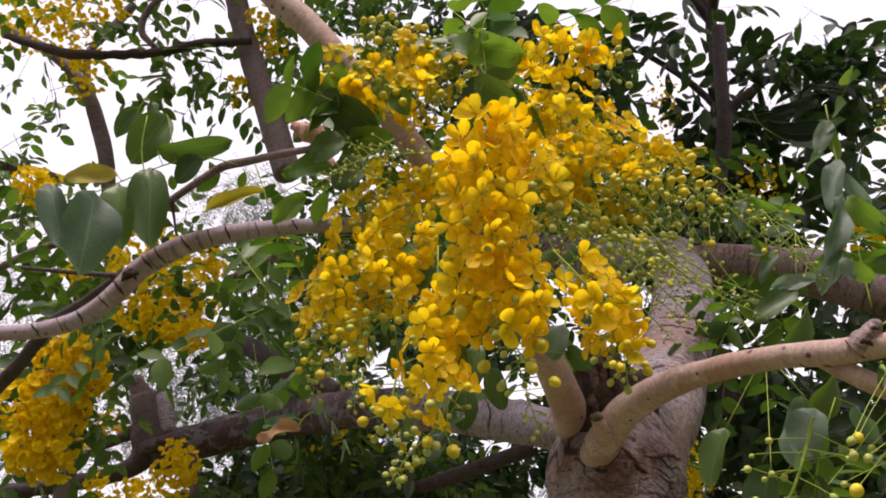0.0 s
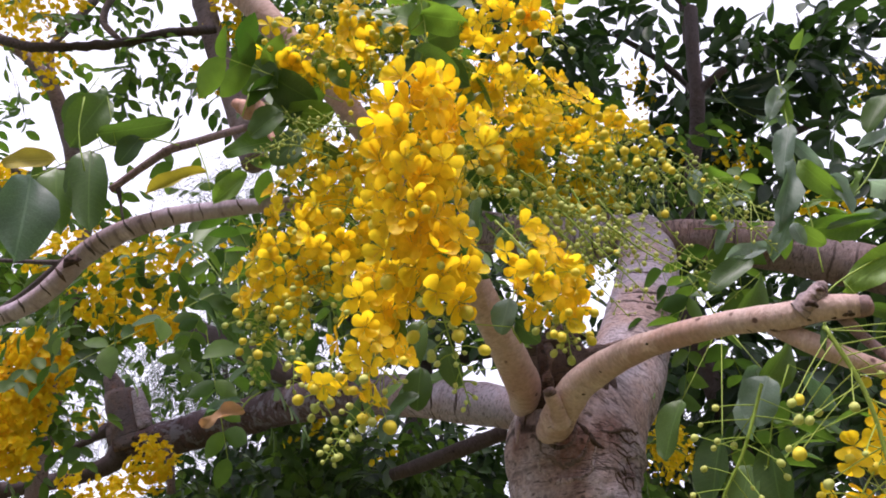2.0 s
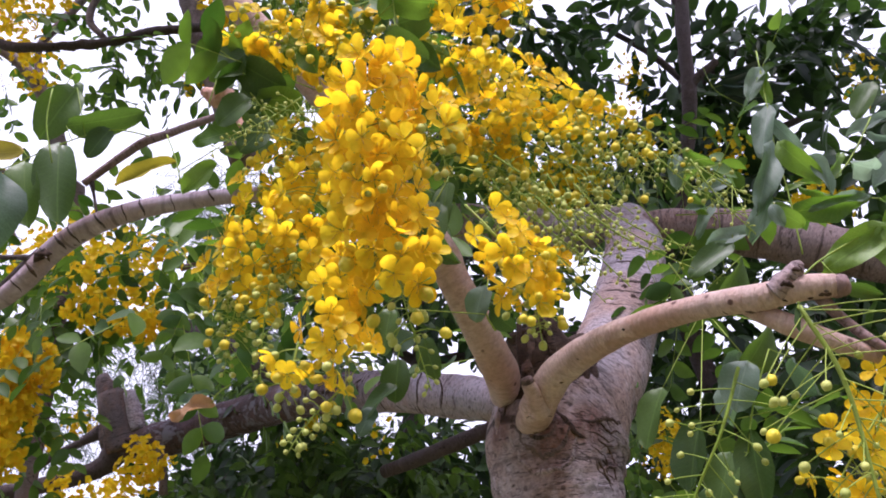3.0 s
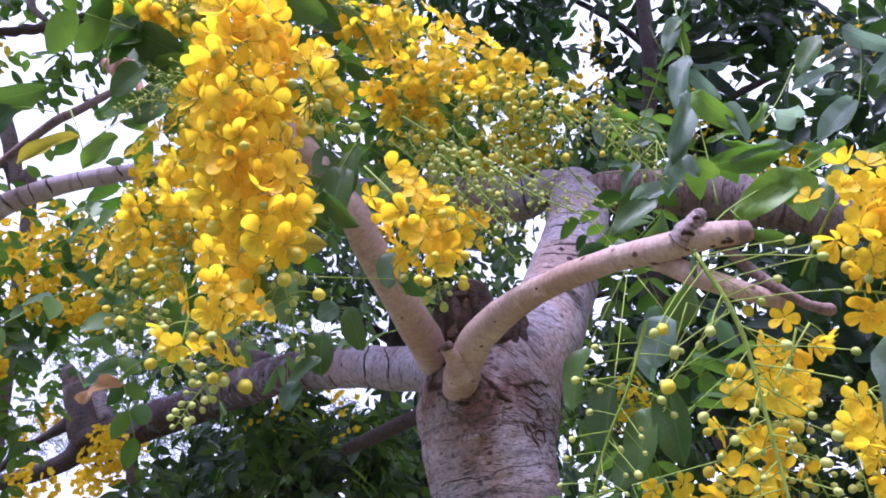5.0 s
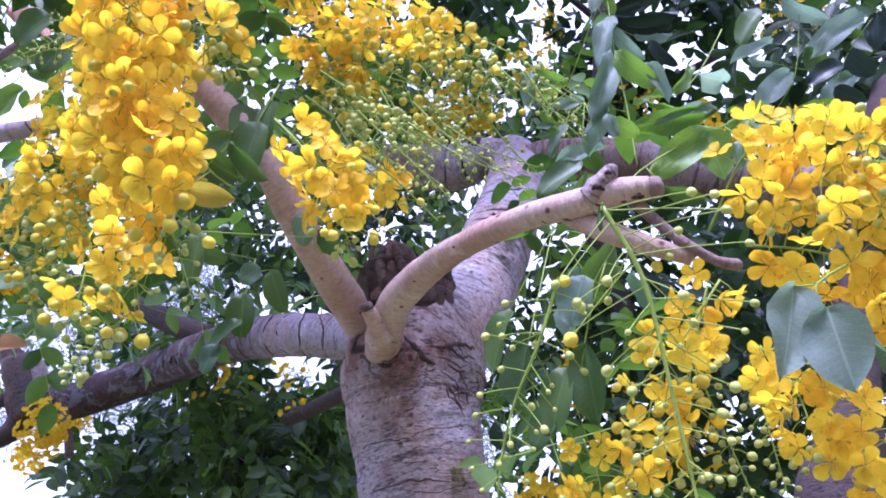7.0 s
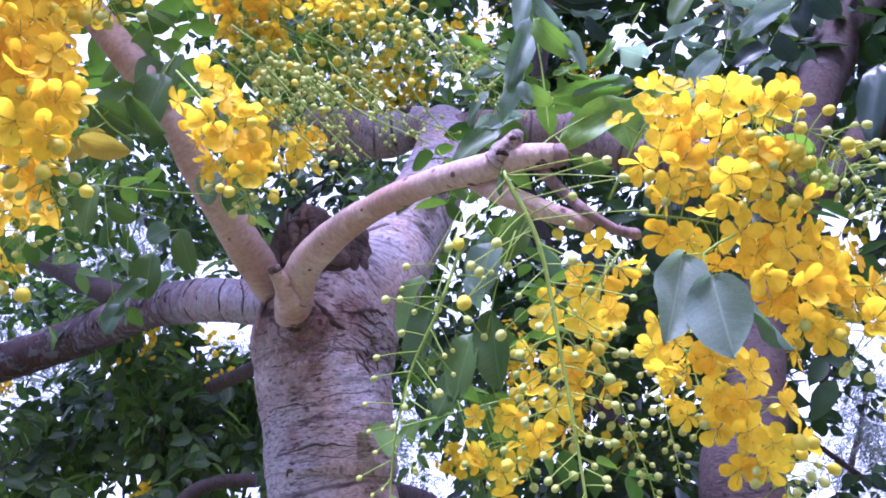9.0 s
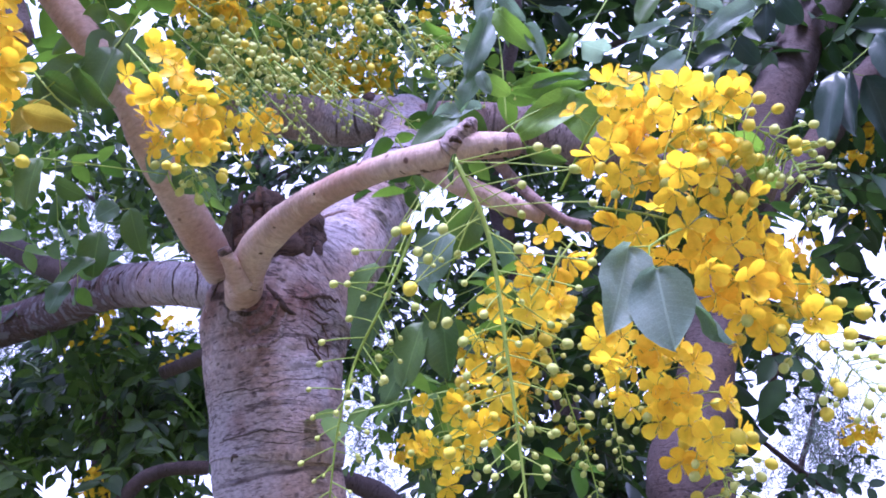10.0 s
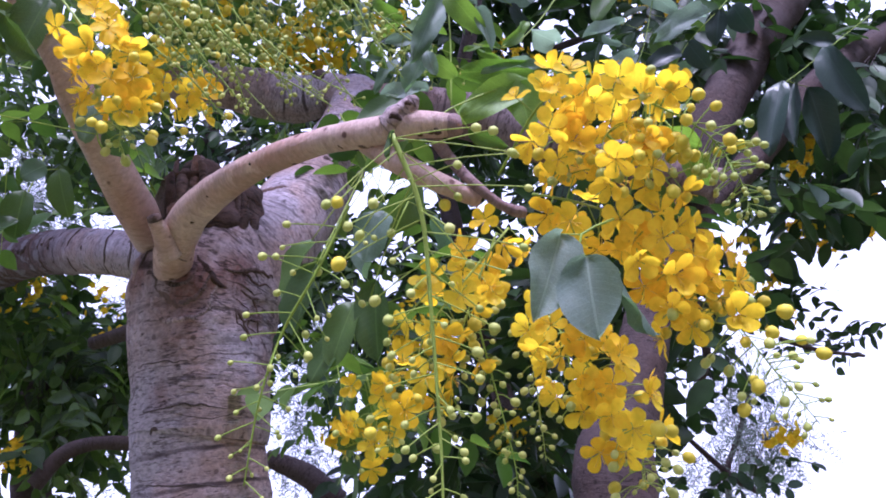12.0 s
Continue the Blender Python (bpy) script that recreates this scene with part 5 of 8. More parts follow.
raceme(tree, [(0.536, 1.528, 2.412), (0.589, 1.536, 2.322), (0.682, 1.544, 2.231)], (0, 0, 0), (0, 0.3, 1), (0.1, 1, 14), 0.0403, 0.7, 158)
raceme(tree, [(0.386, 1.477, 2.305), (0.465, 1.484, 2.221), (0.531, 1.493, 2.118)], (0, 0, 0), (0, 0.3, 1), (0.1, 1, 14), 0.0403, 0.7, 159)
raceme(tree, [(0.647, 1.685, 2.679), (0.735, 1.693, 2.585), (0.792, 1.704, 2.466)], (0, 0, 0), (0, 0.3, 1), (0.1, 1, 14), 0.0403, 0.7, 160)
raceme(tree, [(0.303, 1.531, 2.379), (0.374, 1.541, 2.257), (0.452, 1.552, 2.139)], (0, 0, 0), (0, 0.3, 1), (0.1, 1, 14), 0.0403, 0.7, 161)
raceme(tree, [(0.737, 1.692, 2.600), (0.677, 1.699, 2.517), (0.572, 1.707, 2.427)], (0, 0, 0), (0, 0.3, 1), (0.1, 1, 14), 0.0403, 0.7, 162)
raceme(tree, [(0.369, 1.883, 2.674), (0.400, 1.891, 2.582), (0.447, 1.899, 2.492)], (0, 0, 0), (0, 0.4, 0), (0.1, 1, 13), 0.0368, 0.65, 163)
raceme(tree, [(0.735, 1.412, 2.349), (0.763, 1.419, 2.262), (0.808, 1.427, 2.178)], (0, 0, 0), (0, 0.4, 2), (0.1, 1, 13), 0.0368, 0.65, 164)
raceme(tree, [(0.456, 1.884, 2.702), (0.518, 1.896, 2.559), (0.614, 1.908, 2.420)], (0, 0, 0), (0, 0.4, 2), (0.1, 1, 13), 0.0368, 0.65, 165)
raceme(tree, [(0.588, 1.564, 2.375), (0.651, 1.569, 2.310), (0.749, 1.575, 2.244)], (0, 0, 0), (0, 0.4, 2), (0.1, 1, 13), 0.0368, 0.65, 166)
raceme(tree, [(0.402, 1.849, 2.708), (0.439, 1.858, 2.603), (0.495, 1.867, 2.500)], (0, 0, 0), (0, 0.4, 2), (0.1, 1, 13), 0.0368, 0.65, 167)
raceme(tree, [(0.807, 1.577, 2.454), (0.872, 1.583, 2.383), (0.972, 1.589, 2.312)], (0, 0, 0), (0, 0.4, 1), (0.1, 1, 13), 0.0368, 0.65, 168)
raceme(tree, [(0.733, 1.617, 2.548), (0.809, 1.627, 2.429), (0.927, 1.637, 2.313)], (0, 0, 0), (0, 0.4, 1), (0.1, 1, 13), 0.0368, 0.65, 169)
raceme(tree, [(0.686, 1.675, 2.483), (0.740, 1.686, 2.357), (0.824, 1.697, 2.233)], (0, 0, 0), (0, 0.4, 0), (0.1, 1, 13), 0.0368, 0.65, 170)
raceme(tree, [(0.493, 1.796, 2.685), (0.531, 1.805, 2.577), (0.588, 1.815, 2.471)], (0, 0, 0), (0, 0.4, 0), (0.1, 1, 13), 0.0368, 0.65, 171)
raceme(tree, [(0.508, 1.395, 2.264), (0.574, 1.401, 2.191), (0.674, 1.408, 2.118)], (0, 0, 0), (0, 0.4, 0), (0.1, 1, 13), 0.0368, 0.65, 172)
raceme(tree, [(0.581, 1.815, 2.602), (0.642, 1.824, 2.500), (0.737, 1.832, 2.400)], (0, 0, 0), (0, 0.4, 0), (0.1, 1, 13), 0.0368, 0.65, 173)
raceme(tree, [(0.812, 1.754, 2.627), (0.900, 1.763, 2.525), (1.038, 1.772, 2.424)], (0, 0, 0), (0, 0.4, 0), (0.1, 1, 13), 0.0368, 0.65, 174)
raceme(tree, [(0.834, 1.785, 2.609), (0.860, 1.792, 2.525), (0.904, 1.799, 2.443)], (0, 0, 0), (0, 0.4, 1), (0.1, 1, 13), 0.0368, 0.65, 175)
raceme(tree, [(0.475, 1.460, 2.396), (0.503, 1.468, 2.305), (0.546, 1.475, 2.216)], (0, 0, 0), (0, 0.4, 0), (0.1, 1, 13), 0.0368, 0.65, 176)
raceme(tree, [(0.858, 1.833, 2.724), (0.902, 1.842, 2.619), (0.974, 1.851, 2.516)], (0, 0, 0), (0, 0.4, 0), (0.1, 1, 13), 0.0368, 0.65, 177)
raceme(tree, [(0.379, 1.863, 2.745), (0.408, 1.872, 2.642), (0.452, 1.881, 2.541)], (0, 0, 0), (0, 0.4, 1), (0.1, 1, 13), 0.0368, 0.65, 178)
# its leaves
leaf_spray(tree, [(1.092, 1.184, 1.942), (1.118, 1.177, 1.880), (1.117, 1.182, 1.821)], [((1.093, 1.186, 1.915), (1.148, 1.189, 1.876), 0.046, "lime", 30), ((1.124, 1.189, 1.878), (1.153, 1.194, 1.824), 0.038, "lime", 20), ((1.090, 1.228, 1.850), (1.097, 1.233, 1.790), 0.039, "green", 30)], 183)
leaf_spray(tree, [(0.814, 1.563, 2.015), (0.759, 1.583, 1.921), (0.727, 1.590, 1.843)], [((0.770, 1.564, 1.998), (0.718, 1.571, 1.920), 0.079, "pale", 30), ((0.743, 1.586, 1.881), (0.721, 1.598, 1.747), 0.068, "green", 20), ((0.706, 1.613, 1.855), (0.648, 1.622, 1.754), 0.062, "green", 20), ((0.676, 1.641, 1.807), (0.618, 1.647, 1.737), 0.049, "green", 20), ((0.876, 1.623, 2.016), (0.893, 1.630, 1.937), 0.063, "pale", 60)], 184)
leaf_spray(tree, [(0.151, 1.839, 2.303), (0.128, 1.844, 2.242), (0.105, 1.849, 2.182)], [((0.169, 1.783, 2.249), (0.122, 1.785, 2.230), 0.049, "pale", 20), ((0.188, 1.795, 2.247), (0.201, 1.804, 2.149), 0.054, "green", 20), ((0.129, 1.799, 2.205), (0.107, 1.807, 2.113), 0.067, "green", 20), ((0.117, 1.804, 2.147), (0.026, 1.809, 2.088), 0.048, "green", 50), ((0.066, 1.808, 2.106), (0.026, 1.812, 2.054), 0.048, "pale", 30), ((0.031, 1.834, 2.353), (0.085, 1.838, 2.309), 0.047, "green", 30)], 185)
leaf_spray(tree, [(0.165, 1.305, 2.208), (0.196, 1.309, 2.159), (0.225, 1.312, 2.129)], [((0.180, 1.306, 2.197), (0.226, 1.310, 2.147), 0.049, "green", 20), ((0.229, 1.293, 2.204), (0.266, 1.300, 2.126), 0.044, "green", 50), ((0.151, 1.310, 2.144), (0.218, 1.313, 2.111), 0.040, "old", 20)], 186)
leaf_spray(tree, [(-0.077, 1.323, 2.693), (-0.121, 1.304, 2.634), (-0.139, 1.288, 2.534)], [((-0.075, 1.305, 2.614), (-0.149, 1.300, 2.674), 0.080, "green", 20), ((-0.086, 1.303, 2.644), (-0.009, 1.310, 2.565), 0.080, "green", 30), ((-0.032, 1.328, 2.629), (-0.081, 1.335, 2.551), 0.069, "green", 30), ((0.044, 1.268, 2.625), (0.063, 1.273, 2.567), 0.049, "lime", 20)], 190)
leaf_spray(tree, [(0.223, 1.225, 2.713), (0.224, 1.232, 2.626), (0.208, 1.237, 2.573)], [((0.219, 1.227, 2.684), (0.304, 1.231, 2.644), 0.067, "lime", 30), ((0.200, 1.234, 2.601), (0.267, 1.241, 2.526), 0.059, "green", 20), ((0.195, 1.253, 2.667), (0.247, 1.247, 2.734), 0.056, "lime", 30), ((0.248, 1.309, 2.853), (0.305, 1.312, 2.814), 0.061, "pale", 20), ((0.166, 1.305, 2.897), (0.241, 1.304, 2.904), 0.037, "lime", 50)], 192)
leaf_spray(tree, [(0.736, 1.718, 2.305), (0.758, 1.723, 2.247), (0.780, 1.728, 2.192)], [((0.845, 1.604, 2.234), (0.764, 1.615, 2.111), 0.062, "green", -50), ((0.640, 1.514, 1.886), (0.583, 1.523, 1.782), 0.073, "green", 45), ((0.856, 1.617, 2.086), (0.767, 1.626, 1.974), 0.070, "green", -45), ((0.655, 1.742, 2.036), (0.583, 1.751, 1.931), 0.069, "green", 50), ((0.786, 1.621, 2.038), (0.718, 1.632, 1.916), 0.060, "pale", 50)], 194)
leaf_spray(tree, [(-0.531, 1.435, 2.782), (-0.536, 1.443, 2.692), (-0.515, 1.452, 2.589)], [], 196)
leaf_spray(tree, [(-0.135, 1.347, 2.692), (-0.073, 1.332, 2.590), (-0.018, 1.318, 2.470)], [((-0.117, 1.327, 2.639), (-0.162, 1.320, 2.718), 0.067, "green", 20), ((-0.106, 1.328, 2.637), (-0.037, 1.325, 2.669), 0.067, "green", 30), ((-0.068, 1.311, 2.556), (-0.134, 1.314, 2.514), 0.065, "green", 40), ((-0.063, 1.333, 2.575), (0.024, 1.335, 2.548), 0.070, "lime", 30), ((-0.027, 1.316, 2.497), (-0.092, 1.320, 2.444), 0.064, "green", 30), ((-0.016, 1.363, 2.506), (0.046, 1.368, 2.445), 0.061, "green", 40), ((-0.169, 1.344, 2.727), (-0.110, 1.341, 2.762), 0.058, "lime", 20)], 197)
leaf_spray(tree, [(0.202, 1.314, 2.793), (0.227, 1.322, 2.698), (0.252, 1.307, 2.599)], [((0.222, 1.317, 2.759), (0.156, 1.313, 2.801), 0.065, "lime", 30), ((0.228, 1.299, 2.689), (0.310, 1.298, 2.705), 0.067, "green", 20), ((0.236, 1.302, 2.658), (0.176, 1.306, 2.612), 0.062, "green", 40), ((0.249, 1.271, 2.594), (0.289, 1.276, 2.533), 0.054, "green", 20), ((0.215, 1.313, 2.807), (0.270, 1.316, 2.766), 0.059, "lime", 40)], 198)
leaf_spray(tree, [(0.028, 1.362, 2.793), (0.028, 1.345, 2.709), (0.040, 1.327, 2.642)], [((0.033, 1.321, 2.715), (-0.004, 1.327, 2.649), 0.050, "lime", 30), ((0.043, 1.323, 2.684), (0.073, 1.329, 2.622), 0.045, "green", 20)], 199)
leaf_spray(tree, [(0.099, 1.299, 2.271), (0.092, 1.307, 2.185), (0.094, 1.314, 2.103)], [((0.089, 1.360, 2.265), (0.046, 1.364, 2.216), 0.050, "green", 60), ((0.094, 1.274, 2.144), (0.105, 1.281, 2.064), 0.051, "green", 30), ((0.097, 1.301, 2.116), (0.126, 1.308, 2.034), 0.055, "green", 50), ((0.092, 1.363, 2.231), (0.133, 1.366, 2.192), 0.040, "green", 60)], 200)
leaf_spray(tree, [(0.333, 1.486, 2.206), (0.312, 1.491, 2.141), (0.326, 1.495, 2.094)], [((0.319, 1.488, 2.185), (0.289, 1.493, 2.122), 0.052, "pale", 30), ((0.323, 1.492, 2.139), (0.356, 1.496, 2.090), 0.046, "green", 40), ((0.153, 1.374, 2.104), (0.127, 1.381, 2.028), 0.048, "green", 30)], 201)
leaf_spray(tree, [(0.728, 1.208, 1.936), (0.726, 1.209, 1.931), (0.724, 1.209, 1.926)], [((0.731, 1.208, 1.935), (0.714, 1.212, 1.896), 0.010, "green", 40)], 202)
leaf_spray(tree, [(-0.165, 1.550, 2.087), (-0.187, 1.550, 2.075), (-0.201, 1.550, 2.057)], [((-0.197, 1.550, 2.058), (-0.283, 1.550, 2.047), 0.030, "dry", 35), ((-0.205, 1.560, 2.077), (-0.272, 1.560, 2.072), 0.022, "pale", 50)], 203, label='dry tan leaf hanging under the flowers')
leaf_spray(tree, [(-0.337, 1.500, 2.668), (-0.408, 1.500, 2.699), (-0.471, 1.500, 2.697), (-0.568, 1.500, 2.666), (-0.651, 1.500, 2.631), (-0.737, 1.500, 2.632)], [((-0.514, 1.500, 2.842), (-0.584, 1.500, 2.714), 0.092, "green", 15), ((-0.525, 1.500, 2.731), (-0.356, 1.500, 2.725), 0.066, "green", 25), ((-0.610, 1.500, 2.673), (-0.740, 1.500, 2.690), 0.050, "old", 25), ((-0.639, 1.470, 2.607), (-0.631, 1.470, 2.413), 0.116, "pale", -10), ((-0.533, 1.500, 2.683), (-0.522, 1.500, 2.488), 0.090, "green", 20), ((-0.603, 1.500, 2.643), (-0.586, 1.500, 2.486), 0.082, "green", 30), ((-0.424, 1.500, 2.704), (-0.473, 1.500, 2.640), 0.055, "green", 30), ((-0.736, 1.460, 2.632), (-0.688, 1.460, 2.471), 0.063, "pale", 20)], 187, label='leaf spray with one broad grey-green leaflet')
leaf_spray(tree, [(-0.291, 1.480, 2.647), (-0.268, 1.480, 2.575), (-0.256, 1.480, 2.514)], [((-0.267, 1.480, 2.569), (-0.401, 1.480, 2.545), 0.036, "old", 35), ((-0.098, 1.420, 2.578), (-0.220, 1.420, 2.575), 0.054, "lime", 30), ((-0.163, 1.420, 2.500), (-0.232, 1.420, 2.445), 0.048, "lime", 30)], 189)
leaf_spray(tree, [(-0.754, 1.900, 3.328), (-0.779, 1.900, 3.273), (-0.790, 1.900, 3.217)], [((-0.789, 1.900, 3.263), (-0.838, 1.900, 3.162), 0.062, "green", 20), ((-0.731, 1.900, 3.278), (-0.741, 1.900, 3.210), 0.035, "green", 30)], 188)
leaf_spray(tree, [(0.973, 1.150, 1.762), (0.926, 1.150, 1.744), (0.924, 1.150, 1.713), (0.962, 1.150, 1.691)], [((0.906, 1.165, 1.753), (0.856, 1.155, 1.650), 0.064, "silver", -25), ((0.921, 1.140, 1.710), (0.904, 1.130, 1.613), 0.078, "silver", 8), ((0.960, 1.150, 1.690), (0.975, 1.150, 1.608), 0.023, "pale", 55)], 191, label='pair of broad blue-grey leaflets among the flowers')
leaf_spray(tree, [(0.975, 1.470, 2.648), (0.948, 1.470, 2.501), (0.930, 1.470, 2.408), (0.916, 1.470, 2.285), (0.902, 1.470, 2.195), (0.895, 1.470, 2.149)], [((0.951, 1.470, 2.499), (0.884, 1.450, 2.371), 0.045, "pale", 25), ((0.913, 1.450, 2.394), (0.844, 1.430, 2.236), 0.043, "pale", -25), ((0.943, 1.470, 2.462), (0.973, 1.470, 2.379), 0.029, "silver", 15), ((0.921, 1.440, 2.383), (0.963, 1.440, 2.284), 0.047, "lime", 20), ((0.969, 1.440, 2.341), (0.984, 1.440, 2.257), 0.031, "silver", -20), ((0.971, 1.470, 2.600), (0.918, 1.470, 2.531), 0.039, "silver", 20), ((0.968, 1.470, 2.584), (0.951, 1.470, 2.509), 0.027, "lime", 30), ((0.878, 1.460, 2.272), (0.817, 1.480, 2.197), 0.043, "pale", 30), ((0.862, 1.440, 2.244), (0.866, 1.440, 2.197), 0.026, "silver", 10), ((0.869, 1.440, 2.230), (0.901, 1.440, 2.188), 0.036, "lime", 20)], 180, label='grey-green leaf spray hanging over the pink limb')
leaf_spray(tree, [(1.240, 1.620, 2.546), (1.174, 1.620, 2.465), (1.118, 1.620, 2.411), (1.078, 1.620, 2.391), (1.014, 1.620, 2.402)], [((1.079, 1.620, 2.397), (1.156, 1.620, 2.462), 0.031, "lime", 30), ((1.138, 1.600, 2.420), (1.217, 1.650, 2.418), 0.061, "silver", 20), ((1.072, 1.620, 2.393), (0.995, 1.620, 2.400), 0.021, "lime", 50), ((1.023, 1.620, 2.391), (1.071, 1.620, 2.352), 0.024, "lime", 50)], 181)
leaf_spray(tree, [(1.258, 1.620, 2.326), (1.200, 1.620, 2.325), (1.149, 1.620, 2.340), (1.069, 1.620, 2.328)], [((1.155, 1.620, 2.342), (0.966, 1.590, 2.300), 0.056, "lime", -25), ((1.145, 1.600, 2.331), (1.015, 1.580, 2.319), 0.025, "silver", 30), ((1.231, 1.580, 2.294), (1.133, 1.580, 2.257), 0.041, "lime", 35), ((1.206, 1.600, 2.293), (1.164, 1.600, 2.324), 0.027, "lime", 40)], 195)
leaf_spray(tree, [(1.079, 1.373, 2.160), (1.020, 1.373, 2.134), (0.980, 1.373, 2.126), (0.860, 1.373, 2.077), (0.786, 1.373, 2.019)], [((1.011, 1.373, 2.129), (0.879, 1.373, 2.071), 0.058, "lime", 10), ((0.985, 1.373, 2.127), (0.990, 1.373, 2.041), 0.064, "lime", -15), ((0.886, 1.373, 2.039), (0.942, 1.373, 1.999), 0.031, "green", 30), ((1.034, 1.360, 2.094), (1.007, 1.360, 2.043), 0.033, "green", 30), ((1.086, 1.380, 2.130), (1.043, 1.380, 2.099), 0.032, "green", 20)], 193, label='broad lime-green leaves hanging by the broken limb')
leaf_spray(tree, [(1.368, 1.460, 2.136), (1.316, 1.460, 2.164), (1.234, 1.460, 2.197)], [((1.320, 1.460, 2.160), (1.150, 1.460, 2.207), 0.045, "lime", 45), ((1.348, 1.460, 2.140), (1.252, 1.460, 2.116), 0.046, "green", 20), ((1.189, 1.430, 2.071), (1.225, 1.430, 2.017), 0.042, "green", 20)], 196)
leaf_spray(tree, [(0.705, 1.680, 2.702), (0.776, 1.680, 2.638), (0.830, 1.680, 2.575), (0.879, 1.680, 2.504), (0.914, 1.680, 2.457)], [((0.832, 1.670, 2.566), (0.881, 1.670, 2.503), 0.033, "lime", 30), ((0.816, 1.670, 2.553), (0.786, 1.670, 2.470), 0.038, "pale", 20), ((0.921, 1.700, 2.475), (0.848, 1.700, 2.476), 0.032, "silver", 20), ((0.868, 1.700, 2.426), (0.807, 1.700, 2.356), 0.029, "pale", 30), ((0.913, 1.660, 2.317), (0.811, 1.660, 2.315), 0.040, "silver", 35), ((0.861, 1.660, 2.302), (0.752, 1.660, 2.241), 0.054, "green", 30), ((0.821, 1.680, 2.453), (0.833, 1.680, 2.389), 0.029, "lime", 40), ((0.839, 1.680, 2.403), (0.796, 1.680, 2.417), 0.022, "pale", 50)], 182)
leaf_spray(tree, [(0.296, 1.420, 2.414), (0.262, 1.420, 2.355), (0.213, 1.420, 2.289), (0.170, 1.420, 2.271)], [((0.258, 1.400, 2.321), (0.210, 1.400, 2.213), 0.068, "green", 20), ((0.210, 1.400, 2.302), (0.134, 1.400, 2.232), 0.064, "green", 30), ((0.281, 1.420, 2.378), (0.253, 1.420, 2.285), 0.048, "green", 40), ((0.166, 1.380, 2.203), (0.109, 1.380, 2.161), 0.045, "old", 30), ((0.170, 1.420, 2.271), (0.138, 1.420, 2.176), 0.046, "green", 20)], 207)
# leafy fill inside its crown
fill = Cloud(5, True)
fill.clump((0.072, 1.504, 2.689), (0.174, 0.14, 0.112), 9, 0.085, 0.56, 4, 0.24)
fill.clump((0.270, 1.487, 2.882), (0.157, 0.14, 0.078), 8, 0.085, 0.56, 4, 0.24)
fill.clump((-0.296, 1.945, 2.466), (0.170, 0.24, 0.128), 10, 0.085, 0.56, 4, 0.24)
fill.clump((0.352, 1.845, 2.230), (0.102, 0.18, 0.077), 4, 0.085, 0.56, 4, 0.24)
fill.clump((0.865, 3.265, 3.895), (0.416, 0.24, 0.156), 14, 0.085, 0.56, 4, 0.24)
fill.clump((0.486, 3.151, 3.823), (0.295, 0.24, 0.148), 10, 0.085, 0.56, 4, 0.24)
fill.clump((0.893, 1.703, 2.473), (0.111, 0.18, 0.074), 5, 0.085, 0.56, 4, 0.24)
fill.clump((0.080, 1.926, 2.681), (0.158, 0.18, 0.119), 7, 0.085, 0.56, 4, 0.24)
fill.clump((0.780, 1.878, 1.848), (0.137, 0.24, 0.183), 9, 0.085, 0.56, 4, 0.24)
fill.clump((-0.042, 2.057, 2.559), (0.081, 0.18, 0.081), 4, 0.085, 0.56, 4, 0.24)
fill.clump((0.884, 2.189, 2.428), (0.106, 0.18, 0.061), 6, 0.085, 0.56, 4, 0.24)
fill.clump((0.796, 3.766, 2.300), (0.123, 0.24, 0.196), 5, 0.085, 0.56, 4, 0.24)
fill.clump((0.550, 2.936, 3.530), (0.354, 0.24, 0.133), 16, 0.08, 0.56, 4, 0.26)
fill.clump((0.992, 2.938, 3.503), (0.274, 0.24, 0.137), 12, 0.08, 0.56, 4, 0.26)
fill.clump((0.319, 2.705, 3.416), (0.240, 0.24, 0.100), 10, 0.08, 0.56, 4, 0.26)
fill.clump((1.308, 2.945, 3.420), (0.139, 0.24, 0.139), 6, 0.08, 0.56, 4, 0.26)
fill.clump((0.736, 2.971, 3.127), (0.237, 0.24, 0.129), 8, 0.08, 0.56, 4, 0.26)
fill.clump((-0.965, 2.722, 3.217), (0.242, 0.24, 0.132), 10, 0.08, 0.56, 4, 0.26)
fill.clump((-1.157, 2.747, 2.932), (0.126, 0.24, 0.126), 7, 0.08, 0.56, 4, 0.26)
fill.clump((-1.379, 2.482, 3.215), (0.123, 0.24, 0.103), 6, 0.08, 0.56, 4, 0.26)
fill.clump((-0.626, 2.503, 2.975), (0.119, 0.24, 0.119), 5, 0.08, 0.56, 4, 0.26)
fill.clump((-0.376, 2.261, 2.977), (0.073, 0.24, 0.073), 4, 0.08, 0.56, 4, 0.26)
fill.clump((0.805, 3.995, 2.441), (0.183, 0.24, 0.235), 9, 0.05, 0.6, 5, 0.3)
fill.clump((0.882, 3.507, 2.506), (0.141, 0.24, 0.141), 7, 0.06, 0.6, 5, 0.3)
fill.clump((0.188, 2.300, 3.134), (0.120, 0.2, 0.120), 9, 0.085, 0.56, 4, 0.24)
fill.clump((0.382, 2.600, 3.300), (0.158, 0.2, 0.158), 9, 0.085, 0.56, 4, 0.24)
fill.clump((0.669, 2.700, 3.435), (0.168, 0.2, 0.168), 9, 0.085, 0.56, 4, 0.24)
fill.make("leaves", CROWN, tree, "green oval leaflets between the flowers", STALK)
# ---- the second tree, with dark limbs that hold some painted shade ----
second = rig("golden_shower_tree", (1.246, 2.379, 0), "golden shower tree close to the first, dark limbs with painted shade", "tree")
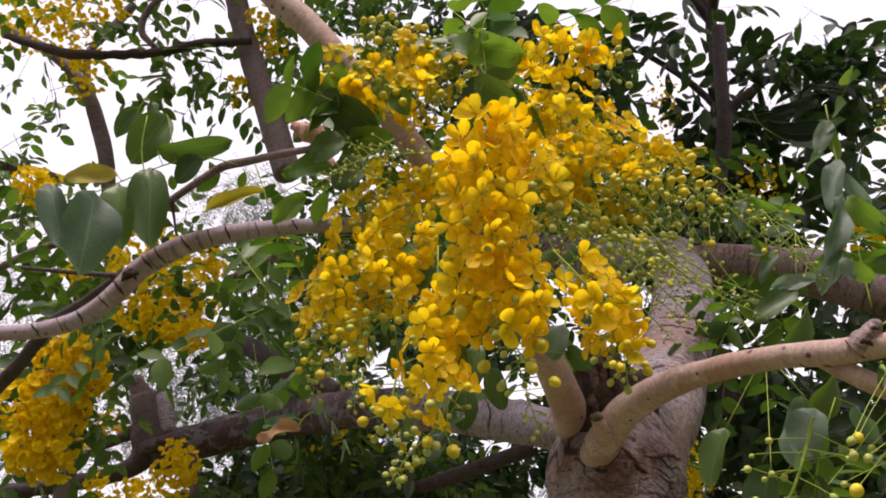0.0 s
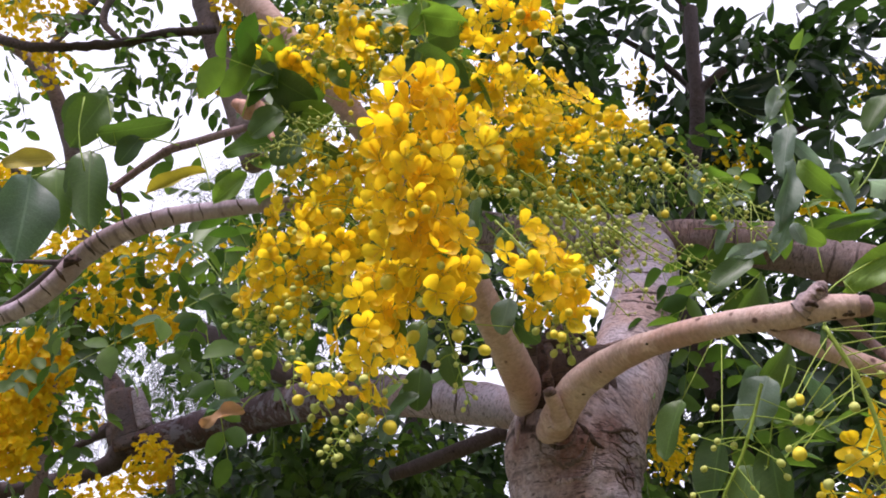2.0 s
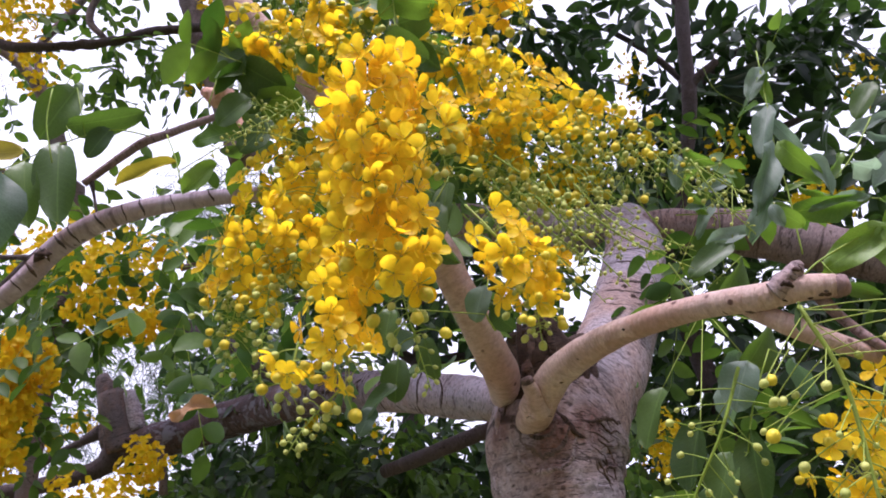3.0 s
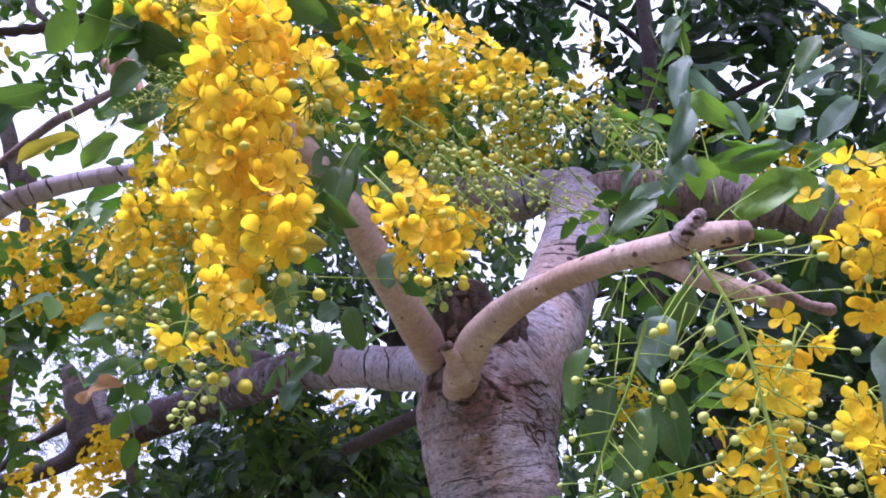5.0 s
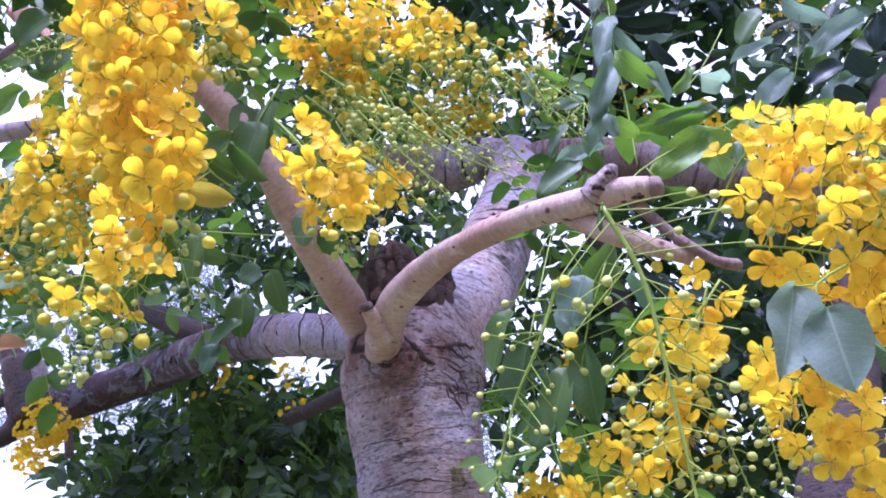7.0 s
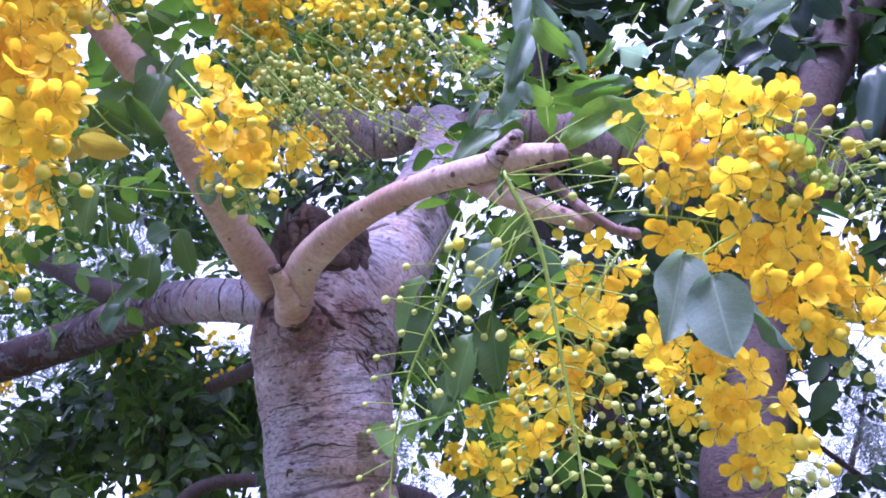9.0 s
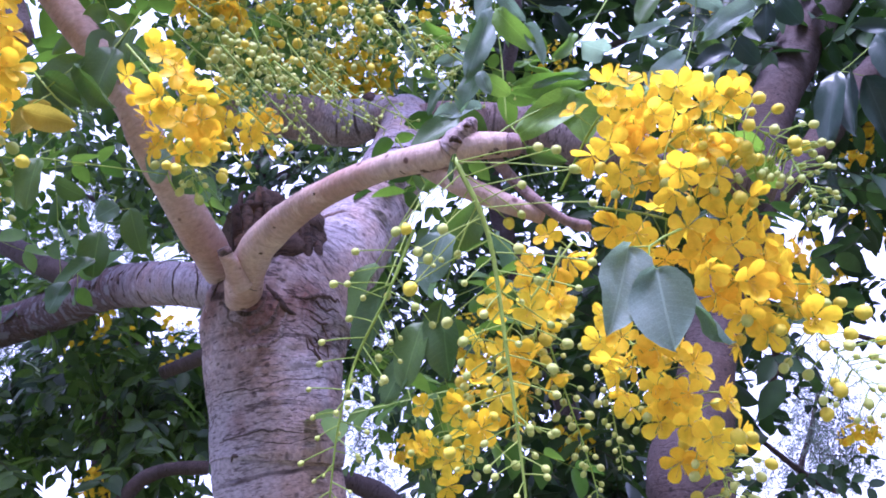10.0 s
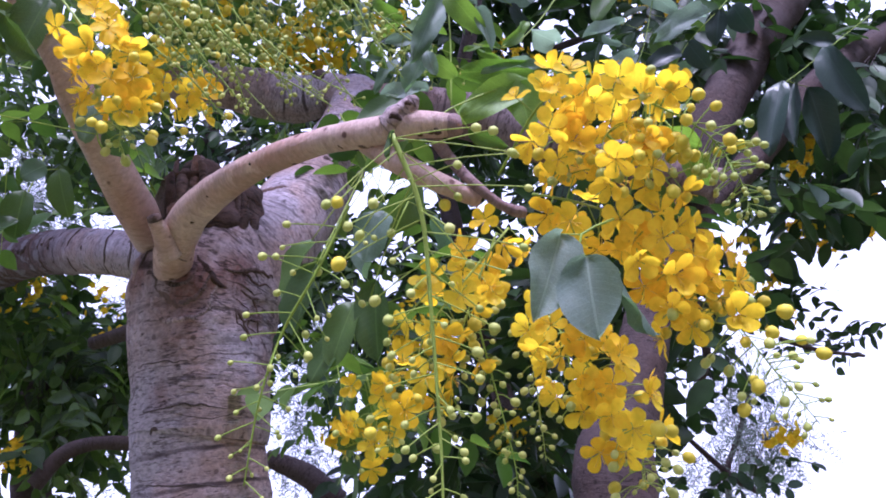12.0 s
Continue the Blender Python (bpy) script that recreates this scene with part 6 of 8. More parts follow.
limb("trunk", [(1.226, 2.379, -0.050, 0.190), (1.246, 2.379, 0.300, 0.138), (1.296, 2.359, 0.800, 0.126), (1.402, 2.330, 1.568, 0.107), (1.489, 2.340, 1.735, 0.087), (1.646, 2.370, 2.021, 0.070), (1.889, 2.450, 2.336, 0.076), (2.194, 2.580, 2.770, 0.084), (2.485, 2.640, 3.113, 0.091), (2.811, 2.680, 3.463, 0.101), (3.300, 2.750, 3.970, 0.117), (4.247, 2.900, 4.874, 0.145)], BARK_LEAN_SHADED, second, "brown-grey leaning trunk", 22, 0.02, 0.07, 5, 0.03)
limb("limb", [(1.917, 2.470, 2.364, 0.051), (2.282, 2.560, 2.607, 0.054), (2.713, 2.660, 2.961, 0.054), (3.044, 2.720, 3.172, 0.057), (3.505, 2.800, 3.417, 0.062), (4.279, 2.900, 3.741, 0.069)], BARK_LEAN_SHADED, second, "", 16, 0.02, 0.1, 40, 0.02)
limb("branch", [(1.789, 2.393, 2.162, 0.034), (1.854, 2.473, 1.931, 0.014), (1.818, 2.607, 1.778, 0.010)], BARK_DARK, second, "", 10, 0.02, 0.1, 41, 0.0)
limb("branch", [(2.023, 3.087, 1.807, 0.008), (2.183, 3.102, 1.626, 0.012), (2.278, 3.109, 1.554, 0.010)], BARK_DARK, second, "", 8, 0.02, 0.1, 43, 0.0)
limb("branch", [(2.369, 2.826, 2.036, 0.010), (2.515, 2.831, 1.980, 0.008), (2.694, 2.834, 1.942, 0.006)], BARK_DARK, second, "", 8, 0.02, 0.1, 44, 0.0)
leaf_spray(second, [(2.219, 2.620, 3.578), (2.147, 2.620, 3.378), (2.024, 2.620, 3.120), (1.879, 2.620, 2.965)], [((2.110, 2.600, 3.472), (2.214, 2.600, 3.315), 0.079, "silver", 30), ((2.370, 2.600, 3.322), (2.098, 2.600, 3.211), 0.099, "silver", 25), ((1.994, 2.600, 3.120), (1.825, 2.600, 2.997), 0.095, "silver", 20), ((2.004, 2.620, 3.287), (1.830, 2.620, 3.250), 0.055, "silver", 40), ((1.897, 2.620, 3.230), (1.959, 2.620, 3.175), 0.038, "silver", 40), ((2.263, 2.600, 3.275), (2.337, 2.600, 3.145), 0.106, "green", 30), ((2.122, 2.620, 3.238), (2.156, 2.620, 3.064), 0.093, "green", 30), ((2.012, 2.620, 3.468), (1.886, 2.620, 3.318), 0.088, "green", 20), ((2.212, 2.600, 3.062), (2.060, 2.600, 2.962), 0.094, "pale", 30)], 205, label='large grey-green leaves of the dark tree')
leaf_spray(second, [(1.488, 2.800, 3.832), (1.498, 2.800, 3.698), (1.548, 2.800, 3.623), (1.677, 2.800, 3.502)], [((1.537, 2.800, 3.706), (1.805, 2.800, 3.632), 0.085, "dark", 40), ((1.530, 2.800, 3.643), (1.749, 2.800, 3.574), 0.051, "dark", 40), ((1.597, 2.800, 3.588), (1.738, 2.800, 3.538), 0.046, "silver", 50), ((1.642, 2.800, 3.540), (1.699, 2.800, 3.391), 0.060, "dark", 30), ((1.498, 2.800, 3.698), (1.679, 2.800, 3.731), 0.066, "dark", 30), ((1.562, 2.800, 3.750), (1.795, 2.800, 3.782), 0.081, "dark", 20)], 206, label='glossy leaves of the tree behind, darkened for shade')
leaf_spray(second, [(2.803, 2.320, 3.075), (2.608, 2.320, 2.951), (2.425, 2.320, 2.834), (2.312, 2.320, 2.768)], [((2.530, 2.300, 2.917), (2.522, 2.250, 2.630), 0.116, "dark", 20), ((2.314, 2.300, 2.779), (2.184, 2.330, 2.532), 0.094, "dark", 15), ((2.386, 2.280, 2.736), (2.417, 2.320, 2.491), 0.111, "dark", -20), ((2.390, 2.330, 2.796), (2.261, 2.300, 2.556), 0.086, "dark", 30), ((2.639, 2.350, 2.975), (2.511, 2.350, 3.003), 0.065, "dark", 30)], 221, label='large leaves darkened for shade, hanging before the leaning trunk')
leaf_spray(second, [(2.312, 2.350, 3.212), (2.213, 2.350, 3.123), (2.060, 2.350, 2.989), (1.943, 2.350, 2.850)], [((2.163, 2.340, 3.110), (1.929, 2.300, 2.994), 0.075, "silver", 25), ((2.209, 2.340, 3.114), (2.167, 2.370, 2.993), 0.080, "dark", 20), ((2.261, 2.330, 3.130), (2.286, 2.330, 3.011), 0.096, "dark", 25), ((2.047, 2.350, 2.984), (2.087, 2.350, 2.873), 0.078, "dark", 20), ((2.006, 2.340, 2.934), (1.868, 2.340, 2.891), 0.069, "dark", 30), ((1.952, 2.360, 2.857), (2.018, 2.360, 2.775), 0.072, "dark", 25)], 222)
crown = Cloud(8, True)
crown.clump((2.548, 2.954, 3.322), (0.374, 0.36, 0.274), 22, 0.135, 0.5, 4, 0.3)
crown.clump((3.297, 3.052, 3.584), (0.385, 0.36, 0.275), 22, 0.135, 0.5, 4, 0.3)
crown.clump((3.276, 3.081, 3.242), (0.294, 0.36, 0.240), 19, 0.135, 0.5, 4, 0.3)
crown.clump((2.746, 3.129, 2.698), (0.172, 0.24, 0.123), 7, 0.135, 0.5, 4, 0.3)
crown.clump((2.639, 3.276, 3.770), (0.255, 0.36, 0.170), 9, 0.135, 0.5, 4, 0.3)
crown.clump((1.706, 3.031, 2.442), (0.281, 0.36, 0.260), 25, 0.135, 0.5, 4, 0.3)
crown.clump((1.396, 3.188, 2.030), (0.252, 0.36, 0.273), 27, 0.135, 0.5, 4, 0.3)
crown.clump((1.823, 2.945, 2.043), (0.061, 0.24, 0.222), 6, 0.135, 0.5, 4, 0.3)
crown.clump((1.050, 3.786, 2.077), (0.218, 0.24, 0.145), 10, 0.135, 0.5, 4, 0.3)
crown.clump((1.492, 3.332, 1.753), (0.319, 0.36, 0.128), 18, 0.135, 0.5, 4, 0.3)
crown.clump((2.381, 2.575, 2.834), (0.147, 0.14, 0.168), 3, 0.135, 0.5, 4, 0.3)
crown.clump((2.775, 2.640, 2.787), (0.153, 0.18, 0.153), 6, 0.135, 0.5, 4, 0.3)
crown.clump((2.254, 2.549, 2.448), (0.078, 0.14, 0.078), 3, 0.135, 0.5, 4, 0.3)
crown.clump((2.539, 2.784, 2.507), (0.108, 0.12, 0.087), 4, 0.135, 0.5, 4, 0.3)
crown.clump((2.997, 2.882, 2.768), (0.118, 0.12, 0.071), 4, 0.135, 0.5, 4, 0.3)
crown.clump((3.003, 2.947, 3.403), (0.310, 0.18, 0.155), 10, 0.135, 0.5, 4, 0.3)
crown.clump((2.623, 2.939, 3.495), (0.254, 0.18, 0.127), 9, 0.135, 0.5, 4, 0.3)
crown.clump((3.018, 2.618, 3.033), (0.114, 0.18, 0.160), 6, 0.135, 0.5, 4, 0.3)
crown.clump((2.045, 2.657, 2.586), (0.101, 0.12, 0.122), 3, 0.135, 0.5, 4, 0.3)
crown.clump((1.855, 2.568, 2.231), (0.111, 0.12, 0.147), 7, 0.135, 0.5, 4, 0.3)
crown.clump((1.626, 2.703, 2.066), (0.148, 0.12, 0.184), 10, 0.135, 0.5, 4, 0.3)
crown.clump((2.174, 3.075, 1.937), (0.085, 0.18, 0.149), 8, 0.06, 0.55, 4, 0.2)
crown.clump((2.339, 3.061, 2.095), (0.109, 0.18, 0.088), 6, 0.06, 0.55, 4, 0.2)
crown.clump((2.278, 3.102, 1.634), (0.104, 0.18, 0.062), 5, 0.06, 0.55, 4, 0.2)
crown.clump((2.709, 3.064, 2.060), (0.112, 0.18, 0.045), 4, 0.06, 0.55, 4, 0.2)
crown.clump((2.714, 3.042, 2.317), (0.092, 0.18, 0.092), 6, 0.06, 0.55, 4, 0.2)
crown.clump((2.099, 3.100, 1.656), (0.082, 0.18, 0.062), 4, 0.06, 0.55, 4, 0.2)
crown.clump((2.815, 3.057, 2.143), (0.091, 0.18, 0.034), 3, 0.06, 0.55, 4, 0.2)
crown.clump((2.051, 3.061, 2.100), (0.086, 0.18, 0.172), 6, 0.06, 0.55, 4, 0.2)
crown.make("leaves", CROWN_DARK_SHADED, second, "drooping leaflets, their green darkened for shade", BARK_DARK)
bloom = Cloud(9)
bloom.blossoms((3.126, 3.100, 2.659), (0.112, 0.12, 0.055), 60)
bloom.blossoms((3.258, 3.100, 3.451), (0.049, 0.12, 0.065), 30)
bloom.blossoms((3.019, 3.100, 2.965), (0.087, 0.12, 0.046), 32)
bloom.blossoms((3.300, 3.250, 2.697), (0.210, 0.18, 0.105), 135)
bloom.blossoms((3.093, 3.224, 2.996), (0.080, 0.12, 0.106), 37)
bloom.blossoms((2.049, 3.308, 3.402), (0.159, 0.12, 0.159), 54)
bloom.blossoms((0.793, 2.832, 3.337), (0.214, 0.18, 0.085), 118)
bloom.blossoms((0.469, 2.821, 3.462), (0.253, 0.18, 0.084), 64)
bloom.blossoms((1.187, 2.931, 3.583), (0.140, 0.18, 0.093), 32)
bloom.blossoms((1.379, 3.082, 1.862), (0.079, 0.12, 0.079), 27)
bloom.blossoms((2.556, 3.153, 2.427), (0.119, 0.18, 0.142), 54)
bloom.blossoms((0.866, 3.431, 1.998), (0.108, 0.12, 0.065), 43)
bloom.blossoms((2.700, 3.450, 1.783), (0.072, 0.12, 0.072), 27)
bloom.blossoms((3.161, 3.254, 2.650), (0.285, 0.18, 0.104), 162)
bloom.blossoms((2.830, 3.405, 2.293), (0.101, 0.12, 0.051), 21)
bloom.blossoms((2.664, 3.267, 3.870), (0.086, 0.12, 0.143), 43)
bloom.blossoms((3.410, 3.181, 3.478), (0.141, 0.12, 0.113), 37)
bloom.make("blossoms", PETAL_FAR, second, "yellow blossoms deep in the crown")
# ---- the trees behind ----
back_left = rig("golden_shower_tree", (-2.18, 4.34, 0), "golden shower tree behind with thin leaves against the sky", "tree", "trees standing behind")
limb("trunk", [(-2.176, 4.337, -0.100, 0.077), (-2.176, 4.337, 0.500, 0.059), (-1.925, 4.200, 4.375, 0.042), (-1.995, 4.150, 4.737, 0.046), (-2.047, 4.100, 5.049, 0.051), (-2.140, 4.080, 5.336, 0.052), (-2.206, 4.050, 5.521, 0.046), (-2.313, 4.000, 5.698, 0.042), (-2.469, 3.950, 5.860, 0.042), (-2.638, 3.900, 5.972, 0.039), (-3.017, 3.900, 6.290, 0.040)], BARK_MID, back_left, "", 14, 0.06, 0.08, 94)
limb("limb", [(-2.048, 4.100, 4.841, 0.032), (-2.191, 3.950, 4.726, 0.028), (-2.347, 3.900, 4.776, 0.024), (-2.604, 3.850, 4.819, 0.024)], BARK_MID, back_left, "", 10, 0.04, 0.1, 95, 0.0)
limb("limb", [(-2.183, 4.050, 5.466, 0.030), (-2.249, 4.050, 5.711, 0.027), (-2.238, 4.000, 5.902, 0.027), (-2.115, 4.000, 6.106, 0.032), (-1.983, 4.000, 6.347, 0.033)], BARK_MID, back_left, "", 10, 0.04, 0.1, 96, 0.0)
limb("limb", [(-2.491, 3.500, 5.555, 0.024), (-2.109, 3.500, 5.355, 0.031), (-1.878, 3.500, 5.299, 0.027), (-1.620, 3.500, 5.276, 0.030), (-1.450, 3.500, 5.276, 0.027), (-1.248, 3.500, 5.310, 0.027), (-0.940, 3.500, 5.289, 0.027)], BARK_DARK, back_left, "", 10, 0.02, 0.3, 0, 0.0)
limb("limb", [(-1.532, 3.502, 5.316, 0.017), (-1.631, 3.489, 5.464, 0.023), (-1.594, 3.473, 5.646, 0.021), (-1.443, 3.460, 5.794, 0.018)], BARK_MID, back_left, "", 10, 0.04, 0.1, 1, 0.0)
limb("limb", [(-0.744, 3.720, 4.399, 0.077), (-0.817, 3.690, 4.699, 0.085), (-0.873, 3.670, 4.910, 0.080), (-0.957, 3.630, 5.210, 0.072), (-1.030, 3.600, 5.512, 0.071), (-1.108, 3.550, 5.944, 0.073)], BARK_MID, back_left, "", 10, 0.04, 0.1, 2, 0.0)
limb("limb", [(-0.843, 3.670, 4.781, 0.040), (-0.573, 3.663, 4.851, 0.034), (-0.258, 3.641, 5.112, 0.028)], BARK_MID, back_left, "", 10, 0.04, 0.1, 3, 0.0)
limb("branch", [(-1.791, 2.944, 3.433, 0.017), (-1.656, 2.939, 3.499, 0.018), (-1.501, 2.935, 3.538, 0.015)], BARK_MID, back_left, "", 10, 0.04, 0.1, 4, 0.0)
limb("branch", [(-0.962, 3.415, 3.558, 0.014), (-0.798, 3.410, 3.616, 0.017), (-0.632, 3.401, 3.722, 0.017)], BARK_MID, back_left, "", 10, 0.04, 0.1, 5, 0.0)
limb("branch", [(-1.456, 4.678, 2.898, 0.026), (-1.464, 4.666, 3.032, 0.023), (-1.492, 4.648, 3.232, 0.020)], BARK_MID, back_left, "", 10, 0.04, 0.1, 6, 0.0)
cloud = Cloud(21, True)
cloud.clump((-2.552, 3.960, 5.589), (0.229, 0.36, 0.229), 8, 0.105, 0.55, 4, 0.3)
cloud.clump((-2.372, 3.796, 4.710), (0.204, 0.36, 0.136), 6, 0.105, 0.55, 4, 0.3)
cloud.clump((-2.255, 3.691, 5.910), (0.454, 0.36, 0.151), 16, 0.105, 0.55, 4, 0.3)
cloud.clump((-1.536, 3.733, 5.431), (0.254, 0.36, 0.217), 10, 0.105, 0.55, 4, 0.3)
cloud.clump((-1.310, 3.867, 5.281), (0.182, 0.36, 0.182), 8, 0.105, 0.55, 4, 0.3)
cloud.clump((-1.449, 3.701, 5.804), (0.374, 0.36, 0.150), 16, 0.105, 0.55, 4, 0.3)
cloud.clump((-0.747, 3.967, 5.508), (0.303, 0.36, 0.417), 24, 0.105, 0.55, 4, 0.3)
cloud.clump((-0.315, 3.937, 5.852), (0.234, 0.36, 0.234), 28, 0.105, 0.55, 4, 0.3)
cloud.clump((-1.331, 3.642, 3.715), (0.351, 0.36, 0.176), 26, 0.105, 0.55, 4, 0.3)
cloud.clump((-1.533, 5.483, 4.704), (0.394, 0.36, 0.394), 32, 0.105, 0.55, 4, 0.3)
cloud.clump((-2.673, 5.985, 4.479), (0.276, 0.36, 0.413), 20, 0.105, 0.55, 4, 0.3)
cloud.clump((-2.091, 3.612, 4.066), (0.183, 0.36, 0.183), 20, 0.105, 0.55, 4, 0.3)
cloud.clump((-2.065, 5.994, 4.369), (0.273, 0.36, 0.319), 20, 0.105, 0.55, 4, 0.3)
cloud.clump((-1.578, 6.231, 4.423), (0.377, 0.36, 0.283), 16, 0.105, 0.55, 4, 0.3)
cloud.clump((-2.150, 3.646, 3.675), (0.117, 0.36, 0.175), 12, 0.105, 0.55, 4, 0.3)
cloud.clump((-1.690, 3.425, 3.442), (0.189, 0.24, 0.135), 12, 0.105, 0.55, 4, 0.3)
cloud.clump((-1.979, 3.677, 3.321), (0.168, 0.24, 0.168), 14, 0.105, 0.55, 4, 0.3)
cloud.clump((-1.794, 3.706, 2.991), (0.162, 0.24, 0.162), 12, 0.105, 0.55, 4, 0.3)
cloud.clump((-1.526, 3.427, 3.425), (0.162, 0.24, 0.108), 12, 0.105, 0.55, 4, 0.3)
cloud.clump((-2.091, 3.954, 2.906), (0.140, 0.24, 0.112), 10, 0.105, 0.55, 4, 0.3)
cloud.clump((-2.879, 3.904, 4.858), (0.281, 0.36, 0.703), 40, 0.105, 0.55, 4, 0.3)
cloud.make("leaves", CROWN, back_left, "thin green leaflets against the white sky", BARK_DARK, 0.002)
cloud = Cloud(71)
cloud.blossoms((-2.152, 3.841, 5.574), (0.150, 0.18, 0.262), 97)
cloud.blossoms((-2.395, 3.698, 5.829), (0.338, 0.18, 0.188), 124)
cloud.blossoms((-0.888, 3.610, 5.465), (0.178, 0.18, 0.178), 108)
cloud.blossoms((-1.018, 3.648, 5.033), (0.103, 0.12, 0.103), 37)
cloud.blossoms((-1.415, 2.986, 2.952), (0.135, 0.18, 0.135), 297)
cloud.blossoms((-1.481, 3.002, 2.774), (0.132, 0.18, 0.154), 351)
cloud.blossoms((-1.489, 3.017, 2.600), (0.118, 0.18, 0.086), 189)
cloud.blossoms((-1.225, 3.430, 3.393), (0.241, 0.24, 0.134), 135)
cloud.blossoms((-1.528, 3.623, 3.935), (0.270, 0.24, 0.120), 108)
cloud.blossoms((-2.102, 3.587, 4.353), (0.157, 0.18, 0.125), 70)
cloud.blossoms((-1.496, 4.428, 2.995), (0.125, 0.18, 0.156), 162)
cloud.blossoms((-1.757, 4.202, 2.831), (0.117, 0.18, 0.088), 64)
cloud.blossoms((-1.112, 3.438, 3.295), (0.132, 0.12, 0.079), 81)
cloud.blossoms((-0.802, 3.633, 3.822), (0.148, 0.18, 0.089), 43)
cloud.blossoms((-1.096, 2.961, 3.239), (0.258, 0.24, 0.141), 162)
cloud.blossoms((-1.467, 3.175, 3.550), (0.207, 0.18, 0.104), 108)
cloud.blossoms((-1.850, 3.134, 4.021), (0.110, 0.12, 0.082), 64)
cloud.blossoms((-1.975, 3.252, 5.422), (0.401, 0.18, 0.134), 135)
cloud.blossoms((-1.627, 2.995, 2.857), (0.089, 0.18, 0.134), 54)
cloud.blossoms((-0.995, 3.180, 3.498), (0.154, 0.12, 0.077), 64)
cloud.make("blossoms", PETAL_FAR, back_left, "clusters of yellow blossoms among the leaves")
old_limb = limb("limb", [(0.560, 2.460, 2.220, 0.066), (0.375, 2.556, 2.360, 0.065), (0.253, 2.646, 2.432, 0.070), (0.118, 2.760, 2.515, 0.072), (-0.083, 3.071, 2.673, 0.078), (-0.346, 3.593, 2.904, 0.084), (-0.622, 4.175, 3.136, 0.103), (-0.907, 4.758, 3.358, 0.113), (-1.319, 5.169, 3.474, 0.120), (-1.657, 5.290, 3.472, 0.118), (-1.942, 5.350, 3.477, 0.109), (-2.083, 5.351, 3.465, 0.097)], BARK_LIMB, back_left, "long ringed limb, pale near the trunk and dark and peeling beyond", 32, 0.016, 0.09, 0, 0.03, 0.05)
old_surface = surface_of(old_limb)
fold(old_surface, [(-1.996, 5.187, 3.445, 0.005), (-1.943, 5.185, 3.465, 0.016), (-1.889, 5.186, 3.461, 0.016), (-1.835, 5.186, 3.457, 0.005)], BARK_DEAD_SHADE, back_left, 54, 0.35)
fold(old_surface, [(-0.951, 4.104, 3.199, 0.003), (-0.954, 4.109, 3.146, 0.010), (-0.979, 4.113, 3.097, 0.010), (-0.972, 4.118, 3.044, 0.003)], BARK_DEAD_SHADE, back_left, 55, 0.35)
fold(old_surface, [(-0.979, 4.164, 3.122, 0.003), (-0.920, 4.163, 3.130, 0.010), (-0.862, 4.163, 3.134, 0.010), (-0.804, 4.162, 3.145, 0.003)], BARK_DEAD_SHADE, back_left, 56, 0.35)
fold(old_surface, [(-0.537, 3.341, 2.911, 0.002), (-0.529, 3.345, 2.867, 0.008), (-0.526, 3.349, 2.823, 0.008), (-0.508, 3.353, 2.779, 0.002)], BARK_DEAD_SHADE, back_left, 57, 0.35)
fold(old_surface, [(-0.605, 3.478, 2.901, 0.003), (-0.557, 3.478, 2.898, 0.011), (-0.509, 3.477, 2.907, 0.011), (-0.460, 3.476, 2.928, 0.003)], BARK_DEAD_SHADE, back_left, 58, 0.35)
fold(old_surface, [(-1.809, 5.083, 3.501, 0.004), (-1.811, 5.088, 3.437, 0.012), (-1.805, 5.094, 3.373, 0.012), (-1.806, 5.099, 3.310, 0.004)], BARK_DEAD_SHADE, back_left, 59, 0.35)
fold(old_surface, [(-1.123, 4.372, 3.270, 0.004), (-1.078, 4.373, 3.258, 0.014), (-1.033, 4.373, 3.265, 0.014), (-0.988, 4.371, 3.280, 0.004)], BARK_PEEL, back_left, 60, 0.35)
fold(old_surface, [(-1.849, 5.090, 3.506, 0.004), (-1.852, 5.096, 3.442, 0.012), (-1.847, 5.102, 3.378, 0.012), (-1.859, 5.107, 3.316, 0.004)], BARK_PEEL, back_left, 61, 0.35)
fold(old_surface, [(-0.302, 2.952, 2.690, 0.001), (-0.268, 2.952, 2.687, 0.005), (-0.235, 2.953, 2.682, 0.005), (-0.199, 2.951, 2.707, 0.001)], BARK_DEAD_SHADE, back_left, 62, 0.35)
fold(old_surface, [(-0.913, 4.033, 3.173, 0.004), (-0.886, 4.038, 3.118, 0.013), (-0.877, 4.042, 3.065, 0.013), (-0.862, 4.047, 3.013, 0.004)], BARK_DEAD_SHADE, back_left, 63, 0.35)
fold(old_surface, [(-0.847, 3.937, 3.087, 0.003), (-0.813, 3.937, 3.084, 0.009), (-0.778, 3.936, 3.089, 0.009), (-0.744, 3.935, 3.106, 0.003)], BARK_PEEL, back_left, 64, 0.35)
fold(old_surface, [(-0.488, 3.241, 2.872, 0.002), (-0.500, 3.245, 2.831, 0.008), (-0.511, 3.248, 2.791, 0.008), (-0.534, 3.252, 2.752, 0.002)], BARK_LIMB, back_left, 65, 0.35)
fold(old_surface, [(-0.266, 2.893, 2.701, 0.001), (-0.225, 2.892, 2.717, 0.005), (-0.185, 2.892, 2.722, 0.005), (-0.144, 2.891, 2.727, 0.001)], BARK_DEAD_SHADE, back_left, 66, 0.35)
fold(old_surface, [(-0.513, 3.282, 2.889, 0.002), (-0.509, 3.286, 2.845, 0.006), (-0.508, 3.289, 2.803, 0.006), (-0.509, 3.293, 2.761, 0.002)], BARK_DEAD_SHADE, back_left, 67, 0.35)
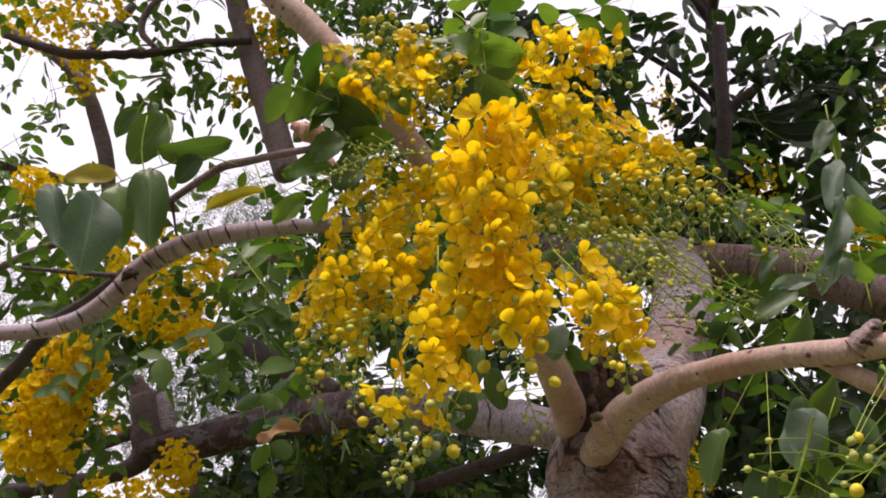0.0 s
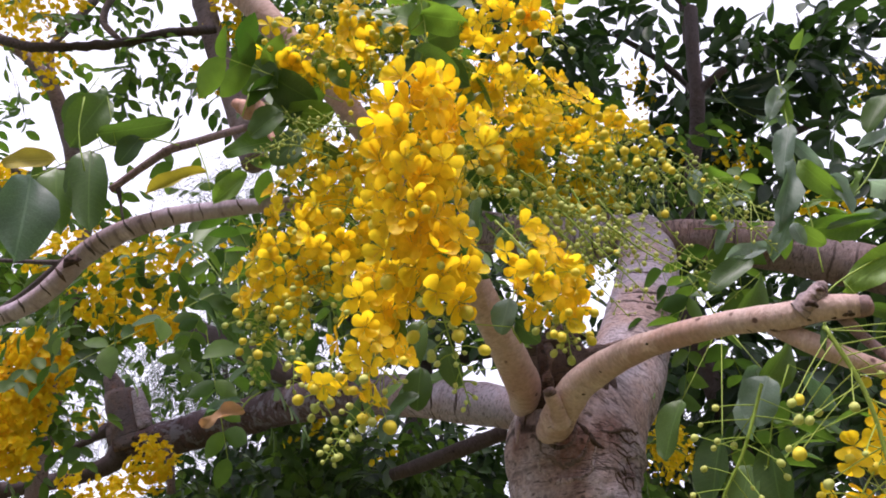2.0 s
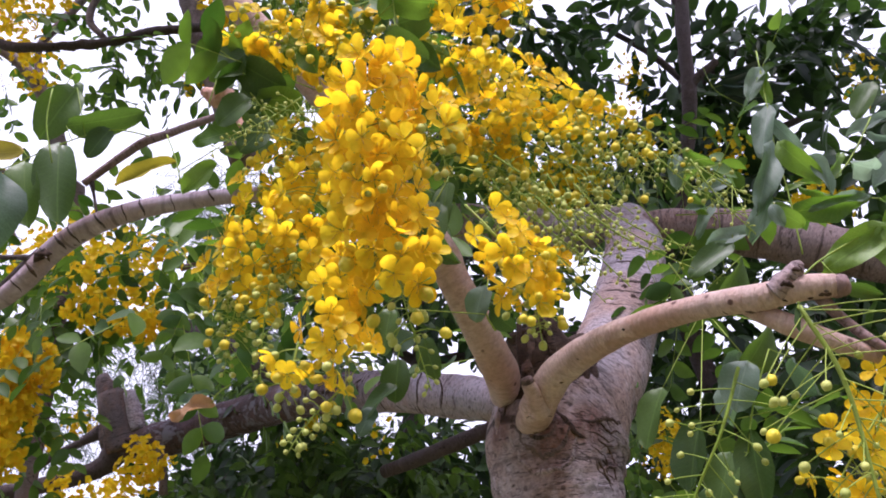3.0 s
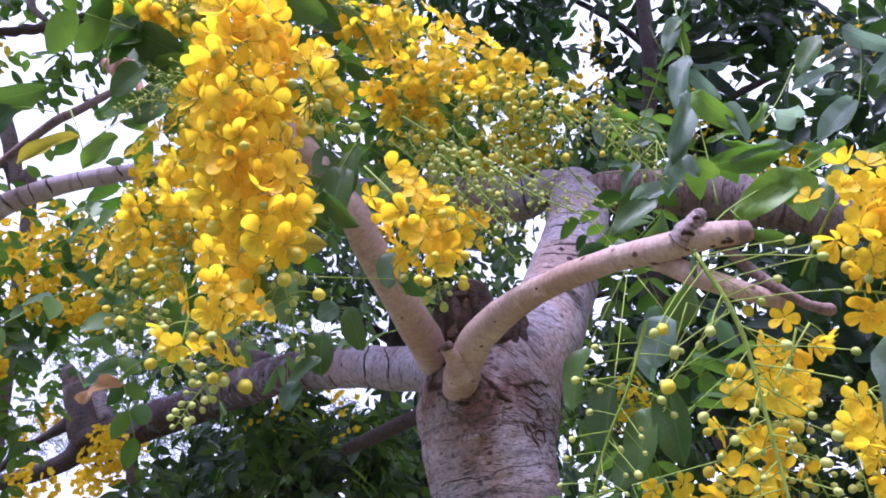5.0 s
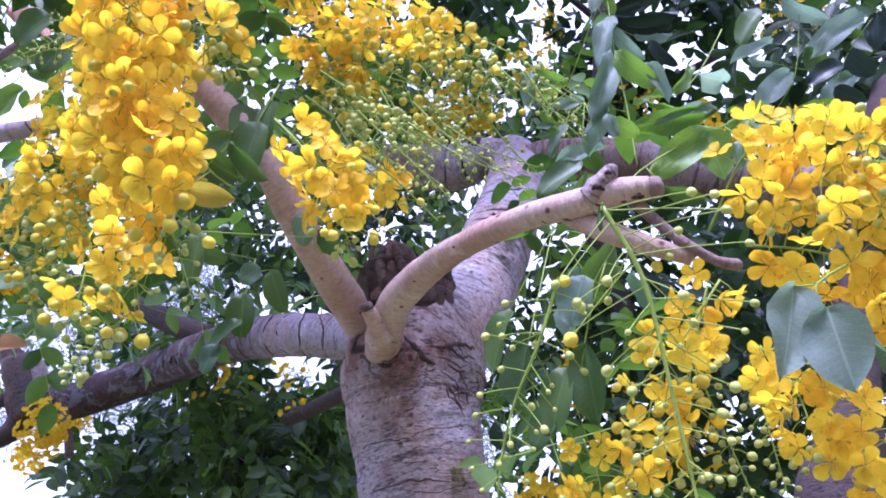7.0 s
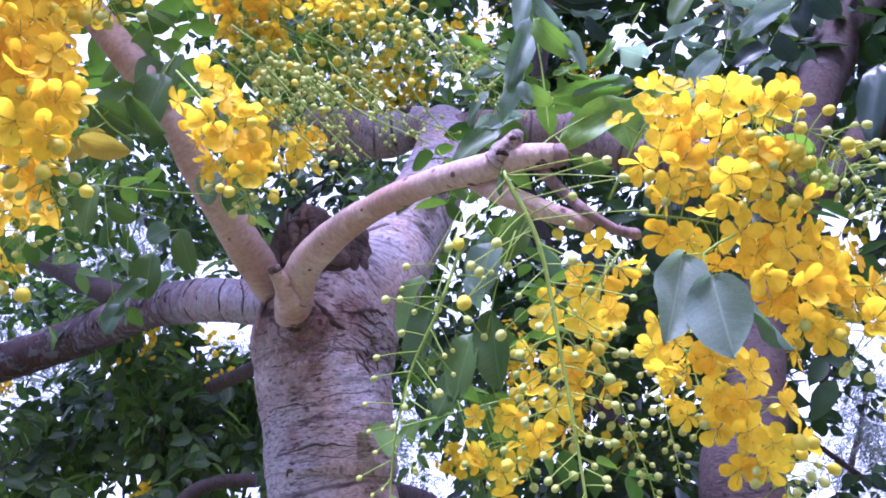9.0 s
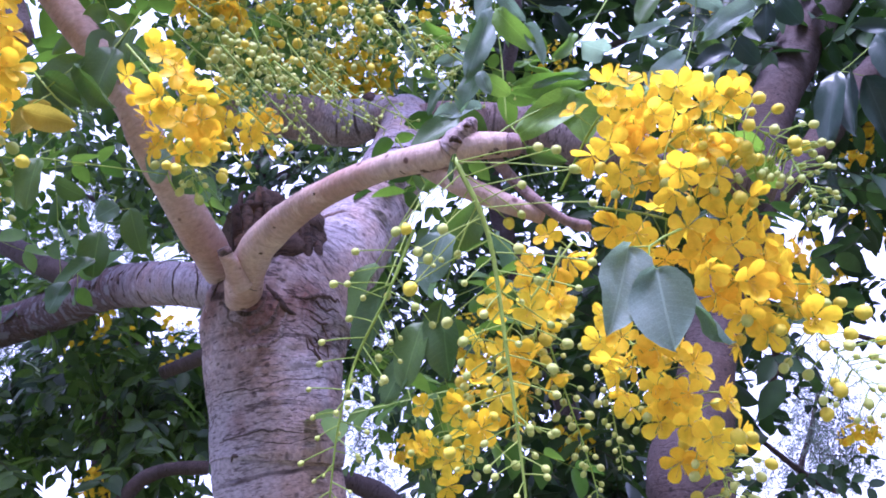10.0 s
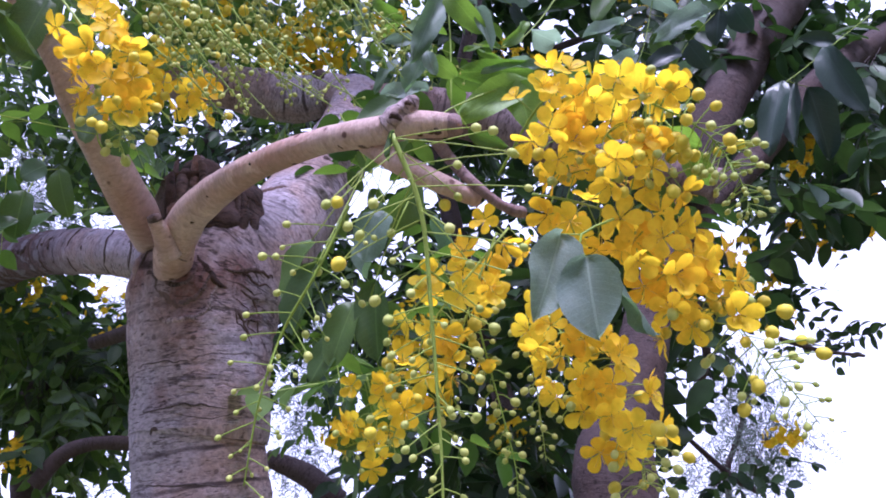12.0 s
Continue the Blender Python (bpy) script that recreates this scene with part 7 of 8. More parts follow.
fold(old_surface, [(-0.456, 3.185, 2.755, 0.003), (-0.405, 3.185, 2.760, 0.010), (-0.353, 3.185, 2.761, 0.010), (-0.301, 3.183, 2.782, 0.003)], BARK_DEAD_SHADE, back_left, 68, 0.35)
fold(old_surface, [(-0.787, 3.818, 3.094, 0.003), (-0.803, 3.822, 3.046, 0.009), (-0.820, 3.826, 2.999, 0.009), (-0.823, 3.830, 2.951, 0.003)], BARK_PEEL, back_left, 69, 0.35)
fold(old_surface, [(-1.409, 4.777, 3.317, 0.002), (-1.358, 4.779, 3.300, 0.007), (-1.309, 4.778, 3.311, 0.007), (-1.259, 4.775, 3.346, 0.002)], BARK_PEEL, back_left, 70, 0.35)
fold(old_surface, [(-0.249, 2.853, 2.729, 0.002), (-0.255, 2.856, 2.692, 0.007), (-0.256, 2.860, 2.655, 0.007), (-0.272, 2.863, 2.621, 0.002)], BARK_DEAD_SHADE, back_left, 71, 0.35)
fold(old_surface, [(-0.488, 3.231, 2.766, 0.003), (-0.452, 3.230, 2.780, 0.010), (-0.416, 3.229, 2.785, 0.010), (-0.379, 3.228, 2.802, 0.003)], BARK_DEAD_SHADE, back_left, 72, 0.35)
fold(old_surface, [(-0.733, 3.723, 3.058, 0.002), (-0.733, 3.728, 3.010, 0.006), (-0.747, 3.732, 2.963, 0.006), (-0.757, 3.736, 2.917, 0.002)], BARK_PEEL, back_left, 73, 0.35)
fold(old_surface, [(-1.321, 4.658, 3.289, 0.003), (-1.271, 4.656, 3.311, 0.011), (-1.221, 4.654, 3.328, 0.011), (-1.171, 4.654, 3.330, 0.003)], BARK_DEAD_SHADE, back_left, 74, 0.35)
fold(old_surface, [(-0.408, 3.102, 2.822, 0.001), (-0.411, 3.106, 2.782, 0.005), (-0.401, 3.110, 2.741, 0.005), (-0.403, 3.113, 2.701, 0.001)], BARK_DEAD_SHADE, back_left, 75, 0.35)
fold(old_surface, [(-0.226, 3.210, 2.875, 0.001), (-0.210, 3.180, 2.799, 0.005), (-0.205, 3.186, 2.733, 0.005), (-0.229, 3.226, 2.696, 0.001)], BARK_DEAD_SHADE, back_left, 76, 0.55)
fold(old_surface, [(-0.147, 3.115, 2.818, 0.002), (-0.135, 3.085, 2.745, 0.006), (-0.130, 3.091, 2.681, 0.006), (-0.139, 3.130, 2.643, 0.002)], BARK_DEAD_SHADE, back_left, 77, 0.55)
fold(old_surface, [(-0.052, 2.998, 2.747, 0.001), (-0.047, 2.967, 2.678, 0.004), (-0.043, 2.973, 2.617, 0.004), (-0.060, 3.012, 2.583, 0.001)], BARK_DARK, back_left, 78, 0.55)
fold(old_surface, [(0.012, 2.902, 2.693, 0.002), (0.021, 2.872, 2.625, 0.006), (0.024, 2.877, 2.566, 0.006), (-0.000, 2.916, 2.535, 0.002)], BARK_DEAD_SHADE, back_left, 79, 0.55)
fold(old_surface, [(0.068, 2.814, 2.643, 0.001), (0.079, 2.784, 2.576, 0.003), (0.082, 2.789, 2.519, 0.003), (0.077, 2.828, 2.486, 0.001)], BARK_DARK, back_left, 80, 0.55)
fold(old_surface, [(0.136, 2.715, 2.586, 0.001), (0.142, 2.684, 2.522, 0.005), (0.144, 2.689, 2.467, 0.005), (0.128, 2.728, 2.439, 0.001)], BARK_DARK, back_left, 81, 0.55)
fold(old_surface, [(0.189, 2.623, 2.535, 0.001), (0.196, 2.592, 2.473, 0.004), (0.197, 2.597, 2.420, 0.004), (0.187, 2.635, 2.392, 0.001)], BARK_DEAD_SHADE, back_left, 82, 0.55)
limb("stub", [(-1.979, 5.352, 3.450, 0.130), (-2.015, 5.316, 3.581, 0.116), (-2.044, 5.281, 3.713, 0.105), (-2.068, 5.271, 3.823, 0.099)], BARK_PEEL, back_left, "thick sawn stub", 16, 0.03, 0.14, 83, 0.0)
limb("stub", [(-1.874, 5.272, 3.539, 0.052), (-1.913, 5.258, 3.699, 0.052), (-1.952, 5.248, 3.816, 0.038)], BARK, back_left, "", 12, 0.03, 0.16, 84, 0.0)
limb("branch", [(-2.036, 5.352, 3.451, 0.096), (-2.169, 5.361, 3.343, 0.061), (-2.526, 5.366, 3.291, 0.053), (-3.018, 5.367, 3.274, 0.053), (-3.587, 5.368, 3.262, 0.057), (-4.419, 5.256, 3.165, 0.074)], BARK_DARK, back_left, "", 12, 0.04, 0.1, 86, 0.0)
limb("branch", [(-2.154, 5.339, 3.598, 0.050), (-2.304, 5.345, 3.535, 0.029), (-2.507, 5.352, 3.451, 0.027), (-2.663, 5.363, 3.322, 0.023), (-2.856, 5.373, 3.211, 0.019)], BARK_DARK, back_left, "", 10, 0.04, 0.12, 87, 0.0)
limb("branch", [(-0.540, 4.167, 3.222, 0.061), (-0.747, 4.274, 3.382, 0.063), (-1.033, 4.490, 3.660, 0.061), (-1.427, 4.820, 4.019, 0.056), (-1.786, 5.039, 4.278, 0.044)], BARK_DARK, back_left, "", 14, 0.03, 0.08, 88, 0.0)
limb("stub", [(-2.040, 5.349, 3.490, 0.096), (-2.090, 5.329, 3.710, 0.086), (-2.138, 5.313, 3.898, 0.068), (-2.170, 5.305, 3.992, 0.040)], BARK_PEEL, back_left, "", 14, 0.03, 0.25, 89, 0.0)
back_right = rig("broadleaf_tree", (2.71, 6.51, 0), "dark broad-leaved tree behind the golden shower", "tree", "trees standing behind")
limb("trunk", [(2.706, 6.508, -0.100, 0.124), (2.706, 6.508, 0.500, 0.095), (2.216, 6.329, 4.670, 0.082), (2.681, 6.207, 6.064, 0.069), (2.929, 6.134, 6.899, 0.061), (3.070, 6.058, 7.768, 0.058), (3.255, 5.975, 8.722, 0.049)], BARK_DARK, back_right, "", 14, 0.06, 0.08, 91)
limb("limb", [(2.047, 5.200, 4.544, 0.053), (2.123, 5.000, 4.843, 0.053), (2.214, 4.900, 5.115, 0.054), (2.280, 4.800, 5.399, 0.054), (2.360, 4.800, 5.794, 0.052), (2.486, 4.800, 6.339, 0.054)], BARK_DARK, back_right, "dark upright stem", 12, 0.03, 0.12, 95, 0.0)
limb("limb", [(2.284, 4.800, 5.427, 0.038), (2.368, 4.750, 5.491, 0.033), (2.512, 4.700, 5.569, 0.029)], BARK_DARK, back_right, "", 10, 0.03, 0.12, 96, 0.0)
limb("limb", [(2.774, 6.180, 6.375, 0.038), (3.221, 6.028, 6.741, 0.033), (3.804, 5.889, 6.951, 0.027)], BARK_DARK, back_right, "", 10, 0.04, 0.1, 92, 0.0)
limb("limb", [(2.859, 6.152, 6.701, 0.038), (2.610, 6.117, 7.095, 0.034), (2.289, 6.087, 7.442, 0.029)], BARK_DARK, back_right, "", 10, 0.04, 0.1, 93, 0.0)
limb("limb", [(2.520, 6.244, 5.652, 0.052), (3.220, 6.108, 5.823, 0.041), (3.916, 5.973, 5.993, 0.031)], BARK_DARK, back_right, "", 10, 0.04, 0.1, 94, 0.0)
cloud = Cloud(31, True)
cloud.clump((2.875, 5.723, 7.468), (0.721, 0.48, 0.277), 8, 0.25, 0.42, 3, 0.36)
cloud.clump((3.725, 5.752, 7.140), (0.652, 0.48, 0.272), 8, 0.25, 0.42, 3, 0.36)
cloud.clump((2.060, 5.714, 7.575), (0.446, 0.48, 0.223), 6, 0.25, 0.42, 3, 0.36)
cloud.clump((2.278, 5.756, 7.090), (0.594, 0.48, 0.378), 4, 0.25, 0.42, 3, 0.36)
cloud.clump((3.005, 5.803, 6.557), (0.576, 0.48, 0.471), 31, 0.25, 0.42, 3, 0.36)
cloud.clump((3.651, 5.801, 6.585), (0.578, 0.48, 0.368), 24, 0.25, 0.42, 3, 0.36)
cloud.clump((2.470, 5.969, 6.035), (0.462, 0.48, 0.308), 28, 0.25, 0.42, 3, 0.36)
cloud.clump((3.180, 5.990, 5.799), (0.608, 0.48, 0.355), 17, 0.25, 0.42, 3, 0.36)
cloud.clump((4.200, 5.797, 6.629), (0.580, 0.48, 0.369), 26, 0.25, 0.42, 3, 0.36)
cloud.clump((3.807, 5.656, 5.478), (0.524, 0.48, 0.381), 12, 0.25, 0.42, 3, 0.36)
cloud.clump((1.632, 5.876, 7.102), (0.328, 0.48, 0.328), 24, 0.25, 0.42, 3, 0.36)
cloud.clump((2.658, 6.266, 5.391), (0.762, 0.48, 0.305), 52, 0.25, 0.42, 3, 0.36)
cloud.clump((1.271, 5.832, 7.597), (0.450, 0.48, 0.281), 19, 0.25, 0.42, 3, 0.36)
cloud.clump((3.574, 6.347, 4.471), (0.671, 0.48, 0.432), 36, 0.25, 0.42, 3, 0.36)
cloud.clump((2.246, 6.384, 4.050), (0.419, 0.48, 0.698), 40, 0.25, 0.42, 3, 0.36)
cloud.clump((2.866, 6.433, 3.487), (0.627, 0.48, 0.537), 31, 0.25, 0.42, 3, 0.36)
cloud.make("leaves", CROWN_DARK_SHADED, back_right, "large dark glossy leaves", BARK_DARK, 0.002)
cloud = Cloud(81)
cloud.blossoms((2.246, 5.809, 6.484), (0.156, 0.24, 0.312), 81)
cloud.blossoms((2.775, 5.662, 5.412), (0.237, 0.24, 0.237), 108)
cloud.blossoms((4.084, 5.613, 5.972), (0.197, 0.24, 0.295), 64)
cloud.blossoms((1.523, 5.274, 2.970), (0.144, 0.24, 0.215), 162)
cloud.make("blossoms", PETAL_FAR, back_right, "clusters of yellow blossoms among the leaves")
back_low = rig("broadleaf_tree", (-0.96, 6.25, 0), "dense dark green tree standing low behind the trunk", "tree", "trees standing behind")
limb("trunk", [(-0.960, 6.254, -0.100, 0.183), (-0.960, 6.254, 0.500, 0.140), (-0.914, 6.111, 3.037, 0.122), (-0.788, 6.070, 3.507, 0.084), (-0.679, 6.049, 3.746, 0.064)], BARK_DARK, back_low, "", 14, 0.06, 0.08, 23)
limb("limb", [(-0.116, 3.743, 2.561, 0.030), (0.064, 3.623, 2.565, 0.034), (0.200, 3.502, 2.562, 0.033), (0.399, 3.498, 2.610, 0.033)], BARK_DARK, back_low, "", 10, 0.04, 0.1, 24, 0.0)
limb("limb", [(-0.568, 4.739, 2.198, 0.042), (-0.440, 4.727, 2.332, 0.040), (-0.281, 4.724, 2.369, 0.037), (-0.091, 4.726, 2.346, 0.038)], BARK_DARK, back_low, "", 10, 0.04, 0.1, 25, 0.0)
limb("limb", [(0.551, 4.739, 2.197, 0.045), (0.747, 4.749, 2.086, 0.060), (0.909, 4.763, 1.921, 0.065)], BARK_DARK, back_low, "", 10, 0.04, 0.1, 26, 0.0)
cloud = Cloud(41, True)
cloud.clump((-1.449, 5.400, 3.041), (0.314, 0.5, 0.314), 36, 0.135, 0.5, 4, 0.32, 0.8)
cloud.clump((-1.436, 5.300, 2.673), (0.266, 0.5, 0.266), 24, 0.135, 0.5, 4, 0.32, 0.8)
cloud.clump((-0.578, 5.400, 2.740), (0.313, 0.5, 0.313), 27, 0.135, 0.5, 4, 0.32, 0.8)
cloud.clump((-0.832, 5.845, 3.319), (0.480, 0.48, 0.240), 38, 0.135, 0.5, 4, 0.32, 0.8)
cloud.clump((-0.480, 5.855, 3.213), (0.478, 0.60, 0.318), 46, 0.135, 0.5, 4, 0.32, 0.8)
cloud.clump((-1.361, 5.857, 3.180), (0.316, 0.48, 0.158), 15, 0.135, 0.5, 4, 0.32, 0.8)
cloud.clump((-0.115, 5.853, 3.225), (0.359, 0.60, 0.240), 20, 0.135, 0.5, 4, 0.32, 0.8)
cloud.clump((-0.284, 5.642, 2.884), (0.449, 0.60, 0.187), 30, 0.135, 0.5, 4, 0.32, 0.8)
cloud.clump((-0.603, 5.376, 3.178), (0.482, 0.60, 0.379), 26, 0.135, 0.5, 4, 0.32, 0.8)
cloud.clump((-0.752, 5.422, 2.651), (0.364, 0.60, 0.364), 21, 0.135, 0.5, 4, 0.32, 0.8)
cloud.clump((-0.381, 5.426, 2.608), (0.302, 0.60, 0.336), 12, 0.135, 0.5, 4, 0.32, 0.8)
cloud.clump((-0.961, 5.459, 4.979), (0.275, 0.60, 0.432), 22, 0.135, 0.5, 4, 0.32, 0.8)
cloud.clump((-0.838, 5.928, 5.127), (0.570, 0.60, 0.482), 15, 0.135, 0.5, 4, 0.32, 0.8)
cloud.clump((-1.289, 5.863, 5.874), (0.450, 0.60, 0.405), 12, 0.135, 0.5, 4, 0.32, 0.8)
cloud.clump((-0.769, 5.337, 3.625), (0.316, 0.60, 0.211), 38, 0.135, 0.5, 4, 0.32, 0.8)
cloud.clump((1.408, 5.850, 3.267), (0.364, 0.60, 0.486), 26, 0.135, 0.5, 4, 0.32, 0.8)
cloud.clump((-0.407, 5.971, 4.633), (0.500, 0.60, 0.500), 30, 0.135, 0.5, 4, 0.32, 0.8)
cloud.clump((0.898, 5.967, 4.681), (0.368, 0.60, 0.276), 15, 0.135, 0.5, 4, 0.32, 0.8)
cloud.make("leaves", CROWN_MID, back_low, "dense dark leaves", BARK_DARK, 0.002)
cloud = Cloud(91)
cloud.blossoms((-2.090, 6.060, 3.623), (0.210, 0.18, 0.126), 162)
cloud.blossoms((-2.338, 6.079, 3.400), (0.124, 0.18, 0.124), 97)
cloud.blossoms((-2.647, 6.030, 3.963), (0.129, 0.12, 0.107), 81)
cloud.blossoms((-2.854, 6.040, 3.850), (0.085, 0.12, 0.085), 37)
cloud.blossoms((-0.558, 4.891, 3.210), (0.316, 0.24, 0.126), 18)
cloud.blossoms((-0.712, 4.962, 2.396), (0.118, 0.12, 0.089), 37)
cloud.blossoms((-0.262, 4.899, 3.119), (0.128, 0.24, 0.191), 13)
cloud.blossoms((-0.647, 4.880, 3.333), (0.095, 0.12, 0.063), 27)
cloud.make("blossoms", PETAL_FAR, back_low, "clusters of yellow blossoms among the leaves")
back_mid = rig("broadleaf_tree", (-0.45, 8.82, 0), "dark leafy tree closing the view behind", "tree", "trees standing behind")
limb("trunk", [(-0.446, 8.817, -0.100, 0.220), (-0.446, 8.817, 0.500, 0.169), (-0.405, 8.703, 3.702, 0.147), (-0.155, 8.600, 4.879, 0.112), (0.129, 8.483, 6.217, 0.087), (0.454, 8.349, 7.751, 0.072), (0.755, 8.192, 9.540, 0.054)], BARK_DARK, back_mid, "", 14, 0.06, 0.08, 55)
limb("limb", [(-0.088, 8.572, 5.197, 0.063), (-0.949, 8.392, 5.880, 0.045), (-1.693, 8.242, 6.210, 0.033)], BARK_DARK, back_mid, "", 10, 0.04, 0.1, 56, 0.0)
limb("limb", [(0.129, 8.483, 6.217, 0.067), (1.491, 8.320, 6.699, 0.047), (2.903, 8.177, 6.953, 0.034)], BARK_DARK, back_mid, "", 10, 0.04, 0.1, 57, 0.0)
limb("limb", [(-0.088, 8.572, 5.197, 0.063), (1.549, 8.447, 5.246, 0.044), (3.117, 8.328, 5.234, 0.031)], BARK_DARK, back_mid, "", 10, 0.04, 0.1, 58, 0.0)
cloud = Cloud(91)
cloud.clump((-1.692, 8.178, 4.198), (0.974, 0.72, 0.401), 120, 0.2, 0.5, 4, 0.45)
cloud.clump((-0.100, 8.196, 3.983), (0.965, 0.72, 0.397), 120, 0.2, 0.5, 4, 0.45)
cloud.clump((1.605, 8.156, 4.449), (0.934, 0.72, 0.759), 120, 0.2, 0.5, 4, 0.45)
cloud.clump((3.072, 8.141, 4.610), (0.886, 0.72, 0.886), 110, 0.2, 0.5, 4, 0.45)
cloud.clump((4.384, 8.113, 4.932), (0.903, 0.72, 0.903), 76, 0.2, 0.5, 4, 0.45)
cloud.clump((3.901, 8.234, 3.553), (0.892, 0.72, 0.558), 50, 0.2, 0.5, 4, 0.45)
cloud.clump((2.509, 8.227, 3.630), (0.615, 0.72, 0.503), 68, 0.2, 0.5, 4, 0.45)
cloud.clump((3.640, 8.007, 6.147), (1.279, 0.72, 0.448), 68, 0.2, 0.5, 4, 0.45)
cloud.clump((2.197, 7.935, 6.973), (0.997, 0.72, 0.598), 68, 0.2, 0.5, 4, 0.45)
cloud.clump((2.191, 7.787, 8.667), (1.077, 0.72, 0.646), 20, 0.2, 0.5, 4, 0.45)
cloud.clump((0.403, 7.823, 8.245), (1.054, 0.72, 0.773), 80, 0.2, 0.5, 4, 0.45)
cloud.clump((-0.844, 7.974, 6.528), (0.842, 0.72, 0.777), 72, 0.2, 0.5, 4, 0.45)
cloud.clump((0.401, 8.015, 6.056), (1.014, 0.72, 0.760), 100, 0.2, 0.5, 4, 0.45)
cloud.clump((-1.005, 7.690, 9.767), (0.900, 0.72, 0.525), 52, 0.2, 0.5, 4, 0.45)
cloud.clump((0.352, 7.693, 9.735), (0.975, 0.72, 0.450), 60, 0.2, 0.5, 4, 0.45)
cloud.clump((-2.028, 8.084, 5.268), (0.606, 0.72, 0.485), 40, 0.2, 0.5, 4, 0.45)
cloud.clump((4.939, 7.923, 7.103), (1.074, 0.72, 0.805), 10, 0.2, 0.5, 4, 0.45)
cloud.clump((6.072, 8.022, 5.980), (1.387, 0.72, 0.901), 140, 0.2, 0.5, 4, 0.45)
cloud.clump((8.069, 7.919, 7.154), (1.202, 0.72, 0.902), 120, 0.2, 0.5, 4, 0.45)
cloud.clump((7.547, 8.013, 6.083), (0.935, 0.72, 0.432), 72, 0.2, 0.5, 4, 0.45)
cloud.clump((4.550, 8.198, 3.959), (0.624, 0.72, 0.687), 72, 0.2, 0.5, 4, 0.45)
cloud.clump((3.668, 8.318, 2.595), (0.870, 0.72, 0.580), 100, 0.2, 0.5, 4, 0.45)
cloud.clump((2.348, 8.318, 2.589), (0.838, 0.72, 0.391), 80, 0.2, 0.5, 4, 0.45)
cloud.clump((9.063, 7.958, 6.706), (0.909, 0.72, 0.834), 80, 0.2, 0.5, 4, 0.45)
cloud.make("leaves", CROWN_DARK_SHADED, back_mid, "dense dark crown leaves", BARK_DARK, 0.002)
cloud = Cloud(141)
cloud.blossoms((2.113, 7.627, 3.608), (0.313, 0.24, 0.313), 162)
cloud.blossoms((5.795, 7.725, 3.867), (0.368, 0.24, 0.490), 81)
cloud.make("blossoms", PETAL_FAR, back_mid, "clusters of yellow blossoms among the leaves")
far_right = rig("feathery_tree", (7.36, 11.16, 0), "far pale feathery tree against the sky", "tree", "trees standing behind")
limb("trunk", [(7.355, 11.162, -0.100, 0.070), (7.355, 11.162, 0.500, 0.054), (6.766, 11.015, 2.056, 0.047), (7.196, 10.938, 2.933, 0.032), (7.559, 10.885, 3.545, 0.021)], BARK_DARK, far_right, "", 14, 0.06, 0.08, 90)
cloud = Cloud(51)
cloud.clump((7.242, 10.696, 2.954), (0.477, 0.72, 0.716), 400, 0.07, 0.2, 7, 0.5, 0.9)
cloud.clump((7.226, 10.618, 3.842), (0.326, 0.72, 0.326), 80, 0.07, 0.2, 7, 0.5, 0.9)
cloud.clump((6.560, 10.742, 2.421), (0.541, 0.72, 0.309), 120, 0.07, 0.2, 7, 0.5, 0.9)
cloud.clump((7.787, 10.722, 2.655), (0.319, 0.72, 0.239), 20, 0.07, 0.2, 7, 0.5, 0.9)
cloud.make("leaves", CROWN_HAZED, far_right, "fine drooping foliage paled for haze", BARK_DARK, 0.002)
cloud = Cloud(101)
cloud.blossoms((7.394, 10.120, 2.653), (0.226, 0.12, 0.151), 54)
cloud.make("blossoms", PETAL_FAR, far_right, "clusters of yellow blossoms among the leaves")
far_left = rig("feathery_tree", (-3.17, 10.77, 0), "far pale feathery tree seen between the branches", "tree", "trees standing behind")
limb("trunk", [(-3.173, 10.774, -0.100, 0.078), (-3.173, 10.774, 0.500, 0.060), (-2.968, 10.794, 4.583, 0.052), (-2.962, 10.585, 6.970, 0.041), (-3.017, 10.420, 8.861, 0.027)], BARK_DARK, far_left, "", 14, 0.06, 0.08, 4)
cloud = Cloud(61)
cloud.clump((-3.160, 10.400, 5.504), (0.431, 0.5, 0.431), 120, 0.07, 0.2, 7, 0.5, 0.9)
cloud.clump((-2.052, 10.400, 5.231), (0.432, 0.5, 0.432), 120, 0.07, 0.2, 7, 0.5, 0.9)
cloud.clump((-0.913, 10.400, 5.261), (0.366, 0.5, 0.366), 110, 0.07, 0.2, 7, 0.5, 0.9)
cloud.clump((-3.414, 10.400, 4.669), (0.414, 0.5, 0.414), 120, 0.07, 0.2, 7, 0.5, 0.9)
cloud.clump((1.400, 10.400, 4.896), (0.444, 0.72, 0.444), 150, 0.07, 0.2, 7, 0.5, 0.9)
cloud.clump((1.153, 10.500, 4.048), (0.432, 0.5, 0.432), 150, 0.07, 0.2, 7, 0.5, 0.9)
cloud.clump((1.007, 10.500, 3.283), (0.417, 0.5, 0.417), 120, 0.07, 0.2, 7, 0.5, 0.9)
cloud.clump((-2.486, 10.400, 6.912), (0.451, 0.5, 0.451), 120, 0.07, 0.2, 7, 0.5, 0.9)
cloud.clump((-2.125, 10.400, 7.930), (0.393, 0.5, 0.393), 120, 0.07, 0.2, 7, 0.5, 0.9)
cloud.clump((-2.960, 10.158, 9.103), (0.790, 0.72, 0.527), 240, 0.07, 0.2, 7, 0.5, 0.9)
cloud.clump((-3.125, 10.382, 6.534), (0.874, 0.72, 0.715), 320, 0.07, 0.2, 7, 0.5, 0.9)
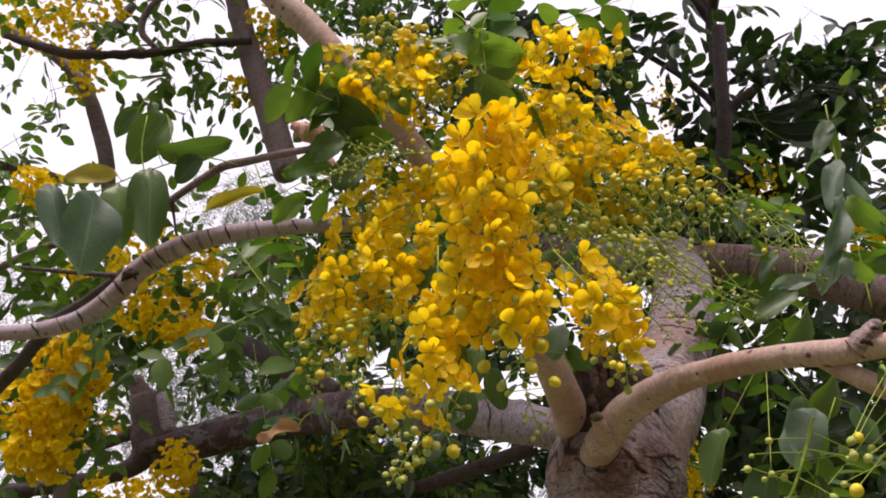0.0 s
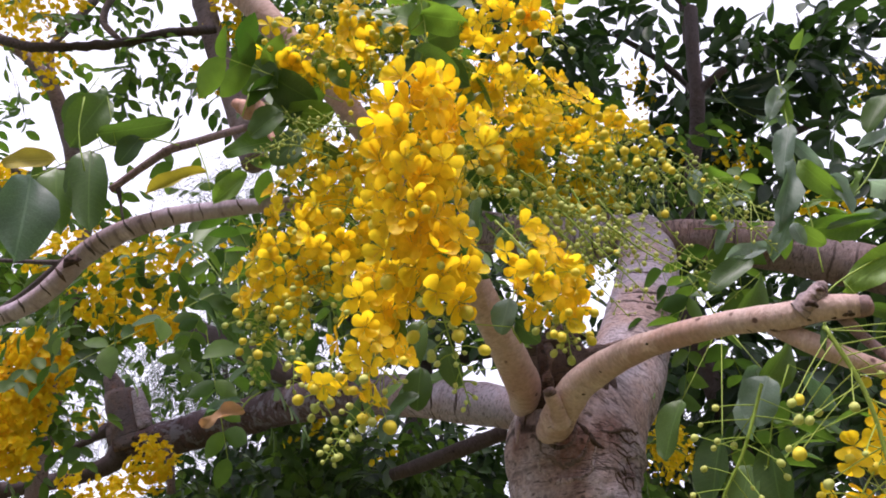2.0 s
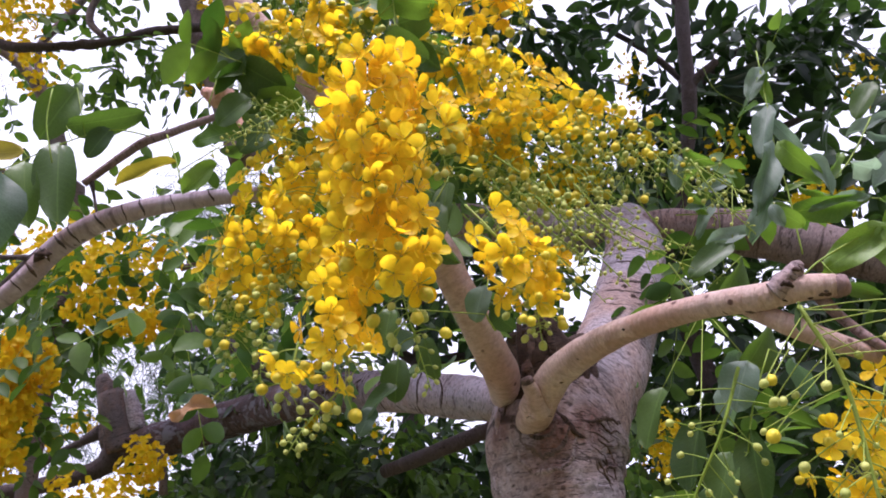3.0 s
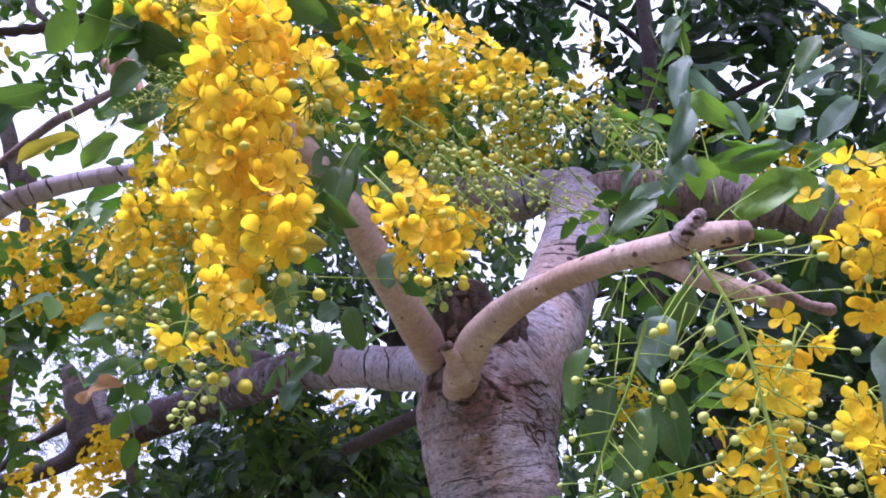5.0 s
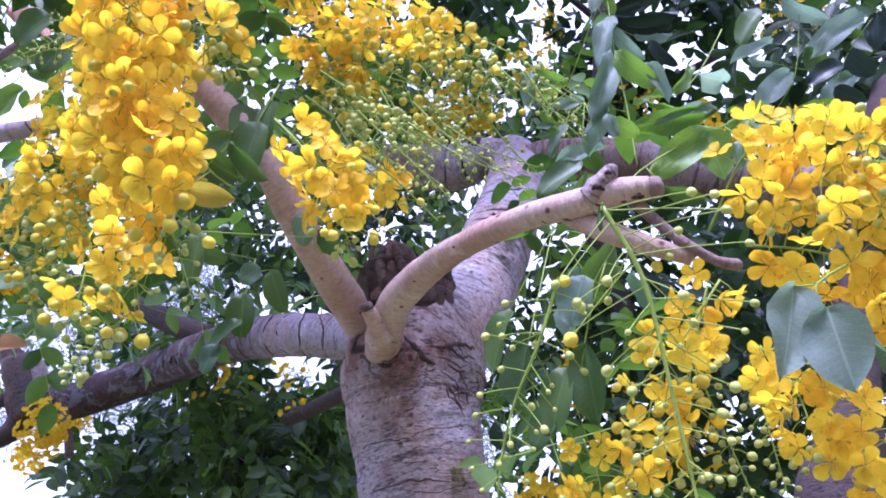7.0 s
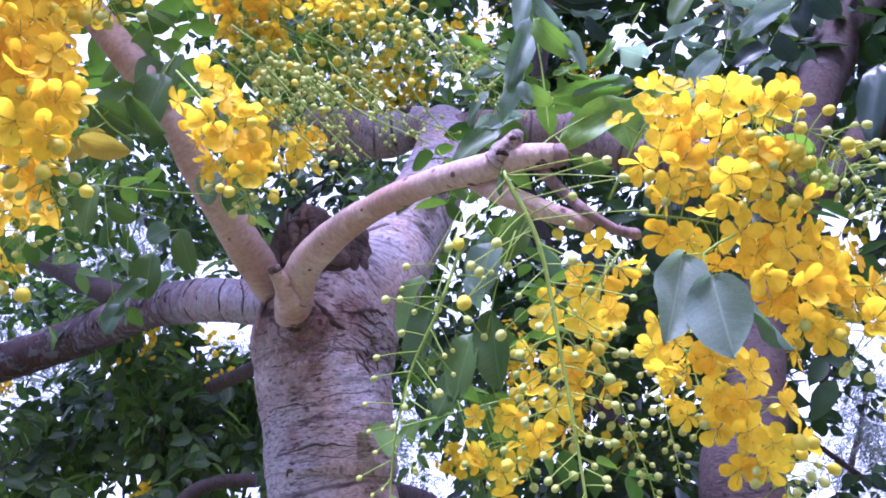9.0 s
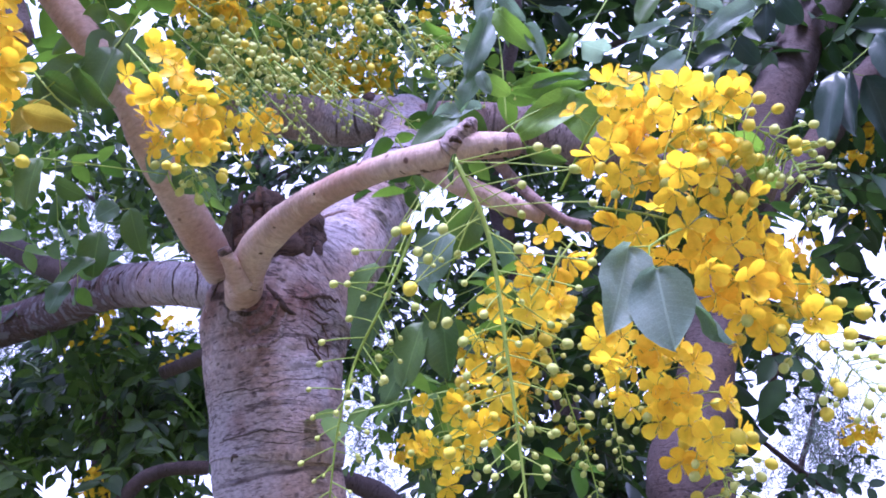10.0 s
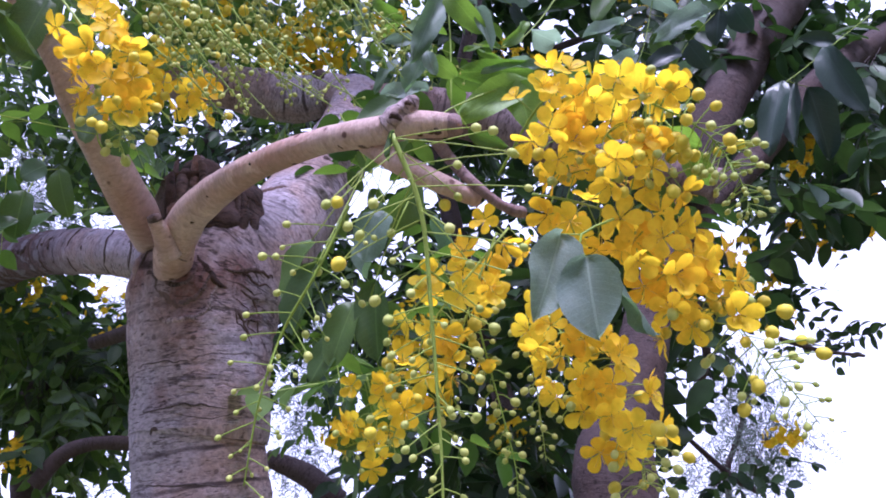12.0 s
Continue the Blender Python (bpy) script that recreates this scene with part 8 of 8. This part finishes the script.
cloud.clump((-3.648, 10.435, 5.935), (0.698, 0.72, 0.465), 160, 0.07, 0.2, 7, 0.5, 0.9)
cloud.clump((-6.136, 10.355, 6.843), (0.403, 0.72, 0.967), 120, 0.07, 0.2, 7, 0.5, 0.9)
cloud.clump((-1.846, 10.379, 6.571), (0.716, 0.72, 0.796), 160, 0.07, 0.2, 7, 0.5, 0.9)
cloud.clump((-4.719, 10.453, 5.726), (0.692, 0.72, 0.539), 140, 0.07, 0.2, 7, 0.5, 0.9)
cloud.clump((-5.718, 10.458, 5.669), (0.691, 0.72, 0.691), 180, 0.07, 0.2, 7, 0.5, 0.9)
cloud.clump((-4.515, 10.355, 6.846), (0.725, 0.72, 0.644), 180, 0.07, 0.2, 7, 0.5, 0.9)
cloud.clump((-6.281, 10.229, 8.292), (0.512, 0.72, 0.512), 80, 0.07, 0.2, 7, 0.5, 0.9)
cloud.clump((-2.051, 10.335, 7.072), (0.515, 0.72, 0.515), 120, 0.07, 0.2, 7, 0.5, 0.9)
cloud.clump((-0.441, 10.343, 6.989), (0.607, 0.72, 0.456), 100, 0.07, 0.2, 7, 0.5, 0.9)
cloud.clump((1.318, 10.540, 4.727), (0.295, 0.72, 0.591), 40, 0.07, 0.2, 7, 0.5, 0.9)
cloud.clump((-1.315, 10.639, 3.601), (0.805, 0.72, 0.537), 80, 0.07, 0.2, 7, 0.5, 0.9)
cloud.make("leaves", CROWN_HAZED, far_left, "fine drooping foliage paled for haze", BARK_DARK, 0.002)
# ---- unseen crown leaves added overhead to shade the trees below ----
rng_over = random.Random(71)
over = Cloud(71)
for at_x, at_y, at_z in ((1.6, 4.2, 9.6), (0.2, 3.6, 9.0), (3.6, 3.2, 8.4), (2.6, 1.9, 6.2)):
    limb("limb", [(3.07, 6.06, 7.77, 0.058), (3.07 + 0.45 * (at_x - 3.07), 6.06 + 0.4 * (at_y - 6.06), 8.4 + 0.5 * (at_z - 7.77), 0.045), (at_x, at_y, at_z, 0.03)], BARK_DARK, back_right, "", 10, 0.1, 0.1, 7)
for k in range(129):
    turn_to, rise, away = radians(rng_over.uniform(-38, 62)), radians(rng_over.uniform(57, 72)), rng_over.uniform(3.8, 12)
    spot = (0.2 + away * math.cos(rise) * math.sin(turn_to), 0.2 + away * math.cos(rise) * math.cos(turn_to), 1.45 + away * math.sin(rise))
    over.clump(spot, (0.5, 0.5, 0.22), 46, 0.12, 0.5, 4, 0.28)
over.make("leaves", CROWN, back_right, "unseen overhead leaves added for shade", BARK_DARK, 0.002)
# ---- unseen trees added round the camera to block low sky light ----


def blocker_tree(x, y, top, seed):
    tree_rig = rig("broadleaf_tree", (x, y, 0), "unseen leafy tree added to block low sky light", "tree", "trees standing round")
    limb("trunk", [(x, y, -0.1, 0.24), (x, y, 0.5, 0.17), (x + 0.1, y + 0.05, 2.0, 0.14), (x + 0.2, y + 0.1, top, 0.09)], BARK_DARK, tree_rig, "", 12, 0.15, 0.1, seed)
    for a in range(5):
        c, s = math.cos(a * 1.257 + seed), math.sin(a * 1.257 + seed)
        limb("limb", [(x + 0.15, y + 0.08, top * 0.6, 0.06), (x + 0.7 * c, y + 0.7 * s, top * 0.75, 0.045), (x + 1.5 * c, y + 1.4 * s, top + 0.3, 0.02)], BARK_DARK, tree_rig, "", 8, 0.15, 0.1, seed + a)
    leaves = Cloud(197 + seed)
    leaves.clump((x, y, top + 0.4), (2.3, 2.0, 2.6), 300, 0.34, 0.55, 4, 0.9)
    leaves.make("leaves", CROWN, tree_rig, "dense green leaves", BARK_DARK, 0.004)


for k, (x, y, top) in enumerate(((-4.2, -4.0, 4.0), (-0.8, -6.4, 5.0), (3.2, -5.4, 4.4), (6.6, -2.4, 4.2), (-6.8, -0.6, 4.2), (8.2, 3.2, 4.4), (-7.6, 4.2, 4.4))):
    blocker_tree(x, y, top, k + 3)
